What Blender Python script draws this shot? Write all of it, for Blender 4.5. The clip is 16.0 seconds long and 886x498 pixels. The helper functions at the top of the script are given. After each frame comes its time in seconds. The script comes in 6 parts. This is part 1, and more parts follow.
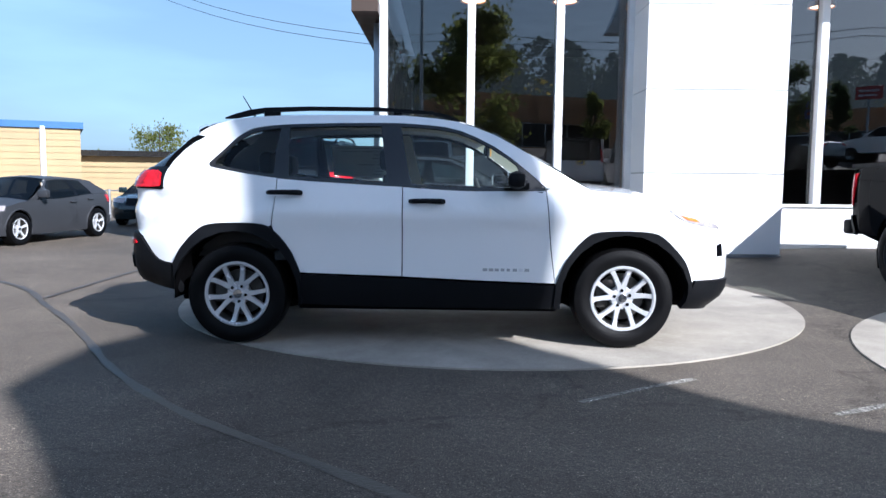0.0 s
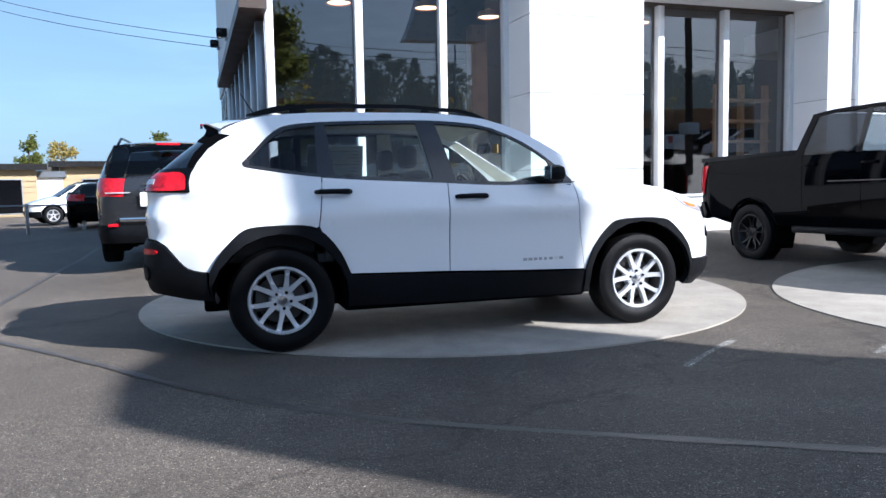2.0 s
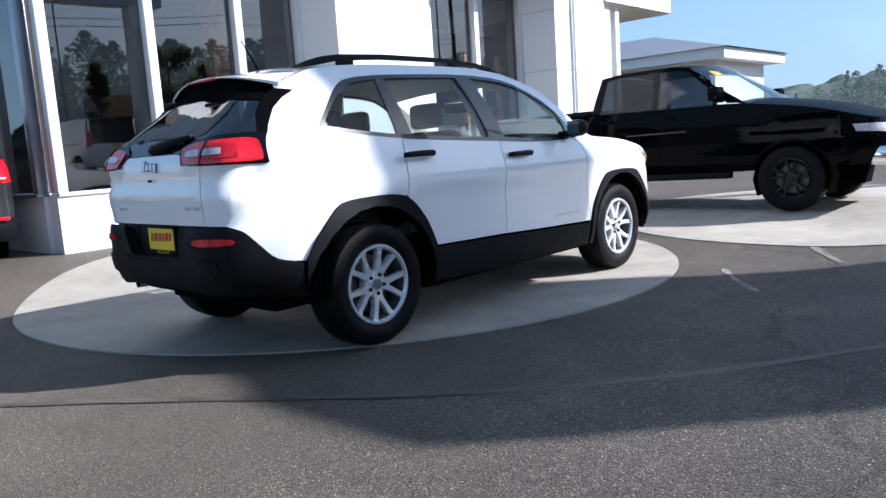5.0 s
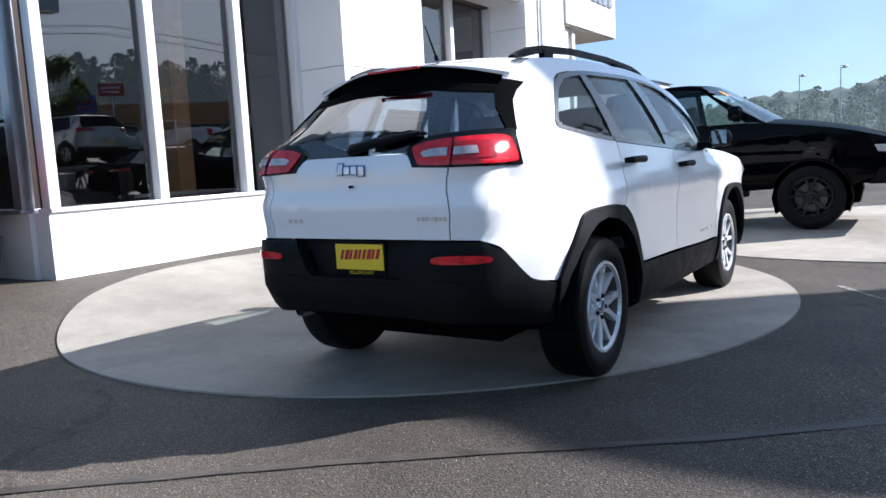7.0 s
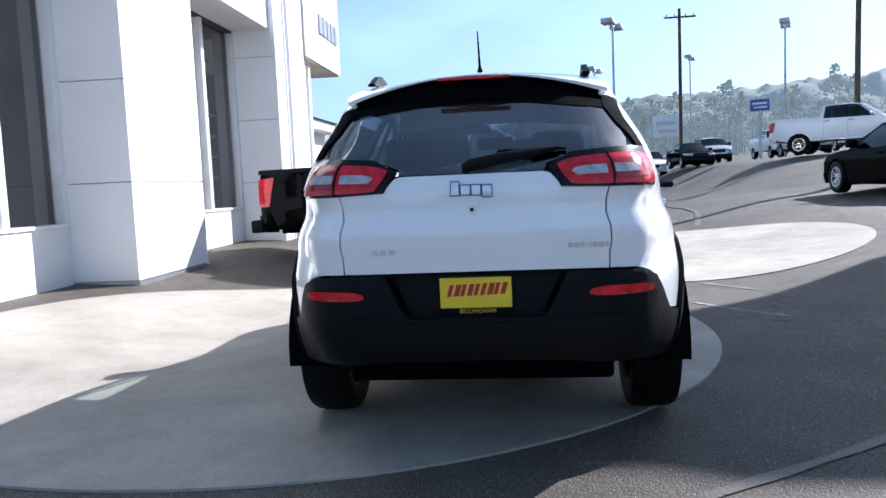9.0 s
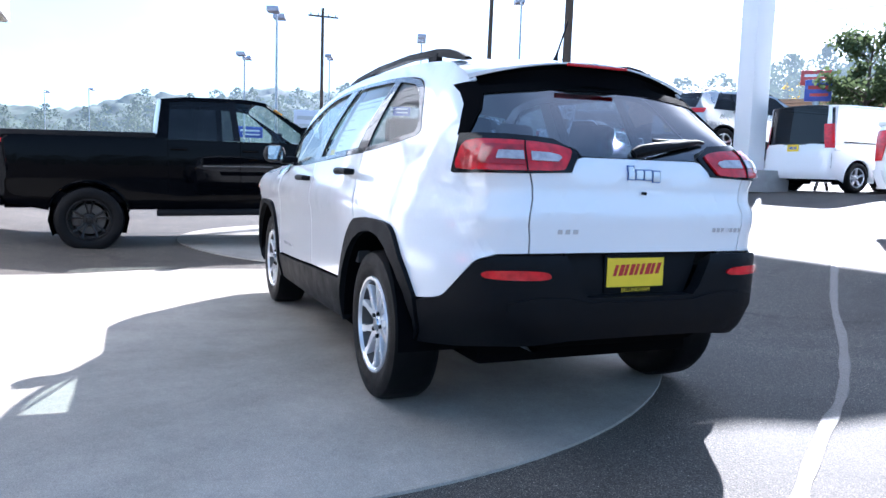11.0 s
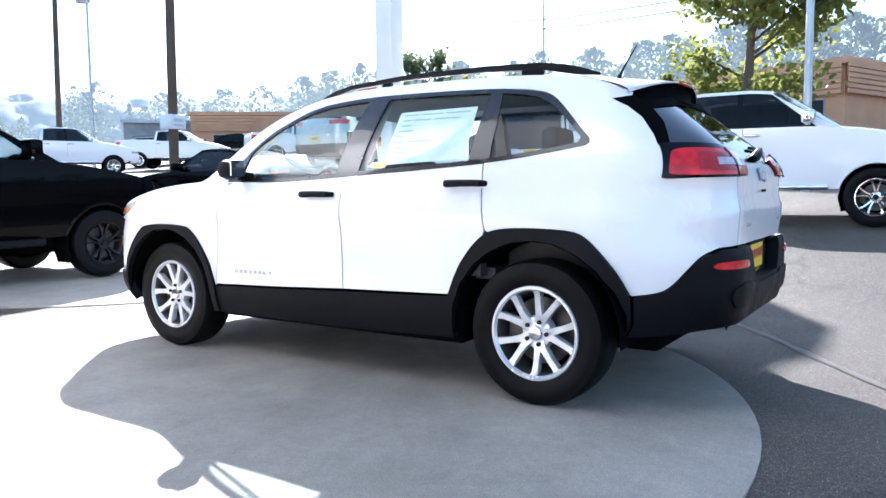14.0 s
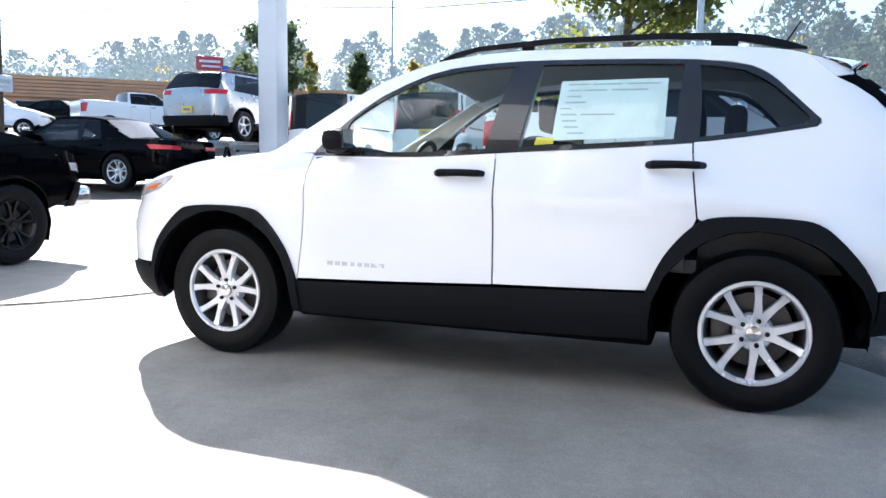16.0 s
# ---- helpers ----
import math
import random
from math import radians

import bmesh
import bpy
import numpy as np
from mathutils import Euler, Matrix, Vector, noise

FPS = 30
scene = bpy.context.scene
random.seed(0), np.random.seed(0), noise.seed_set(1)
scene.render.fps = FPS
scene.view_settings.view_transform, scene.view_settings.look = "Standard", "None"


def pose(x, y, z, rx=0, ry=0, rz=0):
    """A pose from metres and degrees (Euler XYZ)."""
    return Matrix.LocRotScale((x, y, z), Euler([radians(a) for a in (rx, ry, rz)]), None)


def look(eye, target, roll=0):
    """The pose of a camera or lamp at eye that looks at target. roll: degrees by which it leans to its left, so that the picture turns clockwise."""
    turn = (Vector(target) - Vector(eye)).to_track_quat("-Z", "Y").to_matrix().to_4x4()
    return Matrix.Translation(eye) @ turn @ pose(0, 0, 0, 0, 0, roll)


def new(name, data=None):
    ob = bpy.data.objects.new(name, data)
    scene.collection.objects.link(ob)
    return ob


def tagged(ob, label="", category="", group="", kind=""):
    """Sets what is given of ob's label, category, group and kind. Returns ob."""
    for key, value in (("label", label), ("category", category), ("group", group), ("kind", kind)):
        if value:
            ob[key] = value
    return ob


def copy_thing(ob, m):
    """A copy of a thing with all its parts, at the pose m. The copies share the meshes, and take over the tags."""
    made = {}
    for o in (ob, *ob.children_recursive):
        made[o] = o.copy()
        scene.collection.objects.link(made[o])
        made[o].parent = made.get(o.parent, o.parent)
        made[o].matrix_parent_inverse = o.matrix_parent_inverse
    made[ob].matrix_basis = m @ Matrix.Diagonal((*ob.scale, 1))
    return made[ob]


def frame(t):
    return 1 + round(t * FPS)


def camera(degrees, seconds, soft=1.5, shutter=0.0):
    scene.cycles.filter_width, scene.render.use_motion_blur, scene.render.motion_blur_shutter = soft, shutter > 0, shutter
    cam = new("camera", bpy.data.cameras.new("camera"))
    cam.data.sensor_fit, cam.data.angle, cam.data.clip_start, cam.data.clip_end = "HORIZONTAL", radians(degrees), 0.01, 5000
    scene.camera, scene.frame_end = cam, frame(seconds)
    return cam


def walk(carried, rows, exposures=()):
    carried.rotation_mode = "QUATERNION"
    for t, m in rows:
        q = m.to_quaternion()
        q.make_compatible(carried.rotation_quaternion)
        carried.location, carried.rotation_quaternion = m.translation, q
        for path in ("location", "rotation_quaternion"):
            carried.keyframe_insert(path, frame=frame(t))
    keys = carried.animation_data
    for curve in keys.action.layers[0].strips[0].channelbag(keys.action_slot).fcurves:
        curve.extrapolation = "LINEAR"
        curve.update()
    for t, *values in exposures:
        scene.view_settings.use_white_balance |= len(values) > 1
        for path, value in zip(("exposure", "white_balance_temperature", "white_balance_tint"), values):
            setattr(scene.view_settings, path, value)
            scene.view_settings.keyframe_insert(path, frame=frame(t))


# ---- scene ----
cam = camera(61.0, 16.0)
PATH = [
    (0, (0.18, -6.077, 1.173), (0.147, -4.085, 0.991), 0.59),
    (0.5, (-0.311, -6.158, 1.168), (-0.174, -4.183, 0.88), -1.02),
    (1, (-0.806, -6.098, 1.157), (-0.507, -4.138, 0.885), -1.39),
    (1.5, (-1.33, -6.021, 1.177), (-0.883, -4.082, 0.973), -2.27),
    (2, (-1.829, -5.916, 1.111), (-1.226, -4.016, 0.941), -1.08),
    (2.5, (-2.33, -5.707, 1.132), (-1.618, -3.844, 0.982), -1.66),
    (3, (-2.766, -5.559, 1.133), (-1.881, -3.777, 0.941), -2.05),
    (3.5, (-3.169, -5.26, 1.143), (-2.158, -3.547, 0.936), -1.75),
    (4, (-3.575, -4.981, 1.131), (-2.406, -3.376, 0.884), -2.27),
    (4.2, (-3.706, -4.815, 1.105), (-2.459, -3.271, 0.856), -3.06),
    (6.3, (-4.663, -2.878, 1.148), (-3.032, -1.758, 0.862), -3.14),
    (6.5, (-4.698, -2.764, 1.124), (-3.042, -1.679, 0.849), -3.44),
    (7, (-4.859, -2.216, 1.123), (-3.194, -1.132, 0.892), -3.1),
    (7.5, (-5.024, -1.686, 1.144), (-3.259, -0.797, 0.843), -3.3),
    (8, (-5.099, -1.171, 1.16), (-3.232, -0.489, 0.942), -1.82),
    (8.2, (-5.109, -0.985, 1.151), (-3.212, -0.378, 0.965), -2.32),
    (10.3, (-4.886, 1.197, 1.116), (-2.931, 0.816, 0.934), 1.96),
    (10.5, (-4.844, 1.422, 1.087), (-2.903, 0.97, 0.923), 2.26),
    (11, (-4.71, 1.927, 1.092), (-2.874, 1.16, 0.888), 1.8),
    (11.5, (-4.523, 2.414, 1.075), (-2.75, 1.516, 0.855), 3.59),
    (12, (-4.322, 2.86, 1.078), (-2.711, 1.703, 0.818), 0.75),
    (12.5, (-4.031, 3.237, 1.083), (-2.543, 1.922, 0.843), 0.37),
    (13, (-3.747, 3.569, 1.071), (-2.409, 2.099, 0.845), -1.75),
    (13.5, (-3.352, 3.818, 1.09), (-2.11, 2.264, 0.881), -3.12),
    (14, (-2.949, 4.052, 1.063), (-1.846, 2.392, 0.899), -0.57),
    (14.5, (-2.535, 4.226, 1.034), (-1.555, 2.49, 0.869), 0.87),
    (15, (-2.078, 4.295, 1.049), (-1.189, 2.513, 0.868), 2.5),
    (15.5, (-1.615, 4.397, 1.03), (-0.887, 2.544, 0.844), 1.53),
    (16, (-1.174, 4.309, 1.05), (-0.496, 2.44, 0.837), 0.87),
]
walk(cam, [(t, look(eye, target, roll)) for t, eye, target, roll in PATH],
     exposures=[(0, 1.02, 5280, 13), (1.5, 1.08, 5280, 13), (3.5, 1.06, 5280, 13), (7.0, 1.1, 5450, 14), (8.2, 1.12, 5500, 14), (10.3, 1.84, 5200, 16), (12.5, 2.24, 5300, 16), (14, 2.22, 5420, 15), (16, 1.92, 5500, 14)])

# ---- sun and sky ----
SUN_EL = 32.5
SUN_TO = Vector((1.06, -1.16, 1.0)).normalized()      # towards the sun
world = bpy.data.worlds.new("sky_world")
scene.world = world
world.use_nodes = True
wn, wl = world.node_tree.nodes, world.node_tree.links
wn.clear()
sky = wn.new("ShaderNodeTexSky")
sky.sky_type, sky.sun_disc = "NISHITA", False
sky.sun_elevation, sky.sun_rotation = radians(SUN_EL), math.atan2(1.06, -1.16)
sky.altitude, sky.air_density, sky.dust_density, sky.ozone_density = 20, 1.0, 1.9, 2.5
bg = wn.new("ShaderNodeBackground")
bg.inputs[1].default_value = 0.052
# thin high cloud streaks
wtc = wn.new("ShaderNodeTexCoord")
wmap = wn.new("ShaderNodeMapping")
wmap.inputs["Scale"].default_value = (1.2, 2.6, 7.0)
wno = wn.new("ShaderNodeTexNoise")
wno.inputs["Scale"].default_value, wno.inputs["Detail"].default_value = 1.6, 7
wra = wn.new("ShaderNodeValToRGB")
wra.color_ramp.elements[0].position, wra.color_ramp.elements[1].position = 0.46, 0.80
wra.color_ramp.elements[0].color = (0.30, 0.30, 0.30, 1)
wra.color_ramp.elements[1].color = (0.55, 0.55, 0.55, 1)
wmx = wn.new("ShaderNodeMix")
wmx.data_type = "RGBA"
wmx.inputs[7].default_value = (7.4, 10.6, 12.6, 1)
wout = wn.new("ShaderNodeOutputWorld")
wl.new(wtc.outputs["Generated"], wmap.inputs[0])
wl.new(wmap.outputs[0], wno.inputs["Vector"])
wl.new(wno.outputs["Fac"], wra.inputs[0])
# haze and cloud thin out towards the zenith
wse = wn.new("ShaderNodeSeparateXYZ")
wmr = wn.new("ShaderNodeMapRange")
wmr.inputs[1].default_value, wmr.inputs[2].default_value = 0.05, 0.75
wmr.inputs[3].default_value, wmr.inputs[4].default_value = 1.25, 0.35
wmu = wn.new("ShaderNodeMath")
wmu.operation = "MULTIPLY"
wl.new(wtc.outputs["Generated"], wse.inputs[0])
wl.new(wse.outputs[2], wmr.inputs[0])
wl.new(wra.outputs[0], wmu.inputs[0])
wl.new(wmr.outputs[0], wmu.inputs[1])
wl.new(wmu.outputs[0], wmx.inputs[0])
wl.new(sky.outputs[0], wmx.inputs[6])
wl.new(wmx.outputs[2], bg.inputs[0])
wl.new(bg.outputs[0], wout.inputs[0])
sun = new("sun", bpy.data.lights.new("sun", "SUN"))
sun.data.energy, sun.data.angle, sun.data.color = 5.0, radians(0.5), (1.0, 0.91, 0.78)
sun.matrix_world = look(SUN_TO * 50, (0, 0, 0))

# ---- materials ----


def mat(name, base, rough=0.5, metal=0.0, var=0.12, scale=6.0, bump=0.0, bscale=60.0, coat=0.0, emit=0.0, spec=0.5, fine=0.0):
    """A principled surface with variation at two scales and a fine relief."""
    m = bpy.data.materials.new(name)
    m.use_nodes = True
    n, l = m.node_tree.nodes, m.node_tree.links
    p = n["Principled BSDF"]
    p.inputs["Metallic"].default_value = metal
    p.inputs["Coat Weight"].default_value = coat
    p.inputs["Coat Roughness"].default_value = 0.03
    p.inputs["Specular IOR Level"].default_value = spec
    tc = n.new("ShaderNodeTexCoord")
    a = n.new("ShaderNodeTexNoise")
    a.inputs["Scale"].default_value, a.inputs["Detail"].default_value = scale, 6
    l.new(tc.outputs["Object"], a.inputs["Vector"])
    b = n.new("ShaderNodeTexNoise")
    b.inputs["Scale"].default_value, b.inputs["Detail"].default_value = bscale, 3
    l.new(tc.outputs["Object"], b.inputs["Vector"])
    ad = n.new("ShaderNodeMath")
    ad.operation = "MULTIPLY_ADD"
    l.new(b.outputs["Fac"], ad.inputs[0])
    ad.inputs[1].default_value = fine
    l.new(a.outputs["Fac"], ad.inputs[2])
    mr = n.new("ShaderNodeMapRange")
    mr.inputs[1].default_value, mr.inputs[2].default_value = 0.3, 0.7 + fine
    mr.inputs[3].default_value, mr.inputs[4].default_value = 1 - var, 1 + var
    l.new(ad.outputs[0], mr.inputs[0])
    vm = n.new("ShaderNodeVectorMath")
    vm.operation = "SCALE"
    vm.inputs[0].default_value = base
    l.new(mr.outputs[0], vm.inputs["Scale"])
    l.new(vm.outputs[0], p.inputs["Base Color"])
    rr = n.new("ShaderNodeMapRange")
    rr.inputs[1].default_value, rr.inputs[2].default_value = 0.3, 0.7
    rr.inputs[3].default_value, rr.inputs[4].default_value = max(0.02, rough * 0.85), min(1, rough * 1.15)
    l.new(a.outputs["Fac"], rr.inputs[0])
    l.new(rr.outputs[0], p.inputs["Roughness"])
    if bump:
        bp = n.new("ShaderNodeBump")
        bp.inputs["Strength"].default_value, bp.inputs["Distance"].default_value = bump, 0.01
        l.new(b.outputs["Fac"], bp.inputs["Height"])
        l.new(bp.outputs[0], p.inputs["Normal"])
    if emit:
        p.inputs["Emission Color"].default_value = (*base, 1)
        p.inputs["Emission Strength"].default_value = emit
    return m


def glass(name, tint, ior=1.5, rough=0.0, extra=0.0):
    """A thin pane: tinted see-through with a Fresnel mirror on top."""
    m = bpy.data.materials.new(name)
    m.use_nodes = True
    n, l = m.node_tree.nodes, m.node_tree.links
    n.clear()
    t = n.new("ShaderNodeBsdfTransparent")
    t.inputs[0].default_value = (*tint, 1)
    g = n.new("ShaderNodeBsdfGlossy")
    g.inputs["Roughness"].default_value = rough
    f = n.new("ShaderNodeLayerWeight")
    f.inputs[0].default_value = 0.5
    pw = n.new("ShaderNodeMath")
    pw.operation = "POWER"
    pw.inputs[1].default_value = 5.0
    r0 = ((ior - 1) / (ior + 1)) ** 2 + extra
    ad = n.new("ShaderNodeMath")
    ad.operation, ad.use_clamp = "MULTIPLY_ADD", True
    ad.inputs[1].default_value, ad.inputs[2].default_value = 1 - r0, r0
    mx = n.new("ShaderNodeMixShader")
    o = n.new("ShaderNodeOutputMaterial")
    l.new(f.outputs["Facing"], pw.inputs[0])
    l.new(pw.outputs[0], ad.inputs[0])
    l.new(ad.outputs[0], mx.inputs[0])
    l.new(t.outputs[0], mx.inputs[1])
    l.new(g.outputs[0], mx.inputs[2])
    l.new(mx.outputs[0], o.inputs[0])
    return m


def ground_mat(name, base, speck, crack, stain, fine=160.0, rough=0.85, bump=0.6, matt=0.0, spec=0.15):
    """Asphalt or concrete: aggregate specks, wide stains, hairline cracks."""
    m = bpy.data.materials.new(name)
    m.use_nodes = True
    n, l = m.node_tree.nodes, m.node_tree.links
    p = n["Principled BSDF"]
    p.inputs["Specular IOR Level"].default_value = spec
    tc = n.new("ShaderNodeTexCoord")

    def noise_of(s, d=5, rgh=0.6):
        t = n.new("ShaderNodeTexNoise")
        t.inputs["Scale"].default_value, t.inputs["Detail"].default_value, t.inputs["Roughness"].default_value = s, d, rgh
        l.new(tc.outputs["Object"], t.inputs["Vector"])
        return t

    def ranged(src, a, b, c, d):
        r = n.new("ShaderNodeMapRange")
        for k, v in zip((1, 2, 3, 4), (a, b, c, d)):
            r.inputs[k].default_value = v
        l.new(src, r.inputs[0])
        return r.outputs[0]

    def times(a, b):
        t = n.new("ShaderNodeMath")
        t.operation = "MULTIPLY"
        l.new(a, t.inputs[0])
        l.new(b, t.inputs[1])
        return t.outputs[0]
    wide, mid, grit = noise_of(0.35, 6), noise_of(3.0, 6, 0.7), noise_of(fine, 2)
    vo = n.new("ShaderNodeTexVoronoi")
    vo.feature, vo.inputs["Scale"].default_value = "F1", fine * 0.55
    l.new(tc.outputs["Object"], vo.inputs["Vector"])
    f1 = ranged(wide.outputs["Fac"], 0.35, 0.65, 1 - stain, 1 + stain)
    f2 = ranged(mid.outputs["Fac"], 0.3, 0.7, 1 - stain * 0.6, 1 + stain * 0.6)
    f3 = ranged(grit.outputs["Fac"], 0.35, 0.65, 1 - speck, 1 + speck)
    f5 = ranged(vo.outputs["Distance"], 0.0, 0.45, 1 + speck, 1 - 0.3 * speck)
    chip = noise_of(fine * 0.62, 1)
    f6 = ranged(chip.outputs["Fac"], 0.64, 0.72, 1.0, 1.0 + 5.5 * speck * speck)
    f7 = ranged(noise_of(fine * 0.21, 3, 0.7).outputs["Fac"], 0.32, 0.68, 1 - 0.45 * speck, 1 + 0.45 * speck)
    tot = times(times(times(f1, f2), times(f3, f5)), times(f6, f7))
    if crack:
        ed = n.new("ShaderNodeTexVoronoi")
        ed.feature, ed.inputs["Scale"].default_value = "DISTANCE_TO_EDGE", 0.16
        wv = n.new("ShaderNodeVectorMath")
        wv.operation = "ADD"
        l.new(tc.outputs["Object"], wv.inputs[0])
        l.new(noise_of(1.3, 4).outputs["Color"], wv.inputs[1])
        l.new(wv.outputs[0], ed.inputs["Vector"])
        tot = times(tot, ranged(ed.outputs["Distance"], 0.0, 0.006, 1 - crack, 1))
    vm = n.new("ShaderNodeVectorMath")
    vm.operation = "SCALE"
    vm.inputs[0].default_value = base
    l.new(tot, vm.inputs["Scale"])
    l.new(vm.outputs[0], p.inputs["Base Color"])
    p.inputs["Roughness"].default_value = rough
    p.inputs["Diffuse Roughness"].default_value = matt
    bp = n.new("ShaderNodeBump")
    bp.inputs["Strength"].default_value, bp.inputs["Distance"].default_value = bump, 0.006
    l.new(vo.outputs["Distance"], bp.inputs["Height"])
    l.new(bp.outputs[0], p.inputs["Normal"])
    return m


M_ASPHALT = ground_mat("asphalt", (0.104, 0.087, 0.070), 0.72, 0.35, 0.24, 190, 0.72, 0.5, 0.4, 0.24)
M_CONCRETE = ground_mat("concrete", (0.345, 0.312, 0.264), 0.14, 0.0, 0.24, 220, 0.7, 0.25)
M_PAINTLINE = ground_mat("worn_line_paint", (0.20, 0.19, 0.17), 0.6, 0.0, 0.5, 90, 0.8, 0.5)
M_PAINT_W = mat("white_car_paint", (0.90, 0.90, 0.905), 0.22, 0, 0.006, 0.3, 0, 60, 1.0)
M_PAINT_K = mat("black_car_paint", (0.0012, 0.0014, 0.0022), 0.3, 0, 0.15, 3, 0, 60, 0.15, spec=0.0)
M_PAINT_G = mat("grey_car_paint", (0.020, 0.020, 0.022), 0.28, 0.2, 0.05, 4, 0, 60, 1.0)
M_PAINT_MG = mat("matte_grey_car_paint", (0.040, 0.042, 0.048), 0.5, 0.2, 0.06, 4, 0, 60, 0.15)
M_PAINT_N = mat("dark_green_car_paint", (0.010, 0.022, 0.026), 0.25, 0.2, 0.08, 4, 0, 60, 1.0)
M_PAINT_S = mat("silver_car_paint", (0.42, 0.43, 0.44), 0.3, 0.75, 0.04, 4, 0, 60, 0.9)
M_PAINT_B = mat("blue_car_paint", (0.02, 0.05, 0.13), 0.25, 0.3, 0.08, 4, 0, 60, 1.0)
M_PAINT_R = mat("red_car_paint", (0.22, 0.015, 0.012), 0.25, 0.2, 0.08, 4, 0, 60, 1.0)
M_PLASTIC = mat("black_moulded_plastic", (0.0045, 0.005, 0.0065), 0.55, 0, 0.15, 9, 0.15, 500, spec=0.14)
M_GLOSSK = mat("gloss_black_trim", (0.003, 0.003, 0.004), 0.16, 0, 0.1, 6, spec=0.25)
M_PILLAR = mat("satin_black_pillar_trim", (0.018, 0.017, 0.0165), 0.25, 0, 0.1, 6, 0, 60, 0.8, spec=0.3)
M_GAP = mat("dark_underbody", (0.003, 0.003, 0.0035), 0.85, 0, 0.2, 6, spec=0.02)
M_RUBBER = mat("tyre_rubber", (0.003, 0.003, 0.0035), 0.5, 0, 0.2, 14, 0.2, 220, spec=0.14)
M_ALLOY = mat("silver_alloy", (0.70, 0.71, 0.73), 0.25, 0.42, 0.03, 12, 0, 60, 0.6)
M_ALLOYK = mat("black_alloy", (0.004, 0.004, 0.005), 0.35, 0.0, 0.1, 12, 0, 60, 0.15, spec=0.2)
M_STEEL = mat("brake_steel", (0.09, 0.085, 0.08), 0.45, 0.7, 0.15, 20)
M_CHROME = mat("chrome", (0.75, 0.76, 0.78), 0.08, 1.0, 0.02, 8)
M_MIRROR = mat("mirror_glass", (0.55, 0.58, 0.62), 0.04, 1.0, 0.02, 4)
M_LAMP_R = mat("red_lamp_lens", (0.56, 0.006, 0.014), 0.12, 0, 0.3, 25, 0.1, 120, 0.6, spec=0.3)
M_LAMP_D = mat("deep_red_lamp_core", (0.34, 0.004, 0.010), 0.1, 0, 0.3, 40, 0.1, 120, 0.6)
M_LAMP_C = mat("clear_lamp_lens", (0.46, 0.43, 0.45), 0.12, 0.1, 0.3, 30, 0.1, 120, 1.0)
M_LAMP_A = mat("amber_lamp_lens", (0.75, 0.20, 0.03), 0.15, 0, 0.1, 30, 0.1, 120, 1.0)
M_YELLOW = mat("yellow_plate", (0.86, 0.62, 0.02), 0.4, 0, 0.06, 10)
M_REDINK = mat("red_ink", (0.45, 0.02, 0.02), 0.5, 0, 0.05)
M_PLATEW = mat("white_plate", (0.66, 0.70, 0.76), 0.4, 0, 0.06, 10)
M_BLUEINK = mat("blue_ink_and_shade", (0.08, 0.16, 0.42), 0.5, 0, 0.05)
M_PAPER = mat("white_paper", (0.82, 0.86, 0.84), 0.6, 0, 0.05, 12)
M_INK = mat("grey_print", (0.48, 0.52, 0.52), 0.6, 0, 0.1, 12)
M_ORANGE = mat("orange_card", (0.90, 0.42, 0.02), 0.5, 0, 0.05)
M_SEAT = mat("dark_cloth_seat", (0.030, 0.030, 0.032), 0.8, 0, 0.2, 40, 0.2, 300)
M_BEIGE = mat("beige_cabin_trim", (0.58, 0.54, 0.45), 0.6, 0, 0.06, 10)
M_CABIN = mat("dark_cabin_plastic", (0.035, 0.034, 0.033), 0.6, 0, 0.15, 14)
G_CLEAR = glass("clear_car_glass", (0.86, 0.945, 0.925), 1.5, 0.0, 0.015)
G_DARK = glass("privacy_car_glass", (0.13, 0.15, 0.18), 1.45)
G_QUARTER = glass("light_privacy_car_glass", (0.50, 0.55, 0.58), 1.42)
G_REAR = glass("tailgate_glass", (0.13, 0.17, 0.23), 1.6, 0.0, 0.13)
G_SHOP = glass("showroom_glass", (0.62, 0.62, 0.64), 1.9, 0.0, 0.07)
M_WHITE = mat("white_metal_panel", (0.80, 0.80, 0.80), 0.35, 0, 0.03, 1.2, 0.02, 12)
M_STUCCO = mat("white_render_wall", (0.76, 0.76, 0.75), 0.75, 0, 0.05, 1.5, 0.35, 140)
M_FRAME = mat("white_window_frame", (0.74, 0.75, 0.76), 0.35, 0.1, 0.04, 4)
M_ALU = mat("grey_aluminium_frame", (0.33, 0.35, 0.38), 0.35, 0.7, 0.08, 8)
M_BROWN = mat("brown_soffit_metal", (0.060, 0.040, 0.030), 0.5, 0.1, 0.12, 3)
M_CONCW = ground_mat("grey_wall_concrete", (0.36, 0.36, 0.35), 0.1, 0.0, 0.15, 120, 0.8, 0.3)
M_BEIGEW = mat("beige_siding", (0.40, 0.30, 0.16), 0.7, 0, 0.08, 1.0, 0.15, 40)
M_TERRA = mat("terracotta_cladding", (0.60, 0.33, 0.18), 0.75, 0, 0.10, 0.8, 0.2, 20)
M_ROOFB = mat("slate_blue_roof", (0.13, 0.15, 0.19), 0.7, 0, 0.12, 2, 0.4, 30)
M_BLUETRIM = mat("blue_roof_trim", (0.04, 0.13, 0.32), 0.5, 0, 0.08, 2)
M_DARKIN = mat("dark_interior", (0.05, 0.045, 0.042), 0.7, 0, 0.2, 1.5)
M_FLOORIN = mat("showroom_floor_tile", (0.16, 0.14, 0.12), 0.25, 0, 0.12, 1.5)
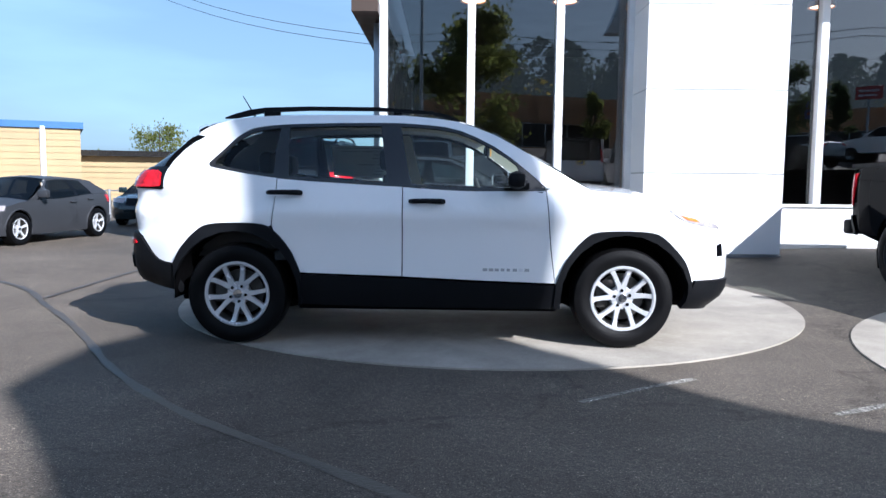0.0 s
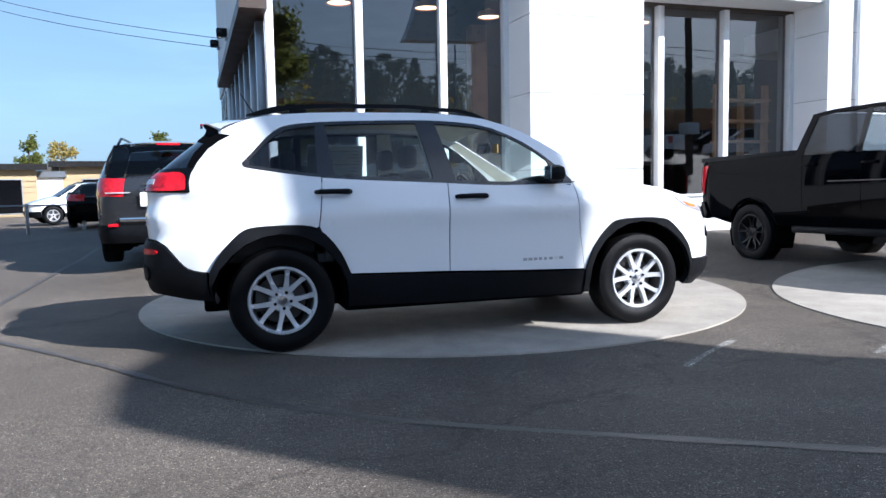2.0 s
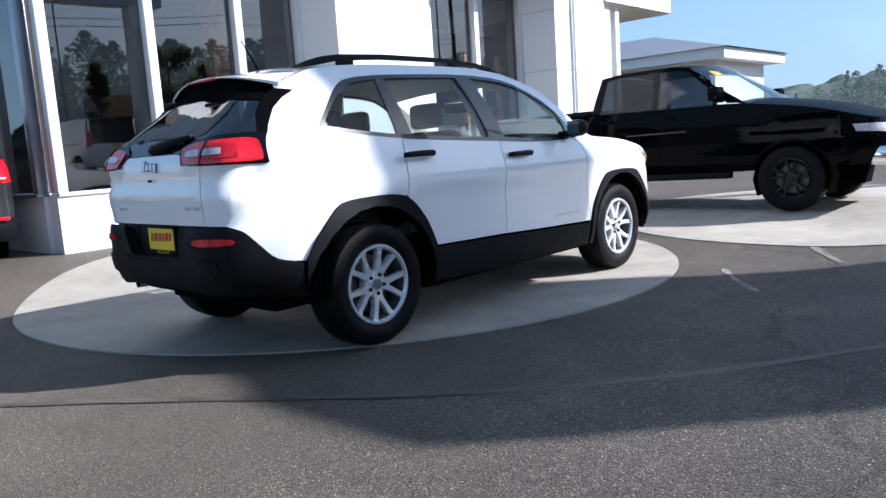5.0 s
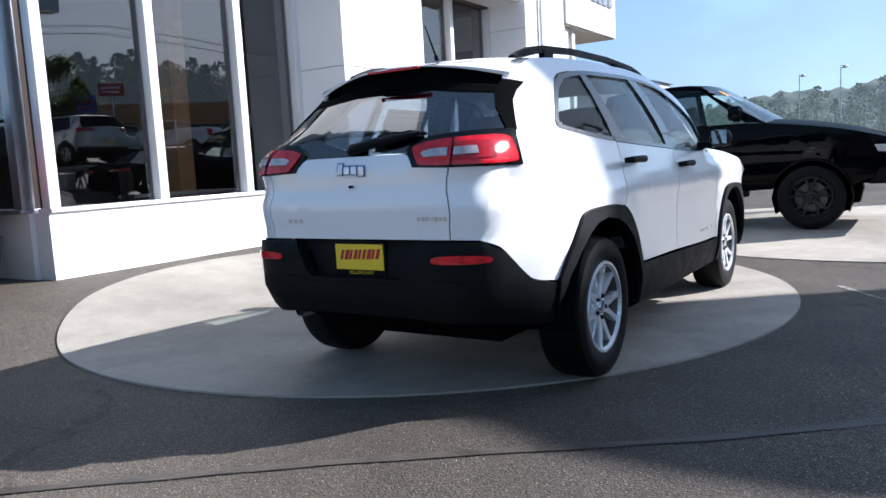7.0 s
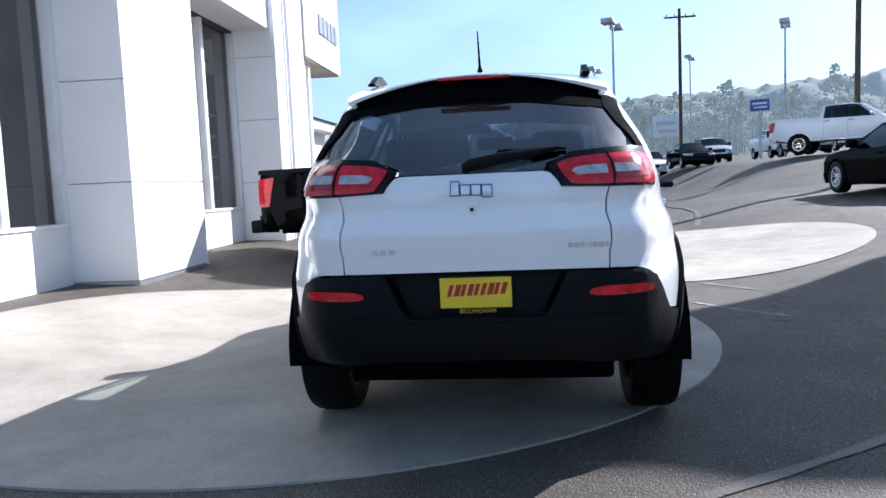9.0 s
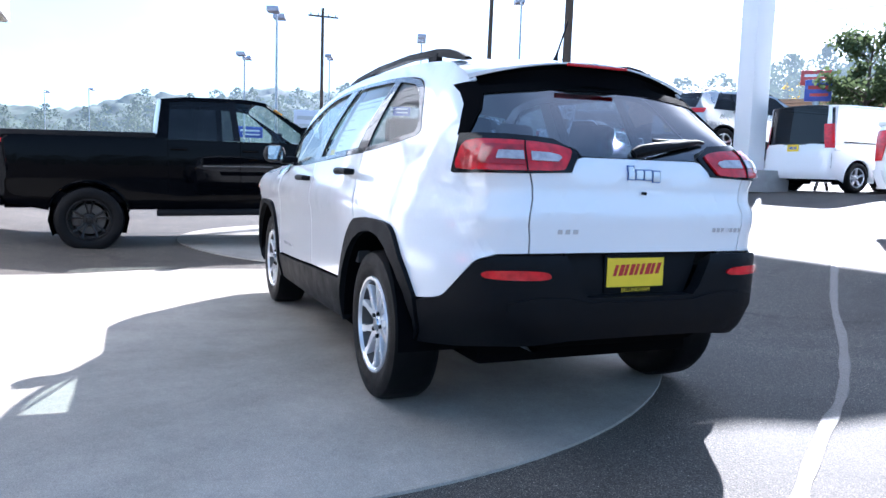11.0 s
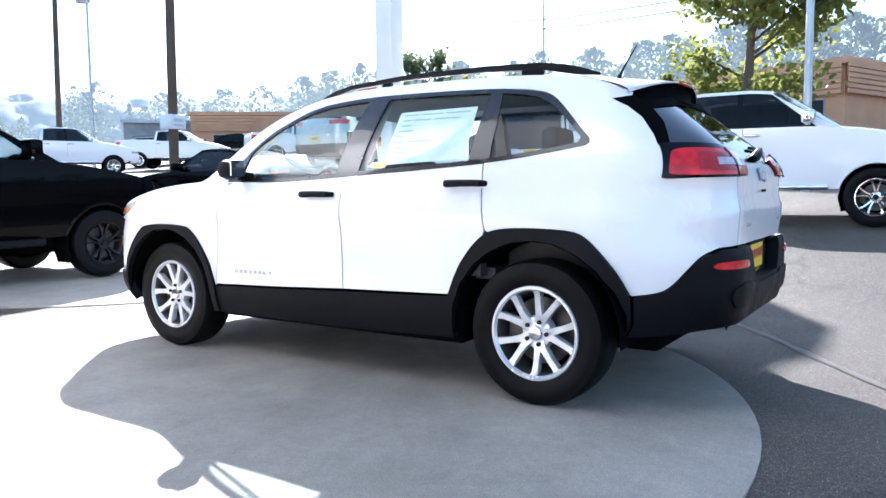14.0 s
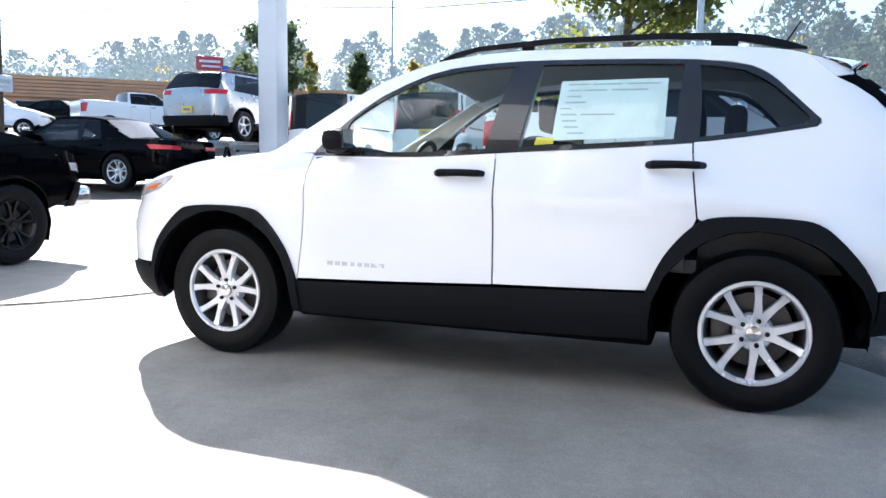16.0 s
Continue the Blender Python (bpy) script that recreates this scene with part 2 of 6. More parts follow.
M_WOODL = mat("light_wood", (0.48, 0.30, 0.15), 0.5, 0, 0.2, 5, 0.1, 60)
M_POLEW = mat("dark_pole_wood", (0.085, 0.060, 0.042), 0.85, 0, 0.25, 3, 0.6, 40)
M_GALV = mat("galvanised_steel", (0.42, 0.44, 0.46), 0.42, 0.75, 0.12, 6)
M_LIGHTHEAD = mat("lamp_head_bronze", (0.42, 0.43, 0.50), 0.5, 0.3, 0.1, 6)
M_WARM = mat("warm_lamp", (1.0, 0.62, 0.30), 0.5, 0, 0.0, 5, emit=4.5)
M_BARK = mat("bark", (0.10, 0.075, 0.055), 0.9, 0, 0.3, 8, 0.8, 30)


def leaf_mat(name, base, through_light=0.5):
    """Leaves that let part of the light through, varied from clump to clump."""
    m = mat(name, base, 0.6, 0, 0.4, 0.6, fine=0.3, spec=0.08)
    n, l = m.node_tree.nodes, m.node_tree.links
    p, o = n["Principled BSDF"], n["Material Output"]
    t = n.new("ShaderNodeBsdfTranslucent")
    src = p.inputs["Base Color"].links[0].from_socket
    l.new(src, t.inputs[0])
    mx = n.new("ShaderNodeMixShader")
    mx.inputs[0].default_value = through_light
    l.new(p.outputs[0], mx.inputs[1])
    l.new(t.outputs[0], mx.inputs[2])
    l.new(mx.outputs[0], o.inputs[0])
    return m


M_LEAF = leaf_mat("green_leaves", (0.19, 0.21, 0.055), 0.6)
M_LEAFD = leaf_mat("dark_green_leaves", (0.095, 0.125, 0.055))
M_LEAFH = leaf_mat("backdrop_leaves_haze_glow", (0.075, 0.098, 0.055), 0.35)


def haze_glow(m, low, high):
    """Distance haze put into emission, strongest in the sky quarter where the sun stands."""
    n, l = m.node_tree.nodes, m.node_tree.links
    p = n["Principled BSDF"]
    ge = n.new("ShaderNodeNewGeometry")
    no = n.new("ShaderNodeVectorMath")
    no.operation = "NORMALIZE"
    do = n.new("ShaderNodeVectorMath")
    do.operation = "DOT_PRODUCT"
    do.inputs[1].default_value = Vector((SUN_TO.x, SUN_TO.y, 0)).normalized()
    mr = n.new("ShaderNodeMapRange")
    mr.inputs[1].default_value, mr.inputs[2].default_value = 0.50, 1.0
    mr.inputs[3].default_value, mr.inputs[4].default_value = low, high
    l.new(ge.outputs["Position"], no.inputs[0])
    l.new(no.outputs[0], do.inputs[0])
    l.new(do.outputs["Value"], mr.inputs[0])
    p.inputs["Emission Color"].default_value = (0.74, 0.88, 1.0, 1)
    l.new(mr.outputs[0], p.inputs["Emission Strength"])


# far leaves glow bluish in place of haze in the air
haze_glow(M_LEAFH, 0.055, 0.15)
M_LEAFY = leaf_mat("yellow_leaves", (0.42, 0.33, 0.09))
M_SIGNB = mat("blue_sign_face", (0.05, 0.08, 0.36), 0.4, 0, 0.08, 3)
M_SIGNR = mat("red_sign_face", (0.42, 0.05, 0.05), 0.4, 0, 0.08, 3)
M_CONE = mat("orange_cone", (0.75, 0.16, 0.03), 0.5, 0, 0.08, 8)

# ---- helpers for things and parts ----


def mesh_ob(name, bm, material, smooth=True):
    me = bpy.data.meshes.new(name)
    bm.to_mesh(me)
    bm.free()
    for m in material if isinstance(material, (list, tuple)) else [material]:
        me.materials.append(m)
    if smooth:
        me.polygons.foreach_set("use_smooth", [True] * len(me.polygons))
        me.set_sharp_from_angle(angle=radians(34))
    return new(name, me)


def part(name, bm, material, parent, label="", m=None):
    ob = mesh_ob(name, bm, material)
    ob.parent = parent
    if m is not None:
        ob.matrix_basis = m
    if label:
        ob["label"] = label
    return ob


def thing(name, m, label, category, group="", kind=""):
    ob = new(name)
    ob.empty_display_size = 0.2
    ob.matrix_basis = m
    return tagged(ob, label, category, group, kind)


def solid(name, bm, material, label, category, group="", kind="", m=None):
    ob = mesh_ob(name, bm, material)
    if m is not None:
        ob.matrix_basis = m
    return tagged(ob, label, category, group, kind)


def box(bm, x0, y0, z0, x1, y1, z1, bevel=0.0):
    vs = [bm.verts.new(p) for p in ((x0, y0, z0), (x1, y0, z0), (x1, y1, z0), (x0, y1, z0), (x0, y0, z1), (x1, y0, z1), (x1, y1, z1), (x0, y1, z1))]
    fs = [bm.faces.new([vs[i] for i in f]) for f in ((3, 2, 1, 0), (4, 5, 6, 7), (0, 1, 5, 4), (1, 2, 6, 5), (2, 3, 7, 6), (3, 0, 4, 7))]
    if bevel:
        es = list({e for f in fs for e in f.edges})
        bmesh.ops.bevel(bm, geom=es, offset=bevel, segments=2, affect="EDGES", profile=0.5)
    return bm


def boxes(*rows, bevel=0.0):
    bm = bmesh.new()
    for r in rows:
        box(bm, *r, bevel=bevel)
    return bm


def tube(bm, pts, radii, sides=10, cap=True):
    """A round tube along points, with a radius at each."""
    rings = []
    pts = [Vector(p) for p in pts]
    for i, p in enumerate(pts):
        d = (pts[min(i + 1, len(pts) - 1)] - pts[max(i - 1, 0)]).normalized()
        a = d.orthogonal().normalized() if i == 0 else (rings_a - rings_a.dot(d) * d).normalized()
        rings_a = a
        b = d.cross(a)
        r = radii[i] if isinstance(radii, (list, tuple)) else radii
        rings.append([bm.verts.new(p + r * (math.cos(2 * math.pi * k / sides) * a + math.sin(2 * math.pi * k / sides) * b)) for k in range(sides)])
    for r0, r1 in zip(rings, rings[1:]):
        for k in range(sides):
            bm.faces.new((r0[k], r0[(k + 1) % sides], r1[(k + 1) % sides], r1[k]))
    if cap:
        bm.faces.new(rings[0][::-1])
        bm.faces.new(rings[-1])
    return bm


def lathe(bm, profile, sides=40, axis="y", centre=(0, 0, 0)):
    """Turns a profile of (radius, along) about the axis."""
    rings = []
    for r, a in profile:
        ring = []
        for k in range(sides):
            c, s = r * math.cos(2 * math.pi * k / sides), r * math.sin(2 * math.pi * k / sides)
            p = (c, a, s) if axis == "y" else (c, s, a)
            ring.append(bm.verts.new(Vector(p) + Vector(centre)))
        rings.append(ring)
    for r0, r1 in zip(rings, rings[1:]):
        for k in range(sides):
            bm.faces.new((r0[k], r0[(k + 1) % sides], r1[(k + 1) % sides], r1[k]))
    bmesh.ops.recalc_face_normals(bm, faces=bm.faces)
    return bm


def prism(bm, pts, y0, y1, axis="y"):
    """An outline in (x, z) drawn out along y (or in (x, y) along z)."""
    put = (lambda a, b, c: (a, c, b)) if axis == "y" else ((lambda a, b, c: (a, b, c)) if axis == "z" else (lambda a, b, c: (c, a, b)))
    lo, hi = [bm.verts.new(put(a, b, y0)) for a, b in pts], [bm.verts.new(put(a, b, y1)) for a, b in pts]
    n = len(pts)
    bm.faces.new(lo)
    bm.faces.new(hi[::-1])
    for k in range(n):
        bm.faces.new((lo[k], hi[k], hi[(k + 1) % n], lo[(k + 1) % n]))
    bmesh.ops.recalc_face_normals(bm, faces=bm.faces)
    return bm


def table(rows):
    """A smooth function through (at, value) rows."""
    xs, ys = [r[0] for r in rows], [r[1] for r in rows]

    def f(x):
        if x <= xs[0]:
            return ys[0]
        if x >= xs[-1]:
            return ys[-1]
        i = next(k for k in range(len(xs) - 1) if xs[k + 1] >= x)
        h = xs[i + 1] - xs[i]
        t = (x - xs[i]) / h

        def slope(k):
            if k in (0, len(xs) - 1):
                j = 0 if k == 0 else len(xs) - 2
                return (ys[j + 1] - ys[j]) / (xs[j + 1] - xs[j])
            a, b = (ys[k] - ys[k - 1]) / (xs[k] - xs[k - 1]), (ys[k + 1] - ys[k]) / (xs[k + 1] - xs[k])
            return 0.0 if a * b <= 0 else 2 * a * b / (a + b)
        m0, m1 = slope(i) * h, slope(i + 1) * h
        return (2 * t**3 - 3 * t**2 + 1) * ys[i] + (t**3 - 2 * t**2 + t) * m0 + (3 * t**2 - 2 * t**3) * ys[i + 1] + (t**3 - t**2) * m1
    return f


def sstep(a, b, x):
    t = min(1.0, max(0.0, (x - a) / (b - a)))
    return t * t * (3 - 2 * t)


def curve(pts, n=6, closed=False):
    """A smooth line through points of the plane (Catmull-Rom)."""
    out = []
    m = len(pts)
    for i in range(m if closed else m - 1):
        p = [Vector(pts[(i + k) % m] if closed else pts[min(max(i + k, 0), m - 1)]) for k in (-1, 0, 1, 2)]
        for j in range(n):
            t = j / n
            q = 0.5 * (2 * p[1] + (p[2] - p[0]) * t + (2 * p[0] - 5 * p[1] + 4 * p[2] - p[3]) * t * t + (3 * p[1] - p[0] - 3 * p[2] + p[3]) * t**3)
            out.append((q.x, q.y))
    if not closed:
        out.append(tuple(pts[-1]))
    return out


def sheet(bm, outline, lift, du=0.08, dv=0.08, thick=0.012, flip=False):
    """Fills an outline of the plane with a fine net, lifts it on to a curved surface and turns its rim inwards.
    lift(u, v) gives the place; the net's normal must point outwards unless flip."""
    pts = [outline[0]]
    for p in outline[1:]:
        if (Vector(p) - Vector(pts[-1])).length > 1e-4:
            pts.append(p)
    if (Vector(pts[0]) - Vector(pts[-1])).length < 1e-4:
        pts.pop()
    tmp = bmesh.new()
    f = tmp.faces.new([tmp.verts.new((u, v, 0)) for u, v in pts])
    f.normal_update()
    if f.normal.z < 0:
        f.normal_flip()
    bmesh.ops.triangulate(tmp, faces=tmp.faces[:], ngon_method="EAR_CLIP")
    lo = [min(p[k] for p in pts) for k in (0, 1)]
    hi = [max(p[k] for p in pts) for k in (0, 1)]
    for k, d in ((0, du), (1, dv)):
        at = math.ceil(lo[k] / d + 1e-6) * d
        while at < hi[k] - 1e-6:
            no = (1, 0, 0) if k == 0 else (0, 1, 0)
            bmesh.ops.bisect_plane(tmp, geom=tmp.verts[:] + tmp.edges[:] + tmp.faces[:], dist=1e-5, plane_co=(at if k == 0 else 0, at if k else 0, 0), plane_no=no)
            at += d
    bmesh.ops.remove_doubles(tmp, verts=tmp.verts, dist=2e-5)
    e = 1e-3
    place, inner = {}, {}
    sign = -1 if flip else 1
    for v in tmp.verts:
        u, w = v.co.x, v.co.y
        p = Vector(lift(u, w))
        n = (Vector(lift(u + e, w)) - Vector(lift(u - e, w))).cross(Vector(lift(u, w + e)) - Vector(lift(u, w - e)))
        n = n.normalized() * sign if n.length > 1e-12 else Vector((0, 0, 1))
        place[v] = bm.verts.new(p)
        if thick and v.is_boundary:
            inner[v] = bm.verts.new(p - n * thick)
    for f in tmp.faces:
        vs = [place[v] for v in f.verts]
        bm.faces.new(vs[::-1] if flip else vs)
    if thick:
        for ed in tmp.edges:
            if ed.is_boundary:
                lp = ed.link_loops[0]
                a, b = lp.vert, lp.link_loop_next.vert
                q = (place[b], place[a], inner[a], inner[b])
                bm.faces.new(q[::-1] if flip else q)
    tmp.free()
    return bm


def mirrored(bm):
    """Adds the mirror image across the middle plane y = 0."""
    vs, fs = bm.verts[:], bm.faces[:]
    twin = {v: bm.verts.new((v.co.x, -v.co.y, v.co.z)) for v in vs}
    for f in fs:
        bm.faces.new([twin[v] for v in f.verts][::-1])
    return bm


def flipped(bm):
    """The mirror image across y = 0 alone."""
    for v in bm.verts:
        v.co.y = -v.co.y
    bmesh.ops.reverse_faces(bm, faces=bm.faces)
    return bm


def bar_parts(name, x0, y0, w, h, n, lift, material, parent, seed=1, label=""):
    """Small bars in place of letters, each a part of its own."""
    rnd = random.Random(seed)
    at = x0
    for k in range(n):
        ww = w / n * (0.55 + 0.3 * rnd.random())
        bm = bmesh.new()
        bm.faces.new([bm.verts.new(q) for q in (lift(at, y0), lift(at + ww, y0), lift(at + ww, y0 + h), lift(at, y0 + h))])
        part(name, bm, material, parent, label)
        at += w / n


def text_bars(bm, x0, y0, w, h, n, lift, seed=1):
    """A row of small bars in place of letters."""
    rnd = random.Random(seed)
    at = x0
    for k in range(n):
        ww = w / n * (0.55 + 0.3 * rnd.random())
        quad = [lift(at, y0), lift(at + ww, y0), lift(at + ww, y0 + h), lift(at, y0 + h)]
        bm.faces.new([bm.verts.new(q) for q in quad])
        at += w / n
    return bm

# ---- vehicles ----


class Skin:
    """The upright skin of one half of a vehicle: u runs from the middle of the tail round the corner, along the side and
    round to the middle of the nose; on the flat of the side u is x."""

    def __init__(s, xr, xf, wz, dr, df, rear=(0.38, 0.30), front=(0.5, 0.40), pinch=None, wref=0.92):
        s.xr, s.xf, s.wz, s.dr, s.df, s.pinch = xr, xf, table(wz), table(dr), table(df), pinch
        (s.rr, s.rd), (s.fr, s.fd) = rear, front
        s.wref = wref
        s.r0, s.f0 = xr + s.rr, xf - s.fr
        s.rl, s.fl = 0.785 * (s.rr + s.rd), 0.785 * (s.fr + s.fd)
        s.r1, s.f1 = s.r0 - s.rl, s.f0 + s.fl
        s.rc, s.fc = s.r1 - (wref - s.rd), s.f1 + (wref - s.fd)

    def p(s, u, z, out=0.0):
        w = s.wz(z) + out
        if u < s.r0:
            if u >= s.r1:
                a = (s.r0 - u) / s.rl * math.pi / 2
                x, y = s.r0 - s.rr * math.sin(a) - out * math.sin(a), w - s.rd * (1 - math.cos(a))
            else:
                x, y = s.xr - out, (w - s.rd) * max(0.0, 1 - (s.r1 - u) / (s.wref - s.rd))
        elif u > s.f0:
            if u <= s.f1:
                a = (u - s.f0) / s.fl * math.pi / 2
                x, y = s.f0 + s.fr * math.sin(a) + out * math.sin(a), w - s.fd * (1 - math.cos(a))
            else:
                x, y = s.xf + out, (w - s.fd) * max(0.0, 1 - (u - s.f1) / (s.wref - s.fd))
        else:
            x, y = u, w
        x += s.dr(z) * sstep(s.r0 + 0.45, s.r1, u) + s.df(z) * sstep(s.f0 - 0.45, s.f1, u)
        if s.pinch:
            y -= s.pinch(x, z) * min(1.0, y / 0.5)
        return (x, y, z)

    def lift(s, out=0.0):
        return lambda u, z: s.p(u, z, out)

    def tail(s, y):
        """u of a place on the tail, y from the middle."""
        if y <= s.wref - s.rd:
            return s.r1 - (s.wref - s.rd - y)
        return s.r0 - s.rl * math.acos(max(-1, 1 - (s.wref - y) / s.rd)) / (math.pi / 2)

    def nose(s, y):
        if y <= s.wref - s.fd:
            return s.f1 + (s.wref - s.fd - y)
        return s.f0 + s.fl * math.acos(max(-1, 1 - (s.wref - y) / s.fd)) / (math.pi / 2)

    def panel(s, outline, out=0.0, d=0.08, thick=0.012):
        return sheet(bmesh.new(), outline, s.lift(out), d, d, thick, flip=True)


def arch(x0, r, z0, flat=0.0, zc=0.36, n=9):
    """The outline of a wheel opening from front to back, over the hub at (x0, zc), down to z0."""
    pts = []
    a0 = math.asin(max(-1, min(1, (z0 - zc) / r)))
    for k in range(n + 1):
        a = a0 + (math.pi - 2 * a0) * k / n
        c, q = math.cos(a), math.sin(a)
        pts.append((x0 + r * c + flat * (1 if c > 0.3 else -1 if c < -0.3 else c / 0.3) * 1.0, zc + r * q))
    return pts


def ruled(bm, rows, crown, n=10, bow=None, cols=None):
    """A sheet over the middle: rows of edge places (x, y, z), crowned by crown(k) upwards and bow(k) along x."""
    grid = []
    m = len(rows)
    for k, (x, y, z) in enumerate(rows):
        t = k / (m - 1)
        c, b = crown(t), bow(t) if bow else 0.0
        grid.append([bm.verts.new((x + b * (1 - v * v), y * v, z + c * (1 - v * v))) for v in [-1 + 2 * j / n for j in range(n + 1)]])
    for r0, r1 in zip(grid, grid[1:]):
        for j in range(n):
            bm.faces.new((r0[j], r0[j + 1], r1[j + 1], r1[j]))
    return bm


def upward(bm):
    if sum(f.normal.z * f.calc_area() for f in (f for f in bm.faces if (f.normal_update() or True))) < 0:
        bmesh.ops.reverse_faces(bm, faces=bm.faces)
    return bm


def make_wheel(parent, x, y, z, rt, width, rr, rim_mat, style="y", rim_label="silver split-spoke alloy rim", turn=0.0):
    """A wheel with its axle along y; the outer face looks towards the sign of y."""
    s = 1 if y > 0 else -1
    h = width / 2
    bm = lathe(bmesh.new(), [(rr - 0.004, -h * 0.8), (rr + 0.012, -h * 0.92), (rr + 0.05, -h), (rt - 0.045, -h), (rt - 0.015, -h * 0.93), (rt - 0.003, -h * 0.72), (rt, -h * 0.35),
                            (rt, h * 0.35), (rt - 0.003, h * 0.72), (rt - 0.015, h * 0.93), (rt - 0.045, h), (rt - 0.06, h + 0.003), (rr + 0.05, h), (rr + 0.012, h * 0.92), (rr - 0.004, h * 0.8)], 48)
    base = pose(x, y, z, 0, 0, 0) if s > 0 else pose(x, y, z, 0, 0, 180)
    tyre = part("wheel", bm, M_RUBBER, parent, "black rubber tyre", base)
    rim = bmesh.new()
    lathe(rim, [(rr + 0.008, h * 0.90), (rr + 0.004, h * 0.97), (rr - 0.008, h * 0.97), (rr - 0.017, h * 0.84)], 48)
    part("rim_barrel", lathe(bmesh.new(), [(rr - 0.017, h * 0.84), (rr - 0.026, h * 0.6), (rr - 0.032, h * 0.2), (rr - 0.035, -h * 0.9)], 40), M_STEEL, tyre)
    hub_y = h * 0.68
    lathe(rim, [(0.004, hub_y + 0.012), (0.028, hub_y + 0.012), (0.032, hub_y + 0.004), (0.036, hub_y), (0.075, hub_y - 0.004), (0.085, hub_y - 0.02), (0.085, hub_y - 0.05)], 30)
    n = 5
    for k in range(n):
        a = 2 * math.pi * (k + 0.25) / n + turn
        for da, wd in (((-0.27, 0.0205), (0.27, 0.0205)) if style == "y" else ((0.0, 0.03),) if style == "five" else ((-0.22, 0.016), (0.22, 0.016))):
            # a spoke: a tapered bar, dished towards the hub
            pts = []
            roots = ((0.045, 1.25, 0.0, 0.55), (0.36 * rr, 1.05, 0.006, 0.60), (0.62 * rr, 0.82, 0.011, 0.93), (0.84 * rr, 0.85, 0.013, 1.08), (rr - 0.010, 1.15, h * 0.93 - hub_y, 1.17)) if style == "y" else ((0.060, 0.9, 0.0, 0.85), (0.5 * rr, 0.8, 0.008, 0.80), (0.78 * rr, 0.8, 0.012, 1.0), (rr - 0.012, 1.1, h * 0.93 - hub_y, 1.22))
            for r, w, off, an in ((r_, wd * w_, o_, a + da * f_) for r_, w_, o_, f_ in roots):
                d, q = Vector((math.cos(an), 0, math.sin(an))), Vector((-math.sin(an), 0, math.cos(an)))
                yy = hub_y + off - (0.006 if r > 0.9 * rr else 0)
                pts.append([d * r + q * w + Vector((0, yy - 0.008, 0)), d * r + q * w * 0.8 + Vector((0, yy, 0)), d * r - q * w * 0.8 + Vector((0, yy, 0)), d * r - q * w + Vector((0, yy - 0.008, 0)),
                            d * r - q * w * 0.9 + Vector((0, yy - 0.04, 0)), d * r + q * w * 0.9 + Vector((0, yy - 0.04, 0))])
            rings = [[rim.verts.new(p) for p in ring] for ring in pts]
            for r0, r1 in zip(rings, rings[1:]):
                for j in range(6):
                    rim.faces.new((r0[j], r0[(j + 1) % 6], r1[(j + 1) % 6], r1[j]))
    bmesh.ops.recalc_face_normals(rim, faces=rim.faces)
    part("rim", rim, rim_mat, tyre, rim_label)
    for k in range(5 if style == "y" else 0):
        a = 2 * math.pi * (k + 0.25) / 5 + turn
        part("wheel_nut", lathe(bmesh.new(), [(0.001, hub_y + 0.014), (0.010, hub_y + 0.013), (0.012, hub_y - 0.003)], 8), M_GLOSSK, tyre, m=pose(0.056 * math.cos(a), 0, 0.056 * math.sin(a)))
    cap = bmesh.new()
    lathe(cap, [(0.001, hub_y + 0.016), (0.030, hub_y + 0.014), (0.033, hub_y + 0.006)], 20)
    part("centre_cap", cap, M_CHROME if rim_mat is M_ALLOY else M_ALLOYK, tyre)
    dk = bmesh.new()
    lathe(dk, [(0.05, 0.0), (rr * 0.74, 0.0), (rr * 0.74, -0.022), (0.05, -0.022)], 36)
    part("brake_disc", dk, M_STEEL, tyre)
    wl_ = bmesh.new()
    lathe(wl_, [(0.03, -0.05), (rr - 0.03, -0.05)], 30)
    part("wheel_back", wl_, M_GAP, tyre)
    cp = bmesh.new()
    box(cp, rr * 0.42, -0.05, -0.075, rr * 0.80, 0.028, 0.075, bevel=0.012)
    part("brake_caliper", cp, M_STEEL, tyre)
    return tyre


def pane_quad(skin, xb0, xb1, xt1, xt0, zb, zt, out=-0.006, d=0.12):
    """One flat-edged pane between belt zb(x) and head zt(x)."""
    n = 6
    bottom = [(xb0 + (xb1 - xb0) * k / n, 0) for k in range(n + 1)]
    top = [(xt1 + (xt0 - xt1) * k / n, 0) for k in range(n + 1)]
    return skin.panel([(x, zb(x)) for x, _ in bottom] + [(x, zt(x)) for x, _ in top], out, d, 0.006)


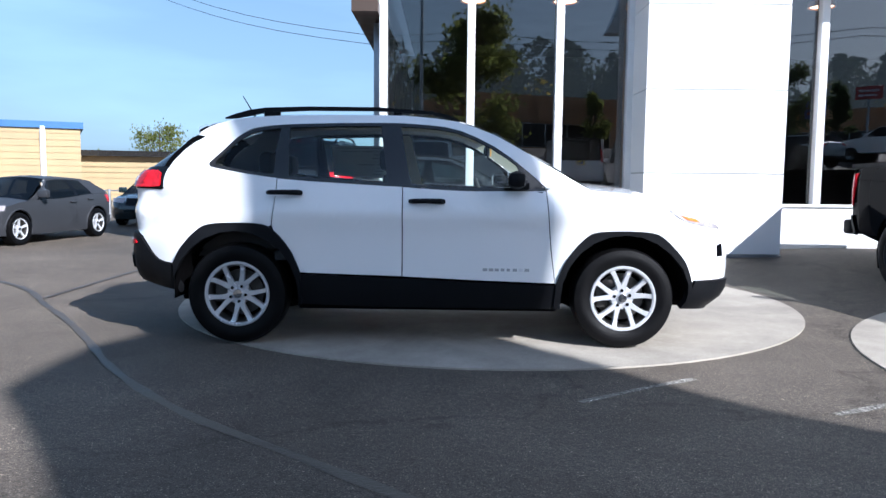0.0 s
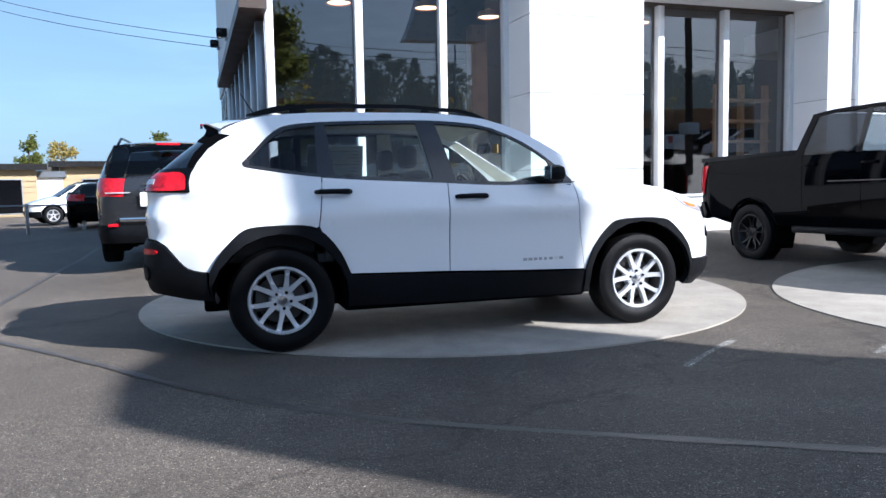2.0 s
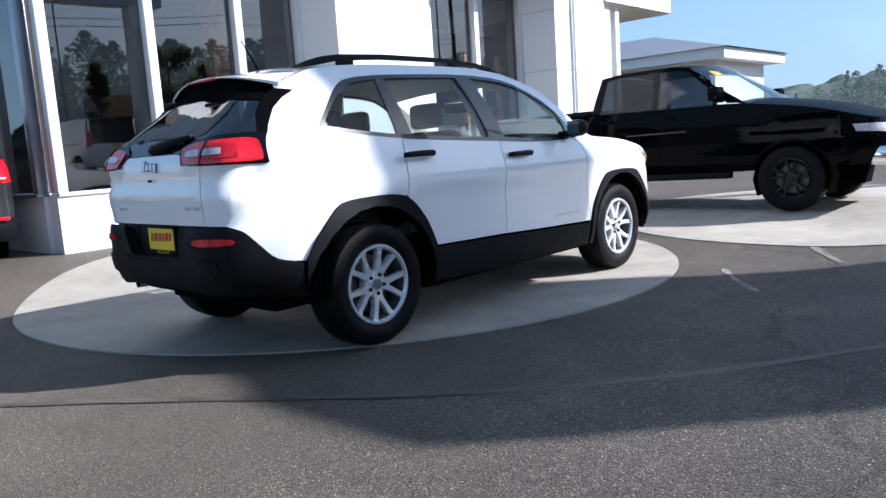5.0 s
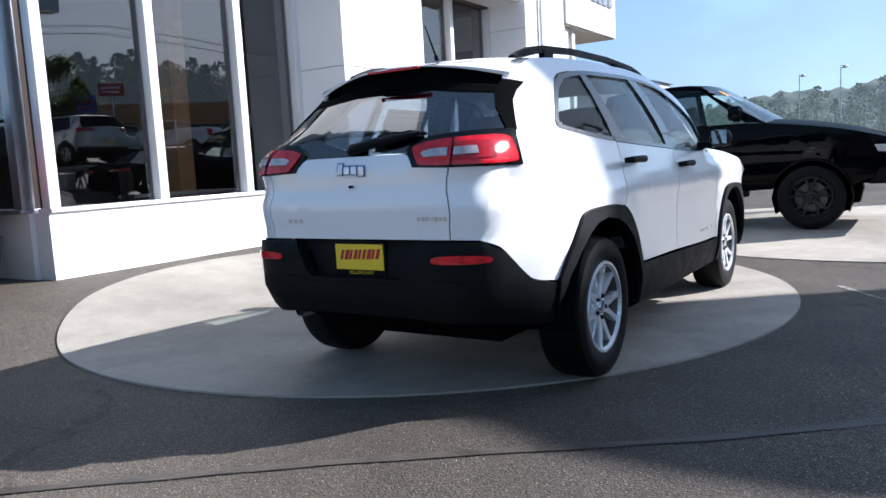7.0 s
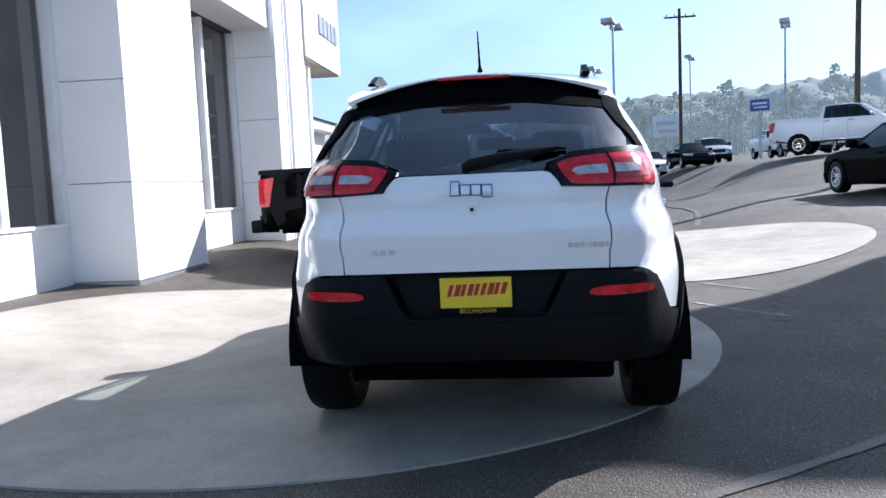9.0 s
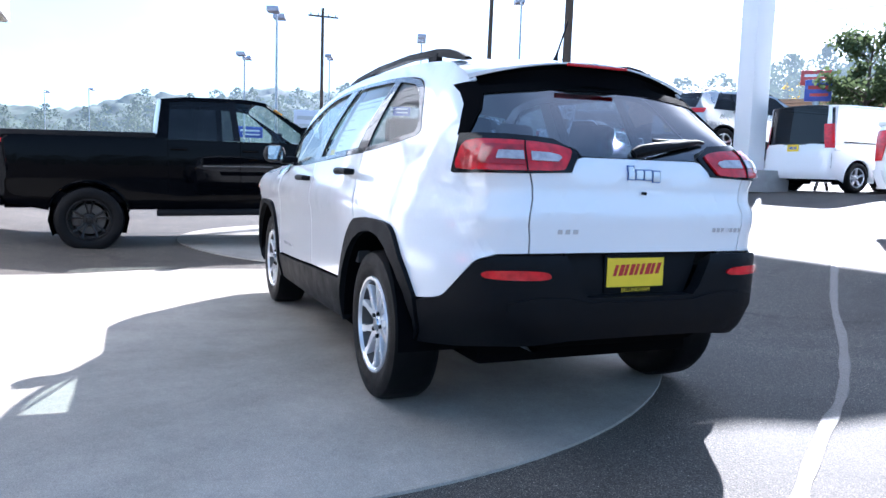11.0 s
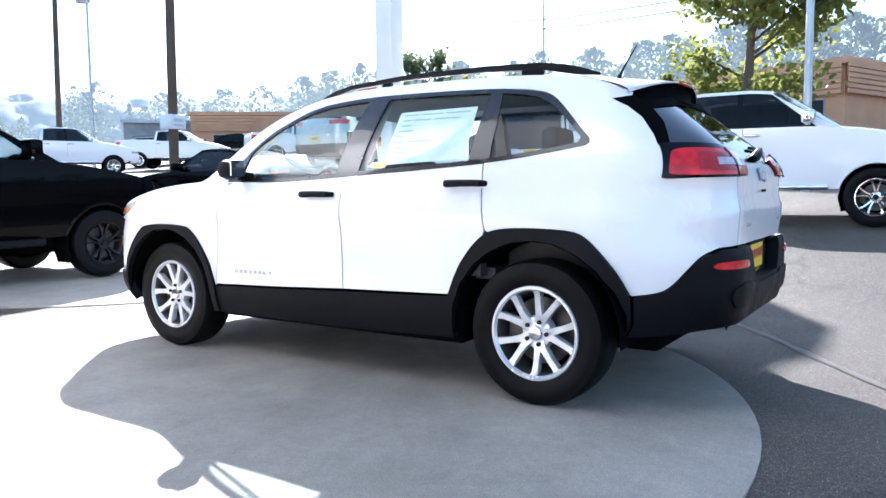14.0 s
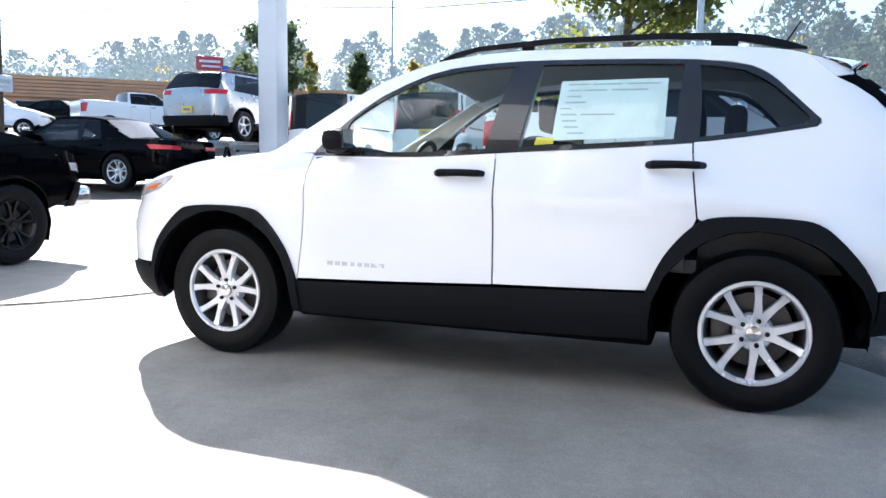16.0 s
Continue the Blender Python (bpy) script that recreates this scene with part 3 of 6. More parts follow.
def simple_car(name, m, label, category, paint, length_r, length_f, hw, axles, rt, zb, belt, roof, cowl, roof_f, roof_r, back, panes, tail_z=(0.9, 1.1), tail_w=(0.25, 0.55), head_z=(0.68, 0.82),
               rims=None, nose_top=0.8, tail_top=1.0, clad=None, bed=None, roof_in=0.72, rail=False, group="", tail_lab="red tail lamp", plate=None, wheel_y=0.1, dark=G_DARK, front=None, boxy=False, rim_style="five", d=0.14):
    """A whole vehicle standing at the origin of m with its nose towards +x; belt and roof are rows of (x, z)."""
    car = thing(name, m, label, category, group)
    xr, xf = -length_r, length_f
    beltf, rooff = table(belt), table(roof)
    zr = max(z for _, z in roof)
    zbm = max(z for _, z in belt)
    wz = [(zb - 0.05, hw - 0.06), (zb + 0.15, hw - 0.02), (0.55 * (zb + zbm), hw), (zbm - 0.08, hw - 0.015), (zbm + 0.03, hw - 0.05), (zr, hw * roof_in)]
    k = 0.5 if boxy else 1.0
    dr = [(zb, 0.10), (zb + 0.2, 0.0), (tail_top - 0.15, 0.0), (tail_top, 0.03), (max(tail_top + 0.05, zr), 0.03 if tail_top < zr - 0.3 else (back[1] - back[0]) + 0.03)]
    df = [(zb, -0.08), (zb + 0.2, 0.0), (nose_top - 0.12, -0.02 * k), (nose_top, -0.10 * k), (nose_top + 0.25, -0.2 * k)]
    sk = Skin(xr, xf, wz, dr, df, (0.26, 0.2) if boxy else (0.34, 0.28), (0.34, 0.28) if boxy else (0.5, 0.4), None, hw)
    dark_in = M_GAP
    # painted lower body, one skin a side
    ra = rt + 0.055

    def top(u):
        if u < back[0] + 0.001 and bed is None and tail_top < zr - 0.3:
            return min(beltf(max(u, xr)), tail_top) if u < sk.r1 else beltf(u)
        return beltf(min(max(u, xr), xf)) if u < sk.f0 - 0.2 else min(beltf(min(u, xf)), nose_top + (beltf(sk.f0 - 0.2) - nose_top) * (1 - sstep(sk.f0 - 0.2, sk.f1, u)))
    low = zb if clad is None else clad
    pts = [(sk.rc, zb + 0.12), (sk.r0 - 0.1, zb + 0.12)]
    for x0 in axles:
        pts += [(x, z) for x, z in arch(x0, ra, low, 0.0, rt)][::-1]
    pts += [(sk.f0 + 0.1, zb + 0.12), (sk.fc, zb + 0.12)]
    nu = 40
    us = [sk.fc + (sk.rc - sk.fc) * i / nu for i in range(nu + 1)]
    pts += [(u, top(u)) for u in us]
    half = sk.panel(pts, 0, d)
    part("body", mirrored(half), paint, car)
    if clad is not None:
        pts = [(axles[0] + ra, zb), (axles[1] - ra, zb), (axles[1] - ra, low), (axles[0] + ra, low)]
        part("sill_cladding", sk.panel(pts, 0.006, d), M_PLASTIC, car)
        part("sill_cladding", flipped(sk.panel(pts, 0.006, d)), M_PLASTIC, car)
    # hood
    rows = [sk.p(u, top(u)) for u in [cowl - 0.12 + (sk.f1 - cowl + 0.12) * i / 14 for i in range(15)]]
    part("hood", upward(ruled(bmesh.new(), rows, lambda t: 0.07 * (1 - t**3))), paint, car)
    if bed is None and tail_top < zr - 0.3:
        rows = [sk.p(u, top(u)) for u in [back[0] + 0.1 + (sk.r1 - back[0] - 0.1) * i / 8 for i in range(9)]]
        part("boot_lid", upward(ruled(bmesh.new(), rows, lambda t: 0.05 * (1 - t**3))), paint, car)
    # glasshouse
    zt = lambda x: rooff(x) - 0.045
    zbl = lambda x: beltf(x) + 0.004
    sides = [(-1, flipped), (1, lambda b: b)]
    for i, (a, b, c, e) in enumerate(panes):
        for sgn, fn in sides:
            part("side_window", fn(pane_quad(sk, a, b, c, e, zbl, zt, -0.008)), front if front and i == len(panes) - 1 else dark, car, "clear side window" if front and i == len(panes) - 1 else "tinted side window")
    edges = sorted(panes)
    gaps = [(back[0], edges[0][0], edges[0][3], back[1])] + [(p0[1], p1[0], p1[3], p0[2]) for p0, p1 in zip(edges, edges[1:])] + [(edges[-1][1], cowl, roof_f, edges[-1][2])]
    for i, (a, b, c, e) in enumerate(gaps):
        mid = 0 < i < len(gaps) - 1
        for sgn, fn in sides:
            part("window_pillar", fn(pane_quad(sk, a, b, c, e, zbl, zt, 0.0, d)), M_GLOSSK if mid else paint, car)
    n = 8
    rail_pts = [(back[1] + (roof_f - back[1]) * i / n, zt(back[1] + (roof_f - back[1]) * i / n)) for i in range(n + 1)]
    rail_pts += [(x, rooff(x)) for x, _ in rail_pts[::-1]]
    for sgn, fn in sides:
        part("roof_side", fn(sk.panel(rail_pts, 0.0, d)), paint, car)
    rows = [sk.p(x, rooff(x)) for x in [back[1] + (roof_f - back[1]) * i / 10 for i in range(11)]]
    part("roof", upward(ruled(bmesh.new(), rows, lambda t: 0.04)), paint, car)

    def slope(x0, z0, x1, z1, bow):
        e0, e1 = sk.p(x0, z0, -0.01), sk.p(x1, z1, -0.01)
        rows = [tuple(e0[j] + (e1[j] - e0[j]) * i / 6 for j in range(3)) for i in range(7)]
        return ruled(bmesh.new(), rows, lambda t: 0.035 * t, 10, lambda t: bow * (1 - t * 0.5))
    part("windscreen", upward(slope(cowl, beltf(cowl), roof_f, rooff(roof_f) - 0.005, 0.14)), front or (G_CLEAR if dark is G_CLEAR else G_DARK), car, "raked windscreen")
    part("rear_window", upward(slope(back[0], beltf(back[0]), back[1], rooff(back[1]) - 0.005, -0.05)), G_DARK, car, "dark rear window")
    # cabin and underbody
    cz = min(z for _, z in belt) - 0.05
    part("underbody", boxes((xr + 0.25, -hw + 0.30, zb + 0.02, xf - 0.3, hw - 0.30, rt + 0.32), (axles[0] + ra, -hw + 0.05, zb + 0.02, axles[1] - ra, hw - 0.05, zb + 0.2)), dark_in, car)
    seat_x = (axles[0] + axles[1]) / 2
    for sx in ([seat_x + 0.1, seat_x - 0.75] if len(panes) > 1 else [seat_x]):
        for sy in (-0.38, 0.38):
            part("seat", boxes((sx - 0.30, sy - 0.25, rt + 0.1, sx + 0.25, sy + 0.25, rt + 0.3), (sx - 0.38, sy - 0.24, rt + 0.2, sx - 0.25, sy + 0.24, cz + 0.16), (sx - 0.38, sy - 0.12, cz + 0.16, sx - 0.28, sy + 0.12, cz + 0.32), bevel=0.03), M_SEAT, car)
    part("dashboard", boxes((cowl - 0.55, -hw + 0.15, rt + 0.1, cowl - 0.1, hw - 0.15, cz), bevel=0.04), M_CABIN, car)
    # lamps, bumper, plate
    for sgn, fn in sides:
        t0, t1 = hw - tail_w[1], hw + 0.0
        part("tail_lamp", fn(sk.panel([(sk.tail(t0), tail_z[0]), (sk.tail(t0), tail_z[1]), (sk.r0 + 0.02, tail_z[1] + 0.02), (sk.r0 - 0.06, tail_z[0])], 0.008, 0.1)), M_LAMP_R, car, tail_lab)
        part("head_lamp", fn(sk.panel([(sk.f0 + 0.08, head_z[0] + 0.05), (sk.f0 + 0.06, head_z[1] + 0.01), (sk.nose(hw * 0.45), head_z[1]), (sk.nose(hw * 0.5), head_z[0])], 0.006, 0.1)), M_LAMP_C, car, "clear head lamp")
    part("grille", mirrored(sk.panel([(sk.nose(hw * 0.42), head_z[0] - 0.06), (sk.nose(hw * 0.42), head_z[1]), (sk.fc, head_z[1]), (sk.fc, head_z[0] - 0.06)], 0.004, 0.1)), M_GLOSSK, car)
    bump = M_PLASTIC if clad is not None else paint
    part("rear_bumper", mirrored(sk.panel([(sk.rc, zb + 0.06), (sk.rc, zb + 0.30), (sk.r0 - 0.05, zb + 0.30), (sk.r0 + 0.02, zb + 0.06)], 0.02, 0.1)), bump, car)
    part("front_bumper", mirrored(sk.panel([(sk.fc, zb + 0.02), (sk.fc, zb + 0.26), (sk.f0 + 0.1, zb + 0.26), (sk.f0 + 0.02, zb + 0.02)], 0.02, 0.1)), bump, car)
    if plate:
        px = sk.p(sk.rc, plate[1], 0.03)[0]
        pl = part("number_plate", boxes((px - 0.006, -0.15, plate[1] - 0.075, px + 0.006, 0.15, plate[1] + 0.075)), plate[0], car)
        ink = text_bars(bmesh.new(), -0.11, plate[1] - 0.03, 0.22, 0.06, 6, lambda a, b: (px - 0.008, -a, b))
        part("plate_lettering", ink, M_BLUEINK, pl)
    for sgn in (-1, 1):
        mx = edges[-1][1] - 0.12
        my, mz, _ = hw - 0.03, beltf(mx) + 0.02, 0
        bm = bmesh.new()
        box(bm, mx - 0.05, my, mz + 0.02, mx + 0.09, my + 0.22, mz + 0.19, bevel=0.03)
        box(bm, mx - 0.02, my - 0.06, mz, mx + 0.05, my + 0.04, mz + 0.06)
        part("door_mirror", bm if sgn > 0 else flipped(bm), M_PLASTIC if clad is not None else paint, car)
        for a, b, *_ in panes[-2:]:
            hx = a + 0.12
            bm = boxes((hx - 0.1, hw - 0.012, beltf(hx) - 0.13, hx + 0.1, hw + 0.03, beltf(hx) - 0.095), bevel=0.012)
            part("door_handle", bm if sgn > 0 else flipped(bm), paint, car)
            seam = sk.panel([(a - 0.008, zb + 0.2), (a - 0.002, zb + 0.2), (a - 0.002, beltf(a)), (a - 0.008, beltf(a))], 0.0015, 0.2, 0)
            part("door_seam", seam if sgn > 0 else flipped(seam), M_GAP, car)
    if rail:
        for sgn in (-1, 1):
            bm = bmesh.new()
            pts3 = []
            for i in range(9):
                x = back[1] + 0.05 + (roof_f - back[1] - 0.15) * i / 8
                px_, py_, pz_ = sk.p(x, rooff(x))
                pts3.append((x, sgn * (py_ - 0.05), pz_ + (0.07 if 0 < i < 8 else 0.01)))
            tube(bm, pts3, 0.018, 8)
            part("roof_rail", bm, M_GLOSSK, car)
    for x0 in axles:
        for sgn in (-1, 1):
            make_wheel(car, x0, sgn * (hw - wheel_y), rt, rt, 0.24, rt * 0.62, rims or M_ALLOY, rim_style, "alloy rim")
            al = bmesh.new()
            av = [(x, z) for x, z in arch(x0, ra, rt * 0.5, 0, rt)]
            r0 = [al.verts.new((x, sgn * (hw - 0.03), z)) for x, z in av]
            r1 = [al.verts.new((x, sgn * (hw - 0.34), z)) for x, z in av]
            for i in range(len(av) - 1):
                al.faces.new((r0[i], r0[i + 1], r1[i + 1], r1[i]))
            al.faces.new(r1)
            part("arch_liner", al, dark_in, car)
            lip = [sk.p(x, z, 0.004) for x, z in arch(x0, ra + 0.012, low + 0.02, 0, rt, 14)]
            part("arch_lip", tube(bmesh.new(), [(x, sgn * y, z) for x, y, z in lip], 0.017, 6), M_PLASTIC if clad is not None else paint, car, "rolled wheel arch lip")
    if bed:
        bx0, bx1, bz = bed
        bm = boxes((xr + 0.08, -hw + 0.05, rt + 0.2, bx1, hw - 0.05, rt + 0.32), (bx1 - 0.04, -hw + 0.06, rt + 0.3, bx1, hw - 0.06, bz))
        part("bed_floor", bm, M_GAP, car)
        rim_rows = bmesh.new()
        for sgn in (-1, 1):
            box(rim_rows, xr + 0.10, sgn * (hw - 0.07) - 0.05, bz - 0.05, bx1, sgn * (hw - 0.07) + 0.05, bz + 0.012, bevel=0.01)
        box(rim_rows, xr + 0.03, -hw + 0.1, bz - 0.05, xr + 0.12, hw - 0.1, bz + 0.01, bevel=0.01)
        part("bed_rail", rim_rows, M_PLASTIC if bed[2] and paint is M_PAINT_K else paint, car)
        part("cab_back", boxes((bx1 - 0.0, -hw + 0.1, rt + 0.3, bx1 + 0.03, hw - 0.1, beltf(bx1) + 0.02)), paint, car)
    return car

# ---- the white sport utility on the round pad ----
PINCH = table([(0.3, 0.16), (0.42, 0.13), (0.55, 0.085), (0.7, 0.075), (1.0, 0.075), (1.12, 0.03), (1.3, 0.0)])
HS = Skin(-2.19, 2.17,
          [(0.27, 0.865), (0.36, 0.890), (0.46, 0.905), (0.60, 0.906), (0.72, 0.908), (0.84, 0.915), (0.925, 0.931), (0.96, 0.926), (0.985, 0.919), (1.05, 0.904), (1.12, 0.888), (1.20, 0.864), (1.30, 0.822), (1.40, 0.768), (1.50, 0.708), (1.58, 0.650), (1.65, 0.592)],
          [(0.30, 0.16), (0.36, 0.09), (0.45, 0.0), (0.60, -0.02), (0.76, -0.015), (0.79, 0.0), (0.95, -0.012), (1.02, 0.006), (1.10, 0.004), (1.17, 0.03), (1.24, 0.09), (1.32, 0.18), (1.40, 0.28), (1.50, 0.40), (1.60, 0.50)],
          [(0.28, -0.15), (0.40, -0.02), (0.60, 0.0), (0.75, -0.02), (0.86, -0.08), (1.0, -0.15), (1.2, -0.2)],
          (0.50, 0.36), (0.50, 0.42), lambda x, z: 0.12 * sstep(0.45, 1.15, x) * sstep(1.0, 1.15, z) + sstep(-0.8, -1.70, x) * (1 - 0.75 * sstep(-1.95, -2.17, x)) * (0.030 + 0.070 * sstep(0.70, 1.05, z)) + sstep(-1.55, -2.10, x) * PINCH(z), 0.92)
HTOP = table([(-1.9, 1.548), (-1.7, 1.578), (-1.5, 1.602), (-1.0, 1.630), (-0.3, 1.634), (0.1, 1.605), (0.4, 1.515), (0.7, 1.352), (1.0, 1.180), (1.12, 1.115)])
HFEN = table([(0.95, 1.125), (1.12, 1.112), (1.5, 1.075), (1.88, 0.965), (2.39, 0.865)])
HBELT = table([(-1.6, 1.262), (-1.05, 1.185), (-0.28, 1.140), (0.31, 1.112), (0.80, 1.118)])
HHEAD = table([(-1.34, 1.515), (-1.05, 1.558), (-0.3, 1.575), (0.0, 1.560), (0.15, 1.538), (0.43, 1.418), (0.62, 1.285), (0.80, 1.130)])
ARCH_F = [(1.35 + a, z) for a, z in curve([(0.455, 0.47), (0.40, 0.63), (0.28, 0.782), (0.16, 0.830), (-0.16, 0.830), (-0.28, 0.782), (-0.41, 0.62), (-0.475, 0.46)], 5)]
ARCH_R = [(-1.35 + a, z) for a, z in curve([(0.455, 0.525), (0.385, 0.68), (0.27, 0.815), (0.15, 0.860), (-0.14, 0.860), (-0.265, 0.82), (-0.37, 0.70), (-0.432, 0.575)], 5)]
suv = thing("sport_utility_car", pose(0, 0, 0), "white compact sport utility with black cladding on the round pad", "car")


def both(name, make, material, label="", parent=None):
    a = part(name, make(), material, parent or suv, label)
    b = part(name, flipped(make()), material, parent or suv, label)
    return b, a


def along(f, a, b, n=10):
    return [(a + (b - a) * i / n, f(a + (b - a) * i / n)) for i in range(n + 1)]


g = 0.0035
T = HS.tail
# painted panels
both("quarter_panel", lambda: HS.panel(
    [(-1.068, HBELT(-1.068) - 0.012), (-1.075, 1.05), (-1.10, 0.852)] + [(x, z) for x, z in ARCH_R if x < -1.11] + curve([(-1.79, 0.572), (-1.90, 0.598), (-1.99, 0.69), (-2.06, 0.755), (-2.16, 0.785)], 4)
    + [(T(0.612), 0.790), (T(0.614), 1.098), (-2.05, 1.098), (-1.900, 1.091), (-1.886, 1.098), (-1.912, 1.22), (-1.925, 1.29), (-1.925, 1.38), (-1.88, 1.435), (-1.80, 1.474), (-1.70, HTOP(-1.70))]
    + along(HTOP, -1.70, -1.05) + [(-1.05, 1.558)] + curve([(-1.05, 1.558), (-1.20, 1.548), (-1.34, 1.512), (-1.47, 1.42), (-1.565, 1.325), (-1.60, 1.282), (-1.585, 1.255), (-1.45, 1.236), (-1.068, 1.178)], 5), 0, 0.05), M_PAINT_W)
both("roof_side_panel", lambda: HS.panel(along(HTOP, -1.05, 1.12, 16) + [(0.95, 1.120), (0.80, 1.125)] + along(HHEAD, 0.80, -1.05, 18), 0, 0.06), M_PAINT_W)
fr_doors = both("front_door", lambda: HS.panel(
    [(0.80, 1.106), (0.812, 0.95), (0.835, 0.70), (0.868, 0.470)] + [(0.30, 0.487), (-0.185, 0.507), (-0.183, 0.8)] + along(lambda x: HBELT(x) - 0.012, -0.185, 0.80, 8), 0, 0.06), M_PAINT_W, "white front door")
re_doors = both("rear_door", lambda: HS.panel(
    [(-0.185 - 2 * g, 0.508), (-0.60, 0.518), (-0.888, 0.526)] + [(x, z) for x, z in ARCH_R if x > -1.09] + [(-1.093, 0.85), (-1.068, 1.05), (-1.061, 1.165)] + along(lambda x: HBELT(x) - 0.012, -1.061, -0.185 - 2 * g, 8), 0, 0.06), M_PAINT_W, "white rear door")
both("front_fender", lambda: HS.panel(
    [(0.808, 1.112), (0.819, 0.95), (0.842, 0.70), (0.872, 0.478)] + ARCH_F[::-1] + [(1.82, 0.50), (2.3, 0.50), (HS.fc, 0.50), (HS.fc, 0.865)] + along(lambda u: HFEN(min(u, 2.39)), 2.39, 0.95, 14) + [(0.83, 1.118)], 0, 0.05), M_PAINT_W)
part("hood", upward(ruled(bmesh.new(), [HS.p(u, HFEN(u)) for u in [0.98 + (2.39 - 0.98) * i / 20 for i in range(21)]], lambda t: 0.055 * (1 - t**4), 14)), M_PAINT_W, suv, "long white hood with a soft crown")
part("roof", upward(ruled(bmesh.new(), [HS.p(x, HTOP(x)) for x in [-1.70 + (0.42 + 1.70) * i / 20 for i in range(21)]], lambda t: 0.045, 14)), M_PAINT_W, suv)
part("tailgate", mirrored(HS.panel([(HS.rc, 0.790), (T(0.606), 0.790), (T(0.607), 1.100), (T(0.435), 1.104), (T(0.40), 1.118), (T(0.36), 1.158), (T(0.33), 1.165), (HS.rc, 1.165)], 0, 0.05)), M_PAINT_W, suv, "white tailgate")
# spoiler
e = HS.p(-1.70, HTOP(-1.70))
rows_t = [(e[0] - 0.003, e[1], e[2] - 0.001), (e[0] - 0.05, e[1] + 0.012, e[2] - 0.012), (e[0] - 0.10, e[1] + 0.020, e[2] - 0.028), (e[0] - 0.145, e[1] + 0.022, e[2] - 0.046), (e[0] - 0.168, e[1] + 0.016, e[2] - 0.062), (e[0] - 0.166, e[1] + 0.010, e[2] - 0.078)]
bows = table([(0.0, 0.0), (0.4, -0.055), (0.8, -0.108), (1.0, -0.110)])
crowns = table([(0.0, 0.045), (0.5, 0.062), (1.0, 0.088)])
sp = bmesh.new()
ruled(sp, rows_t, crowns, 18, bows)
part("spoiler", upward(sp), M_PAINT_W, suv, "white roof spoiler")
sp = bmesh.new()
x3, y3, z3 = rows_t[-1]
ruled(sp, [(x3, y3 - 0.002, z3 - 0.001), (x3 + 0.030, y3 - 0.010, z3 - 0.008), (x3 + 0.034, y3 - 0.020, z3 - 0.026), (x3 + 0.012, y3 - 0.030, z3 - 0.042)], table([(0.0, 0.086), (0.5, 0.070), (1.0, 0.030)]), 16, table([(0.0, -0.110), (1.0, -0.135)]))
part("spoiler_underside", sp, M_GAP, suv, "black spoiler underside")
both("spoiler_fin", lambda: HS.panel([(-1.912, 1.245), (-1.97, 1.25), (-2.03, 1.36), (-2.03, 1.44), (-1.97, 1.485), (-1.86, 1.480), (-1.80, 1.472), (-1.878, 1.434), (-1.923, 1.38), (-1.923, 1.29)], 0.003, 0.05), M_GAP, "black fin beside the rear window")
both("spoiler_side", lambda: HS.panel([(-1.803, 1.474), (-1.704, HTOP(-1.704) - 0.003), (-1.78, 1.561), (-1.87, 1.538), (-1.95, 1.512), (-1.965, 1.500), (-1.95, 1.490), (-1.87, 1.480)], 0.005, 0.04, 0.012), M_PAINT_W, "white spoiler end")
part("brake_light", boxes((-1.824, -0.155, 1.570, -1.806, 0.155, 1.583), bevel=0.003), M_LAMP_R, suv, "thin red high brake lamp")
# black cladding
both("sill_cladding", lambda: HS.panel([(0.875, 0.285), (0.872, 0.455), (0.30, 0.472), (-0.19, 0.492), (-0.60, 0.505), (-0.892, 0.514), (-0.90, 0.30), (-0.3, 0.285)], 0.008, 0.08), M_PLASTIC, "matt black sill cladding")


def flare(x0, outer, zlow, zlow2):
    inner = arch(x0, 0.440, 0.36, 0.0, 0.37, 12)
    return HS.panel(outer + [(outer[-1][0] - 0.01 * (1 if zlow2 else 0), zlow2 or zlow), (inner[-1][0], zlow2 or zlow)] + inner[::-1] + [(inner[0][0], zlow), (outer[0][0] + 0.004, zlow)], 0.022, 0.07, 0.05)


both("wheel_arch_flare", lambda: flare(1.35, ARCH_F, 0.30, 0.29), M_PLASTIC, "matt black front arch flare")
both("wheel_arch_flare", lambda: flare(-1.35, ARCH_R, 0.30, 0.43), M_PLASTIC, "matt black rear arch flare")
rear_bumper = part("rear_bumper", mirrored(HS.panel(
    [(HS.rc, 0.610), (T(0.31), 0.612), (T(0.345), 0.640), (T(0.425), 0.782), (T(0.612), 0.782), (-2.16, 0.777), (-2.06, 0.747), (-1.99, 0.682), (-1.90, 0.590), (-1.795, 0.562), (-1.80, 0.43), (-1.795, 0.375), (-1.95, 0.385), (-2.12, 0.412), (HS.r1, 0.430), (T(0.45), 0.438), (HS.rc, 0.440)], 0.012, 0.05, 0.06)), M_PLASTIC, suv, "matt black rear bumper")
part("plate_recess", mirrored(HS.panel([(HS.rc, 0.590), (T(0.34), 0.590), (T(0.45), 0.790), (HS.rc, 0.790)], -0.050, 0.06, 0.01)), M_PLASTIC, rear_bumper, "smooth dark number plate recess")
part("bumper_step", mirrored(HS.panel([(HS.rc, 0.500), (HS.rc, 0.592), (T(0.31), 0.594), (T(0.40), 0.612), (T(0.58), 0.620), (T(0.68), 0.600), (T(0.69), 0.555), (T(0.66), 0.510), (T(0.5), 0.495)], 0.021, 0.05, 0.02)), M_PLASTIC, rear_bumper, "proud step across the bumper")
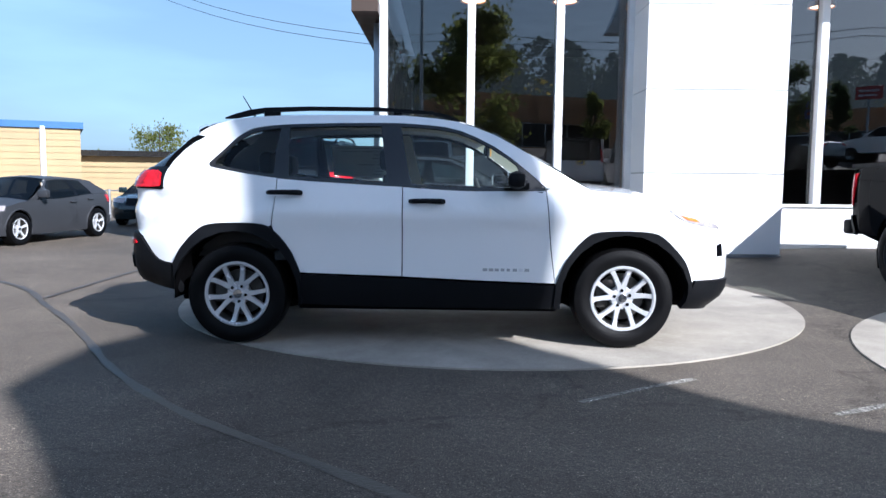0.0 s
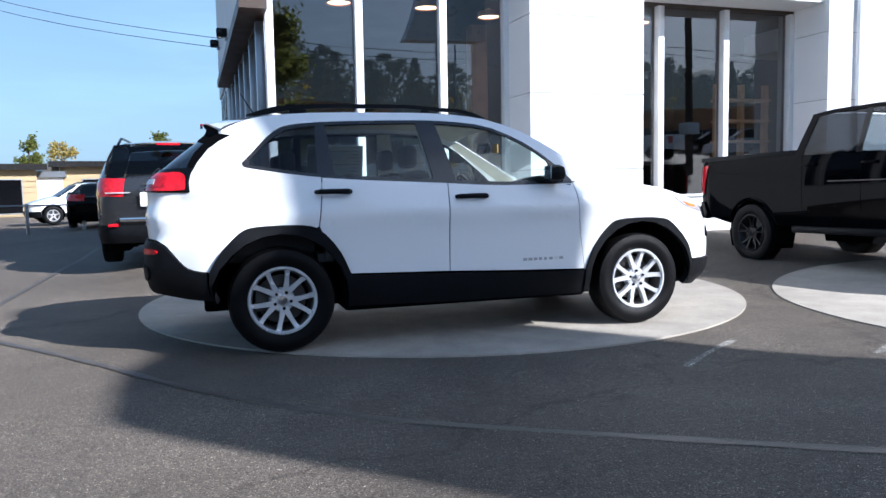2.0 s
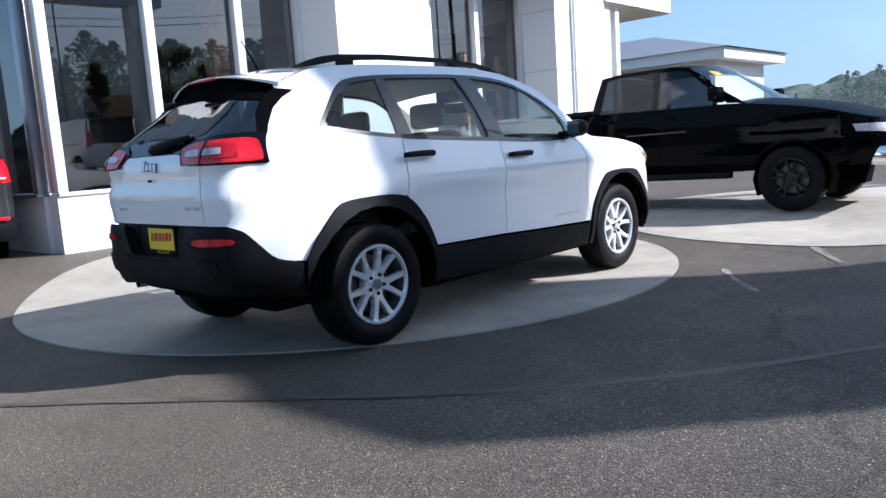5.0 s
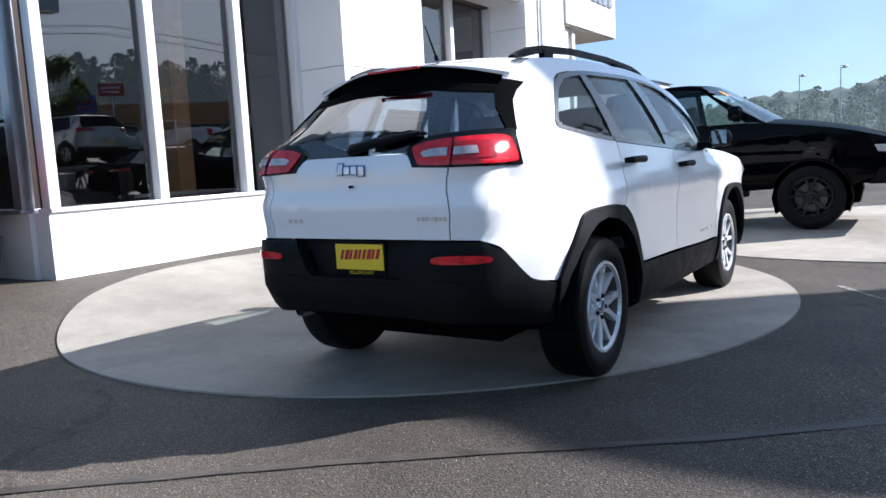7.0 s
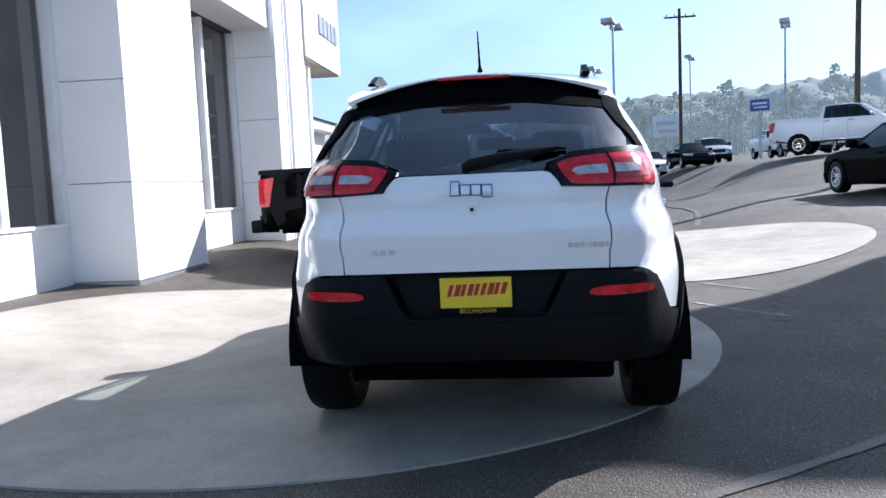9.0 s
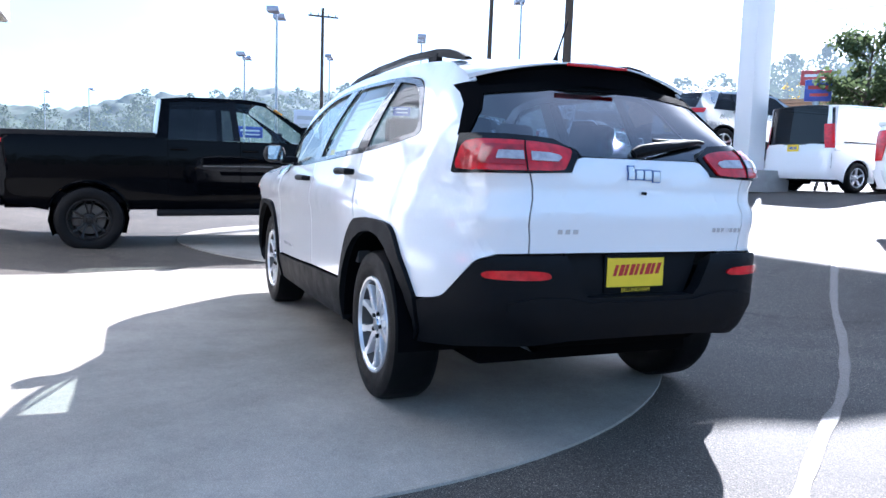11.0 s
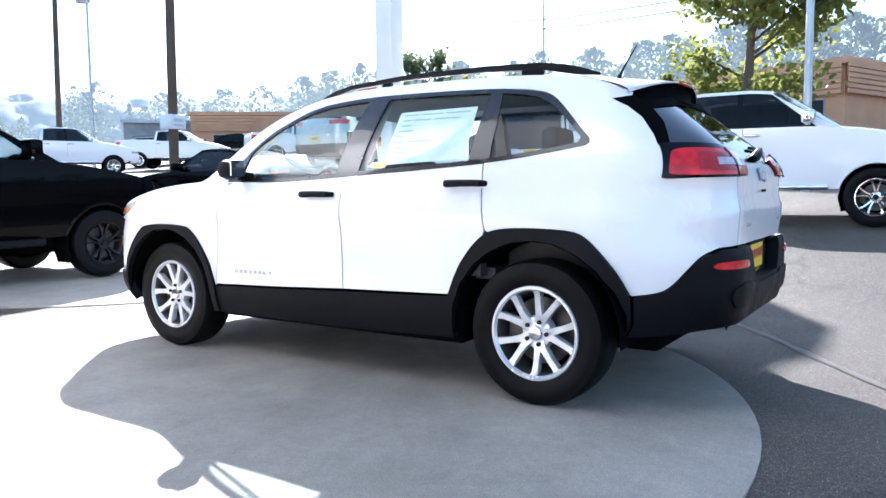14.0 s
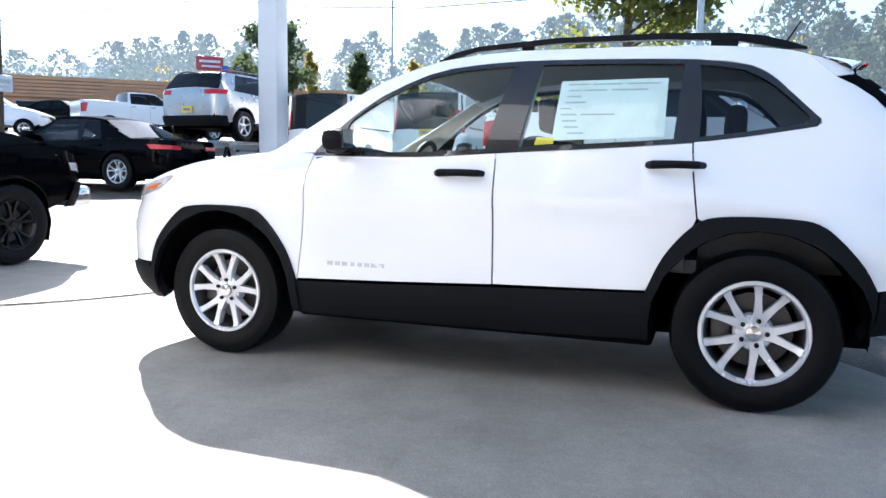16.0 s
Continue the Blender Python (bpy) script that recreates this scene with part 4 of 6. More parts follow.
part("lower_valance", mirrored(HS.panel([(HS.rc, 0.385), (HS.rc, 0.445), (T(0.45), 0.44), (T(0.60), 0.43), (T(0.58), 0.39)], -0.05, 0.08, 0.05)), M_GAP, rear_bumper)
part("front_bumper", mirrored(HS.panel([(1.80, 0.30), (1.815, 0.46), (1.83, 0.492), (HS.fc, 0.492), (HS.fc, 0.27), (2.2, 0.27)], 0.012, 0.06, 0.05)), M_PLASTIC, suv, "matt black front bumper")
part("grille", mirrored(HS.panel([(HS.nose(0.55), 0.72), (HS.nose(0.58), 0.85), (HS.fc, 0.85), (HS.fc, 0.72)], 0.004, 0.06, 0)), M_GLOSSK, suv)
both("fog_lamp", lambda: HS.panel([(2.02, 0.66), (2.03, 0.74), (2.10, 0.75), (2.10, 0.66)], 0.004, 0.05, 0), M_GLOSSK)
both("head_lamp", lambda: HS.panel(curve([(1.685, 0.985), (1.75, 0.982), (1.95, 0.925), (2.15, 0.872), (2.2, 0.85), (2.0, 0.865), (1.80, 0.908)], 3, True), 0.005, 0.06), M_LAMP_C, "slim head lamp")
both("turn_signal", lambda: HS.panel([(1.76, 0.952), (1.88, 0.925), (1.91, 0.902), (1.81, 0.918)], 0.009, 0.06), M_LAMP_A, "amber turn signal")
both("lamp_core", lambda: HS.panel([(T(0.620), 1.130), (T(0.620), 1.206), (T(0.79), 1.208), (T(0.80), 1.132)], 0.0165, 0.05, 0.0), M_LAMP_D, "deep red lamp core")
# rear lamps
both("tail_lamp", lambda: HS.panel(curve([(-1.912, 1.122), (-1.925, 1.165), (-1.945, 1.206), (-1.985, 1.224), (-2.06, 1.228), (T(0.66), 1.225), (T(0.50), 1.216), (T(0.405), 1.200), (T(0.388), 1.182), (T(0.43), 1.126), (T(0.462), 1.112), (T(0.60), 1.108), (-2.06, 1.106), (-1.935, 1.108)], 2, True), 0.014, 0.04, 0.02), M_LAMP_R, "red wrap-round tail lamp")
both("tail_lamp_bezel", lambda: HS.panel([(-1.884, 1.096), (-1.897, 1.150), (-1.912, 1.205), (-1.925, 1.252), (-2.05, 1.254), (T(0.66), 1.248), (T(0.48), 1.236), (T(0.350), 1.185), (T(0.405), 1.104), (T(0.60), 1.097), (-2.06, 1.094), (-1.90, 1.090)], 0.004, 0.04), M_GLOSSK, "black lamp surround")
both("reversing_lamp", lambda: HS.panel([(T(0.588), 1.148), (T(0.588), 1.182), (T(0.50), 1.180), (T(0.455), 1.172), (T(0.442), 1.162), (T(0.465), 1.146)], 0.019, 0.05), M_LAMP_C, "clear reversing lamp")
both("reversing_lamp", lambda: HS.panel([(T(0.618), 1.150), (T(0.618), 1.183), (T(0.715), 1.184), (T(0.722), 1.152)], 0.019, 0.05), M_LAMP_C, "clear lamp inset")
both("lamp_divider", lambda: HS.panel([(T(0.606), 1.10), (T(0.606), 1.232), (T(0.611), 1.232), (T(0.611), 1.10)], 0.021, 0.05), M_GLOSSK)
both("rear_reflector", lambda: HS.panel(curve([(T(0.525), 0.692), (T(0.515), 0.712), (T(0.56), 0.724), (T(0.66), 0.726), (T(0.755), 0.718), (T(0.755), 0.694), (T(0.65), 0.690)], 3, True), 0.020, 0.05), M_LAMP_R, "red bumper reflector", rear_bumper)
# glass
both("front_window", lambda: HS.panel([(0.70, 1.136)] + along(lambda x: HBELT(x) + 0.012, 0.66, -0.135, 8) + [(-0.225, 1.555)] + along(lambda x: HHEAD(x) - 0.016, -0.22, 0.70, 12)[1:], -0.012, 0.07, 0.004), G_CLEAR, "clear front side window")
both("rear_door_window", lambda: HS.panel(along(lambda x: HBELT(x) + 0.012, -0.285, -0.985, 8) + [(-1.015, 1.542)] + along(lambda x: HHEAD(x) - 0.018, -1.012, -0.355, 8), -0.012, 0.07, 0.004), G_CLEAR, "clear rear side window")
both("quarter_window", lambda: HS.panel(curve([(-1.085, 1.202), (-1.085, 1.36), (-1.07, 1.528), (-1.20, 1.520), (-1.32, 1.488), (-1.45, 1.40), (-1.545, 1.300), (-1.555, 1.275), (-1.45, 1.252), (-1.25, 1.226)], 3, True), -0.010, 0.06, 0.004), G_QUARTER, "tinted quarter window")
both("pillar_trim", lambda: HS.panel([(-0.130, 1.138), (-0.220, 1.566), (-0.360, 1.570), (-0.290, 1.142)], 0.002, 0.08), M_PILLAR, "satin black pillar trim")
both("pillar_trim", lambda: HS.panel([(-0.980, 1.176), (-1.010, 1.556), (-1.072, 1.552), (-1.09, 1.36), (-1.090, 1.19)], 0.002, 0.08), M_PILLAR, "satin black pillar trim")
both("window_trim", lambda: HS.panel(along(lambda x: HBELT(x) - 0.008, 0.80, -1.58, 16) + along(lambda x: HBELT(x) + 0.014, -1.57, 0.78, 16), 0.003, 0.10), M_PILLAR, "black belt trim")
both("window_trim", lambda: HS.panel(along(lambda x: HHEAD(x) + 0.002, -1.30, 0.80, 18) + along(lambda x: HHEAD(x) - 0.022, 0.76, -1.29, 18), 0.003, 0.10), M_PILLAR, "black window trim")
both("window_trim", lambda: HS.panel(curve([(-1.28, 1.528), (-1.40, 1.475), (-1.50, 1.392), (-1.59, 1.300), (-1.603, 1.278), (-1.580, 1.252)], 4) + curve([(-1.54, 1.275), (-1.552, 1.298), (-1.47, 1.380), (-1.38, 1.448), (-1.27, 1.502)], 4), 0.003, 0.08), M_PILLAR, "black quarter window trim")
both("window_trim", lambda: HS.panel([(0.80, 1.122), (0.66, 1.128), (0.60, 1.280), (0.63, 1.276)], 0.004, 0.08), M_PILLAR, "black corner trim")
e0, e1 = HS.p(1.10, 1.118, -0.012), HS.p(0.42, 1.507, -0.012)
ws = ruled(bmesh.new(), [tuple(e0[j] + (e1[j] - e0[j]) * i / 8 for j in range(3)) for i in range(9)], lambda t: 0.045 * t, 14, lambda t: 0.13 * (1 - 0.6 * t))
part("windscreen", upward(ws), G_CLEAR, suv, "raked windscreen")
part("rear_window", mirrored(HS.panel([(HS.rc, 1.168), (T(0.34), 1.170), (T(0.36), 1.196), (T(0.50), 1.232), (T(0.68), 1.246), (-1.95, 1.252), (-2.0, 1.34), (-2.02, 1.43), (T(0.62), 1.475), (T(0.45), 1.492), (HS.rc, 1.500)], -0.006, 0.06, 0.004)), G_REAR, suv, "dark raked rear window")
wp = bmesh.new()
tube(wp, [(-2.15, 0.03, 1.188), (-2.155, 0.0, 1.200), (-2.145, -0.10, 1.218), (-2.125, -0.24, 1.240), (-2.105, -0.34, 1.254)], [0.020, 0.026, 0.024, 0.018, 0.009], 10)
wiper = part("rear_wiper", wp, M_PLASTIC, suv, "black rear wiper")
part("wiper_blade", boxes((-2.108, -0.37, 1.243, -2.092, -0.10, 1.257), bevel=0.004), M_PLASTIC, wiper)
part("lock_button", tube(bmesh.new(), [(-2.206, 0, 1.03), (-2.18, 0, 1.03)], 0.007, 10), M_GLOSSK, suv)
# badges as plain bars
tail_at = lambda y, z, o: (HS.p(T(abs(y)), z, o)[0], y, z)
for k, (bx, w, z0, z1) in enumerate(((-0.078, 0.030, 1.086, 1.136), (-0.040, 0.034, 1.088, 1.122), (0.001, 0.034, 1.086, 1.122), (0.043, 0.034, 1.078, 1.120))):
    # a slightly larger blue piece behind each block paints its shadow
    for name, mt, grow, out, lab in (("badge_shade", M_BLUEINK, 0.004, 0.004, "blue shade painted round the badge block"), ("badge_block", M_ALLOY, 0.0, 0.008, "bright badge block")):
        pts2 = curve([(bx - grow, z0 - grow), (bx - grow, z1 + grow), (bx + w + grow, z1 + grow), (bx + w + grow, z0 - grow)], 1, True)
        part(name, sheet(bmesh.new(), pts2, lambda a, b, o=out: tail_at(-a, b, o), 0.03, 0.03, 0.002, True), mt, suv, lab)
bar_parts("badge_bar", -0.40, 0.865, 0.105, 0.018, 3, lambda a, b: tail_at(-a, b, 0.005), M_ALLOY, suv, 4)
bar_parts("badge_bar", 0.36, 0.872, 0.16, 0.018, 7, lambda a, b: tail_at(-a, b, 0.005), M_ALLOY, suv, 5)
bar_parts("badge_bar", 0.37, 0.550, 0.33, 0.020, 8, lambda a, b: HS.p(a, b, 0.004), M_ALLOY, suv, 6)
bar_parts("badge_bar", 0.37, 0.550, 0.33, 0.020, 8, lambda a, b: (HS.p(a, b, 0.004)[0], -HS.p(a, b, 0.004)[1], b), M_ALLOY, suv, 6)
# plate
plate = part("number_plate", boxes((-2.167, -0.150, 0.618, -2.140, 0.150, 0.776), bevel=0.003), M_PLASTIC, suv, "yellow dealer plate in a black frame")
part("plate_face", boxes((-2.171, -0.140, 0.645, -2.165, 0.140, 0.764)), M_YELLOW, plate, "yellow plate face")
bar_parts("plate_bar", -0.12, 0.690, 0.235, 0.046, 9, lambda a, b: (-2.1725, -a - 0.006 - (b - 0.69) * 0.3, b + 0.08 * (a + 0.12) * 0.4), M_REDINK, plate, 8)
fc = bpy.data.curves.new("plate_word", "FONT")
fc.body, fc.size, fc.align_x = "BELLINGHAM", 0.024, "CENTER"
fo = new("plate_word", fc)
fo.parent = plate
fo.matrix_basis = pose(-2.1685, -0.006, 0.624, 90, 0, -90)
fc.materials.append(M_YELLOW)
# exhaust
part("exhaust", tube(bmesh.new(), [(-2.0, 0.44, 0.408), (-2.13, 0.44, 0.414)], 0.028, 18, False), M_CHROME, suv, "chrome exhaust tip")
# black band under the spoiler
part("glass_border", mirrored(HS.panel([(HS.rc, 1.470), (T(0.45), 1.462), (T(0.62), 1.446), (-2.02, 1.425), (-2.0, 1.462), (T(0.62), 1.488), (T(0.45), 1.505), (HS.rc, 1.514)], 0.0, 0.06, 0.0)), M_GAP, suv, "black band at the top of the rear glass")
# roof rails: a raised bar with a heavy rear foot
for sgn in (-1, 1):
    bm = bmesh.new()
    def ring(x, y, z0, z1, w):
        return [bm.verts.new((x, sgn * (y + dy), z)) for dy, z in ((-w, z0), (w, z0), (w * 0.7, z1), (-w * 0.7, z1))]
    secs = []
    for x, h0, h1 in ((-1.52, 0.0, 0.008), (-1.44, 0.0, 0.030), (-1.34, 0.010, 0.050), (-1.22, 0.026, 0.058), (-0.9, 0.030, 0.056), (-0.4, 0.028, 0.052), (0.0, 0.020, 0.042), (0.12, 0.004, 0.028), (0.20, 0.0, 0.008)):
        _, yy, zz = HS.p(x, HTOP(x))
        secs.append(ring(x, yy - 0.055, zz + 0.006 + h0, zz + 0.010 + h1, 0.020))
    for r0, r1 in zip(secs, secs[1:]):
        for j in range(4):
            bm.faces.new((r0[j], r0[(j + 1) % 4], r1[(j + 1) % 4], r1[j]))
    for x, w in ((-1.17, 0.06), (-0.25, 0.03)):
        _, yy, zz = HS.p(x, HTOP(x))
        box(bm, x - w, sgn * (yy - 0.055) - 0.016, zz - 0.01, x + w, sgn * (yy - 0.055) + 0.016, zz + 0.045, bevel=0.005)
    bmesh.ops.recalc_face_normals(bm, faces=bm.faces)
    part("roof_rail", bm, M_PLASTIC, suv, "raised black roof rail")
part("antenna", tube(bmesh.new(), [(-1.43, -0.01, 1.655), (-1.442, -0.01, 1.682), (-1.53, -0.01, 1.825)], [0.014, 0.006, 0.003], 8), M_PLASTIC, suv)
# handles and mirrors
for sgn in (-1, 1):
    for door, x0, z0 in ((fr_doors, -0.02, 1.028), (re_doors, -1.00, 1.078)):
        d_ob = door[1] if sgn > 0 else door[0]
        bm = bmesh.new()
        pts3 = [(x0 - 0.115, 0.912, z0), (x0 - 0.095, 0.945, z0 + 0.002), (x0, 0.955, z0 + 0.004), (x0 + 0.095, 0.945, z0 + 0.002), (x0 + 0.115, 0.912, z0)]
        tube(bm, [(a, sgn * b, c) for a, b, c in pts3], [0.014, 0.017, 0.017, 0.019, 0.016], 10)
        part("door_handle", bm, M_PLASTIC, d_ob, "black pull handle")
        dish = sheet(bmesh.new(), curve([(x0 - 0.09, z0 - 0.004), (x0 - 0.06, z0 - 0.030), (x0, z0 - 0.034), (x0 + 0.06, z0 - 0.030), (x0 + 0.08, z0 - 0.004), (x0, z0 + 0.02)], 4, True), HS.lift(0.0025), 0.05, 0.05, 0, True)
        part("handle_dish", dish if sgn > 0 else flipped(dish), M_PAINT_W, d_ob)
    bm = bmesh.new()
    box(bm, 0.53, 0.925, 1.120, 0.66, 1.075, 1.240, bevel=0.05)
    for v in bm.verts:
        v.co.x += 0.10 * max(0, (v.co.y - 0.925)) * -0.6
    box(bm, 0.56, 0.84, 1.115, 0.68, 0.95, 1.165, bevel=0.012)
    mir = part("door_mirror", bm if sgn > 0 else flipped(bm), M_PLASTIC, suv, "black door mirror")
    bm = boxes((0.522, 0.955, 1.142, 0.531, 1.055, 1.232))
    part("mirror_glass", bm if sgn > 0 else flipped(bm), M_MIRROR, mir, "mirror glass")
# wheels
for x0 in (-1.35, 1.35):
    for sgn in (-1, 1):
        make_wheel(suv, x0, sgn * 0.770, 0.364, 0.353, 0.225, 0.222, M_ALLOY, "y", "silver alloy rim with five split spokes", radians({(-1, -1): 100, (-1, 1): 20, (1, -1): 140, (1, 1): 0}[(1 if x0 > 0 else -1, sgn)]))
        av = arch(x0, 0.435, 0.33, 0.0, 0.37, 14)
        al = bmesh.new()
        r0, r1 = [al.verts.new((x, sgn * 0.895, z)) for x, z in av], [al.verts.new((x, sgn * 0.56, z)) for x, z in av]
        for i in range(len(av) - 1):
            al.faces.new((r0[i], r0[i + 1], r1[i + 1], r1[i]))
        al.faces.new(r1)
        part("arch_liner", al, M_GAP, suv)
part("underbody", boxes((-1.85, -0.56, 0.27, 1.95, 0.56, 0.62), (-0.93, -0.84, 0.26, 0.90, 0.84, 0.46), (-2.08, -0.52, 0.44, -1.78, 0.52, 0.70), (1.75, -0.60, 0.30, 2.0, 0.60, 0.75), bevel=0.02), M_GAP, suv, "dark underbody")
# cabin
part("cabin_floor", boxes((-1.1, -0.80, 0.60, 1.0, 0.80, 0.66), (-1.95, -0.58, 0.60, -1.1, 0.58, 0.80)), M_CABIN, suv)
for sgn in (-1, 1):
    part("door_card", boxes((-1.05, min(sgn * 0.80, sgn * 0.86), 0.62, 0.78, max(sgn * 0.80, sgn * 0.86), 1.10)), M_CABIN, suv)
    part("cargo_trim", boxes((-1.86, min(sgn * 0.58, sgn * 0.66), 0.66, -1.1, max(sgn * 0.58, sgn * 0.66), 1.14)), M_CABIN, suv)
    for x0, z1 in ((0.05, 1.22), (-0.85, 1.18)):
        yy = sgn * 0.37
        seat = part("seat", boxes((x0 - 0.20, yy - 0.25, 0.66, x0 + 0.33, yy + 0.25, 0.86), bevel=0.06), M_SEAT, suv, "dark cloth seat")
        bk = boxes((x0 - 0.32, yy - 0.24, 0.76, x0 - 0.17, yy + 0.24, z1), bevel=0.055)
        for v in bk.verts:
            v.co.x -= 0.22 * (v.co.z - 0.76)
        part("backrest", bk, M_SEAT, seat)
        part("headrest", boxes((x0 - 0.44, yy - 0.13, z1 + 0.02, x0 - 0.34, yy + 0.13, z1 + 0.19), bevel=0.04), M_SEAT, seat)
    bp = bmesh.new()
    q = [HS.p(x, z, -0.05) for x, z in ((-0.13, 1.12), (-0.23, 1.56), (-0.35, 1.56), (-0.29, 1.12))]
    bp.faces.new([bp.verts.new((a, sgn * b, c)) for a, b, c in q])
    part("belt_pillar", bp, M_BEIGE, suv, "beige inner pillar trim")
    bp = bmesh.new()
    q = [HS.p(x, z, -0.04) for x, z in ((1.05, 1.12), (0.42, 1.49), (0.36, 1.46), (0.90, 1.10))]
    bp.faces.new([bp.verts.new((a, sgn * b, c)) for a, b, c in q])
    part("pillar_lining", bp, M_BEIGE, suv, "beige windscreen pillar trim")
part("headliner", upward(ruled(bmesh.new(), [(x, HS.p(x, HTOP(x))[1] - 0.01, HTOP(x) - 0.03) for x in [-1.50 + 1.87 * i / 10 for i in range(11)]], lambda t: 0.045, 8)), M_BEIGE, suv, "beige headliner")
dash = part("dashboard", boxes((0.42, -0.74, 0.74, 0.98, 0.74, 1.075), (0.50, 0.20, 1.05, 0.75, 0.56, 1.12), bevel=0.05), M_CABIN, suv)
bm = bmesh.new()
wheel_ring = [(0.40 - 0.17 * math.sin(a) * 0.35, 0.37 + 0.18 * math.cos(a), 1.02 + 0.17 * math.sin(a)) for a in [2 * math.pi * k / 24 for k in range(25)]]
tube(bm, wheel_ring, 0.015, 8, False)
box(bm, 0.39, 0.31, 0.97, 0.45, 0.43, 1.06, bevel=0.015)
tube(bm, [(0.42, 0.20, 1.02), (0.42, 0.54, 1.02)], 0.012, 6)
part("steering_wheel", bm, M_CABIN, suv, "black steering wheel")
part("interior_mirror", boxes((0.40, -0.13, 1.36, 0.44, 0.13, 1.45), bevel=0.018), M_GLOSSK, suv)
part("hanging_tag", boxes((0.44, -0.26, 1.36, 0.446, -0.14, 1.43)), M_ORANGE, suv, "orange tag hanging at the windscreen")
# window sticker inside the rear door glass
st = sheet(bmesh.new(), [(-0.44, 1.185), (-0.455, 1.47), (-0.94, 1.475), (-0.94, 1.205)], HS.lift(-0.03), 0.1, 0.1, 0.002, True)
sticker = part("window_sticker", st, M_PAPER, suv, "white price sheet inside the rear window")
bars = bmesh.new()
rnd = random.Random(5)
for k in range(9):
    z0, z1 = 1.455 - k * 0.029, 1.448 - k * 0.029
    a = -0.46 - 0.05 * rnd.random()
    for j in range(rnd.randint(1, 3)):
        b = max(a - 0.05 - 0.12 * rnd.random(), -0.93)
        for o in (-0.026, -0.034):
            qd = [HS.p(a, z0, o), HS.p(b, z0, o), HS.p(b, z1, o), HS.p(a, z1, o)]
            bars.faces.new([bars.verts.new(p) for p in qd])
        a = b - 0.02
        if a < -0.90:
            break
part("sticker_lettering", bars, M_INK, sticker)
yt = sheet(bmesh.new(), [(-0.36, 1.165), (-0.37, 1.20), (-0.45, 1.20), (-0.45, 1.17)], HS.lift(-0.028), 0.1, 0.1, 0.002, True)
part("small_tag", yt, M_YELLOW, suv, "small yellow window tag")

# ---- ground ----


def gz(x, y):
    """The lot's height: level under the pad, rising to the building and, gently, to the street."""
    z = 0.20 * sstep(2.3, 4.6, y) * sstep(-3.4, -1.2, x) - 0.25 * sstep(-3.5, -8.0, x) * sstep(3.0, 9.0, y)
    z += 0.45 * sstep(-1.8, -6.5, y) + 0.06 * sstep(3.0, 6.0, x) * sstep(-4.0, -1.0, y)
    z += 0.45 * sstep(-6.5, -12.5, y) + 0.45 * sstep(12.0, 20.0, x) * sstep(-5.0, -10.0, y) - 0.5 * sstep(14.0, 34.0, x) * sstep(-10.0, -6.0, y)
    z += 2.9 * sstep(-13.0, -46.0, y) + 0.38 * sstep(16.0, 30.0, x) * sstep(-5.0, -14.0, y)
    return z


def polar_sheet(name, cx, cy, radii, sides, lift, material, wobble=0.0):
    bm = bmesh.new()
    mid = bm.verts.new((cx, cy, gz(cx, cy) + lift))
    last = None
    for r in radii:
        ring = []
        for k in range(sides):
            a = 2 * math.pi * k / sides
            x, y = cx + r * math.cos(a), cy + r * math.sin(a)
            ring.append(bm.verts.new((x, y, gz(x, y) + lift)))
        for k in range(sides):
            if last is None:
                bm.faces.new((mid, ring[k], ring[(k + 1) % sides]))
            else:
                bm.faces.new((last[k], ring[k], ring[(k + 1) % sides], last[(k + 1) % sides]))
        last = ring
    return bm, last


rad = [0.6 * k for k in range(1, 31)] + [18 * 1.16**k for k in range(1, 24)]
bm, _ = polar_sheet("ground", 0, 0, rad, 120, 0.0, M_ASPHALT)
solid("ground", bm, M_ASPHALT, "worn dark asphalt of a car dealer's lot", "ground", kind="structure")


def pad(cx, cy, r, label):
    bm, rim = polar_sheet("pad", cx, cy, [r * k / 9 for k in range(1, 10)], 96, 0.012, M_CONCRETE)
    low = [bm.verts.new((v.co.x * 1, v.co.y, v.co.z - 0.06)) for v in rim]
    for k in range(len(rim)):
        bm.faces.new((rim[k], low[k], low[(k + 1) % len(rim)], rim[(k + 1) % len(rim)]))
    return solid("pavement_pad", bm, M_CONCRETE, label, "pavement", "round display pads", "structure")


pad(0.48, 1.41, 2.905, "round pale concrete display pad flush with the asphalt")
pad(5.95, -1.70, 3.05, "round pale concrete display pad under the black pickup")


def strip(name, pts, w, material, label, lift=0.006, kind="structure"):
    bm = bmesh.new()
    rows = []
    for i, (x, y) in enumerate(pts):
        d = (Vector(pts[min(i + 1, len(pts) - 1)]) - Vector(pts[max(i - 1, 0)])).normalized()
        n = Vector((-d.y, d.x))
        ww = w * (1 + 0.55 * noise.noise(Vector((x * 3.1, y * 3.1, 0))))
        rows.append([bm.verts.new((x + s * n.x * ww / 2, y + s * n.y * ww / 2, gz(x, y) + lift)) for s in (-1, 1)])
    for a, b in zip(rows, rows[1:]):
        bm.faces.new((a[0], b[0], b[1], a[1]))
    return solid(name, bm, material, label, "marking", kind=kind)


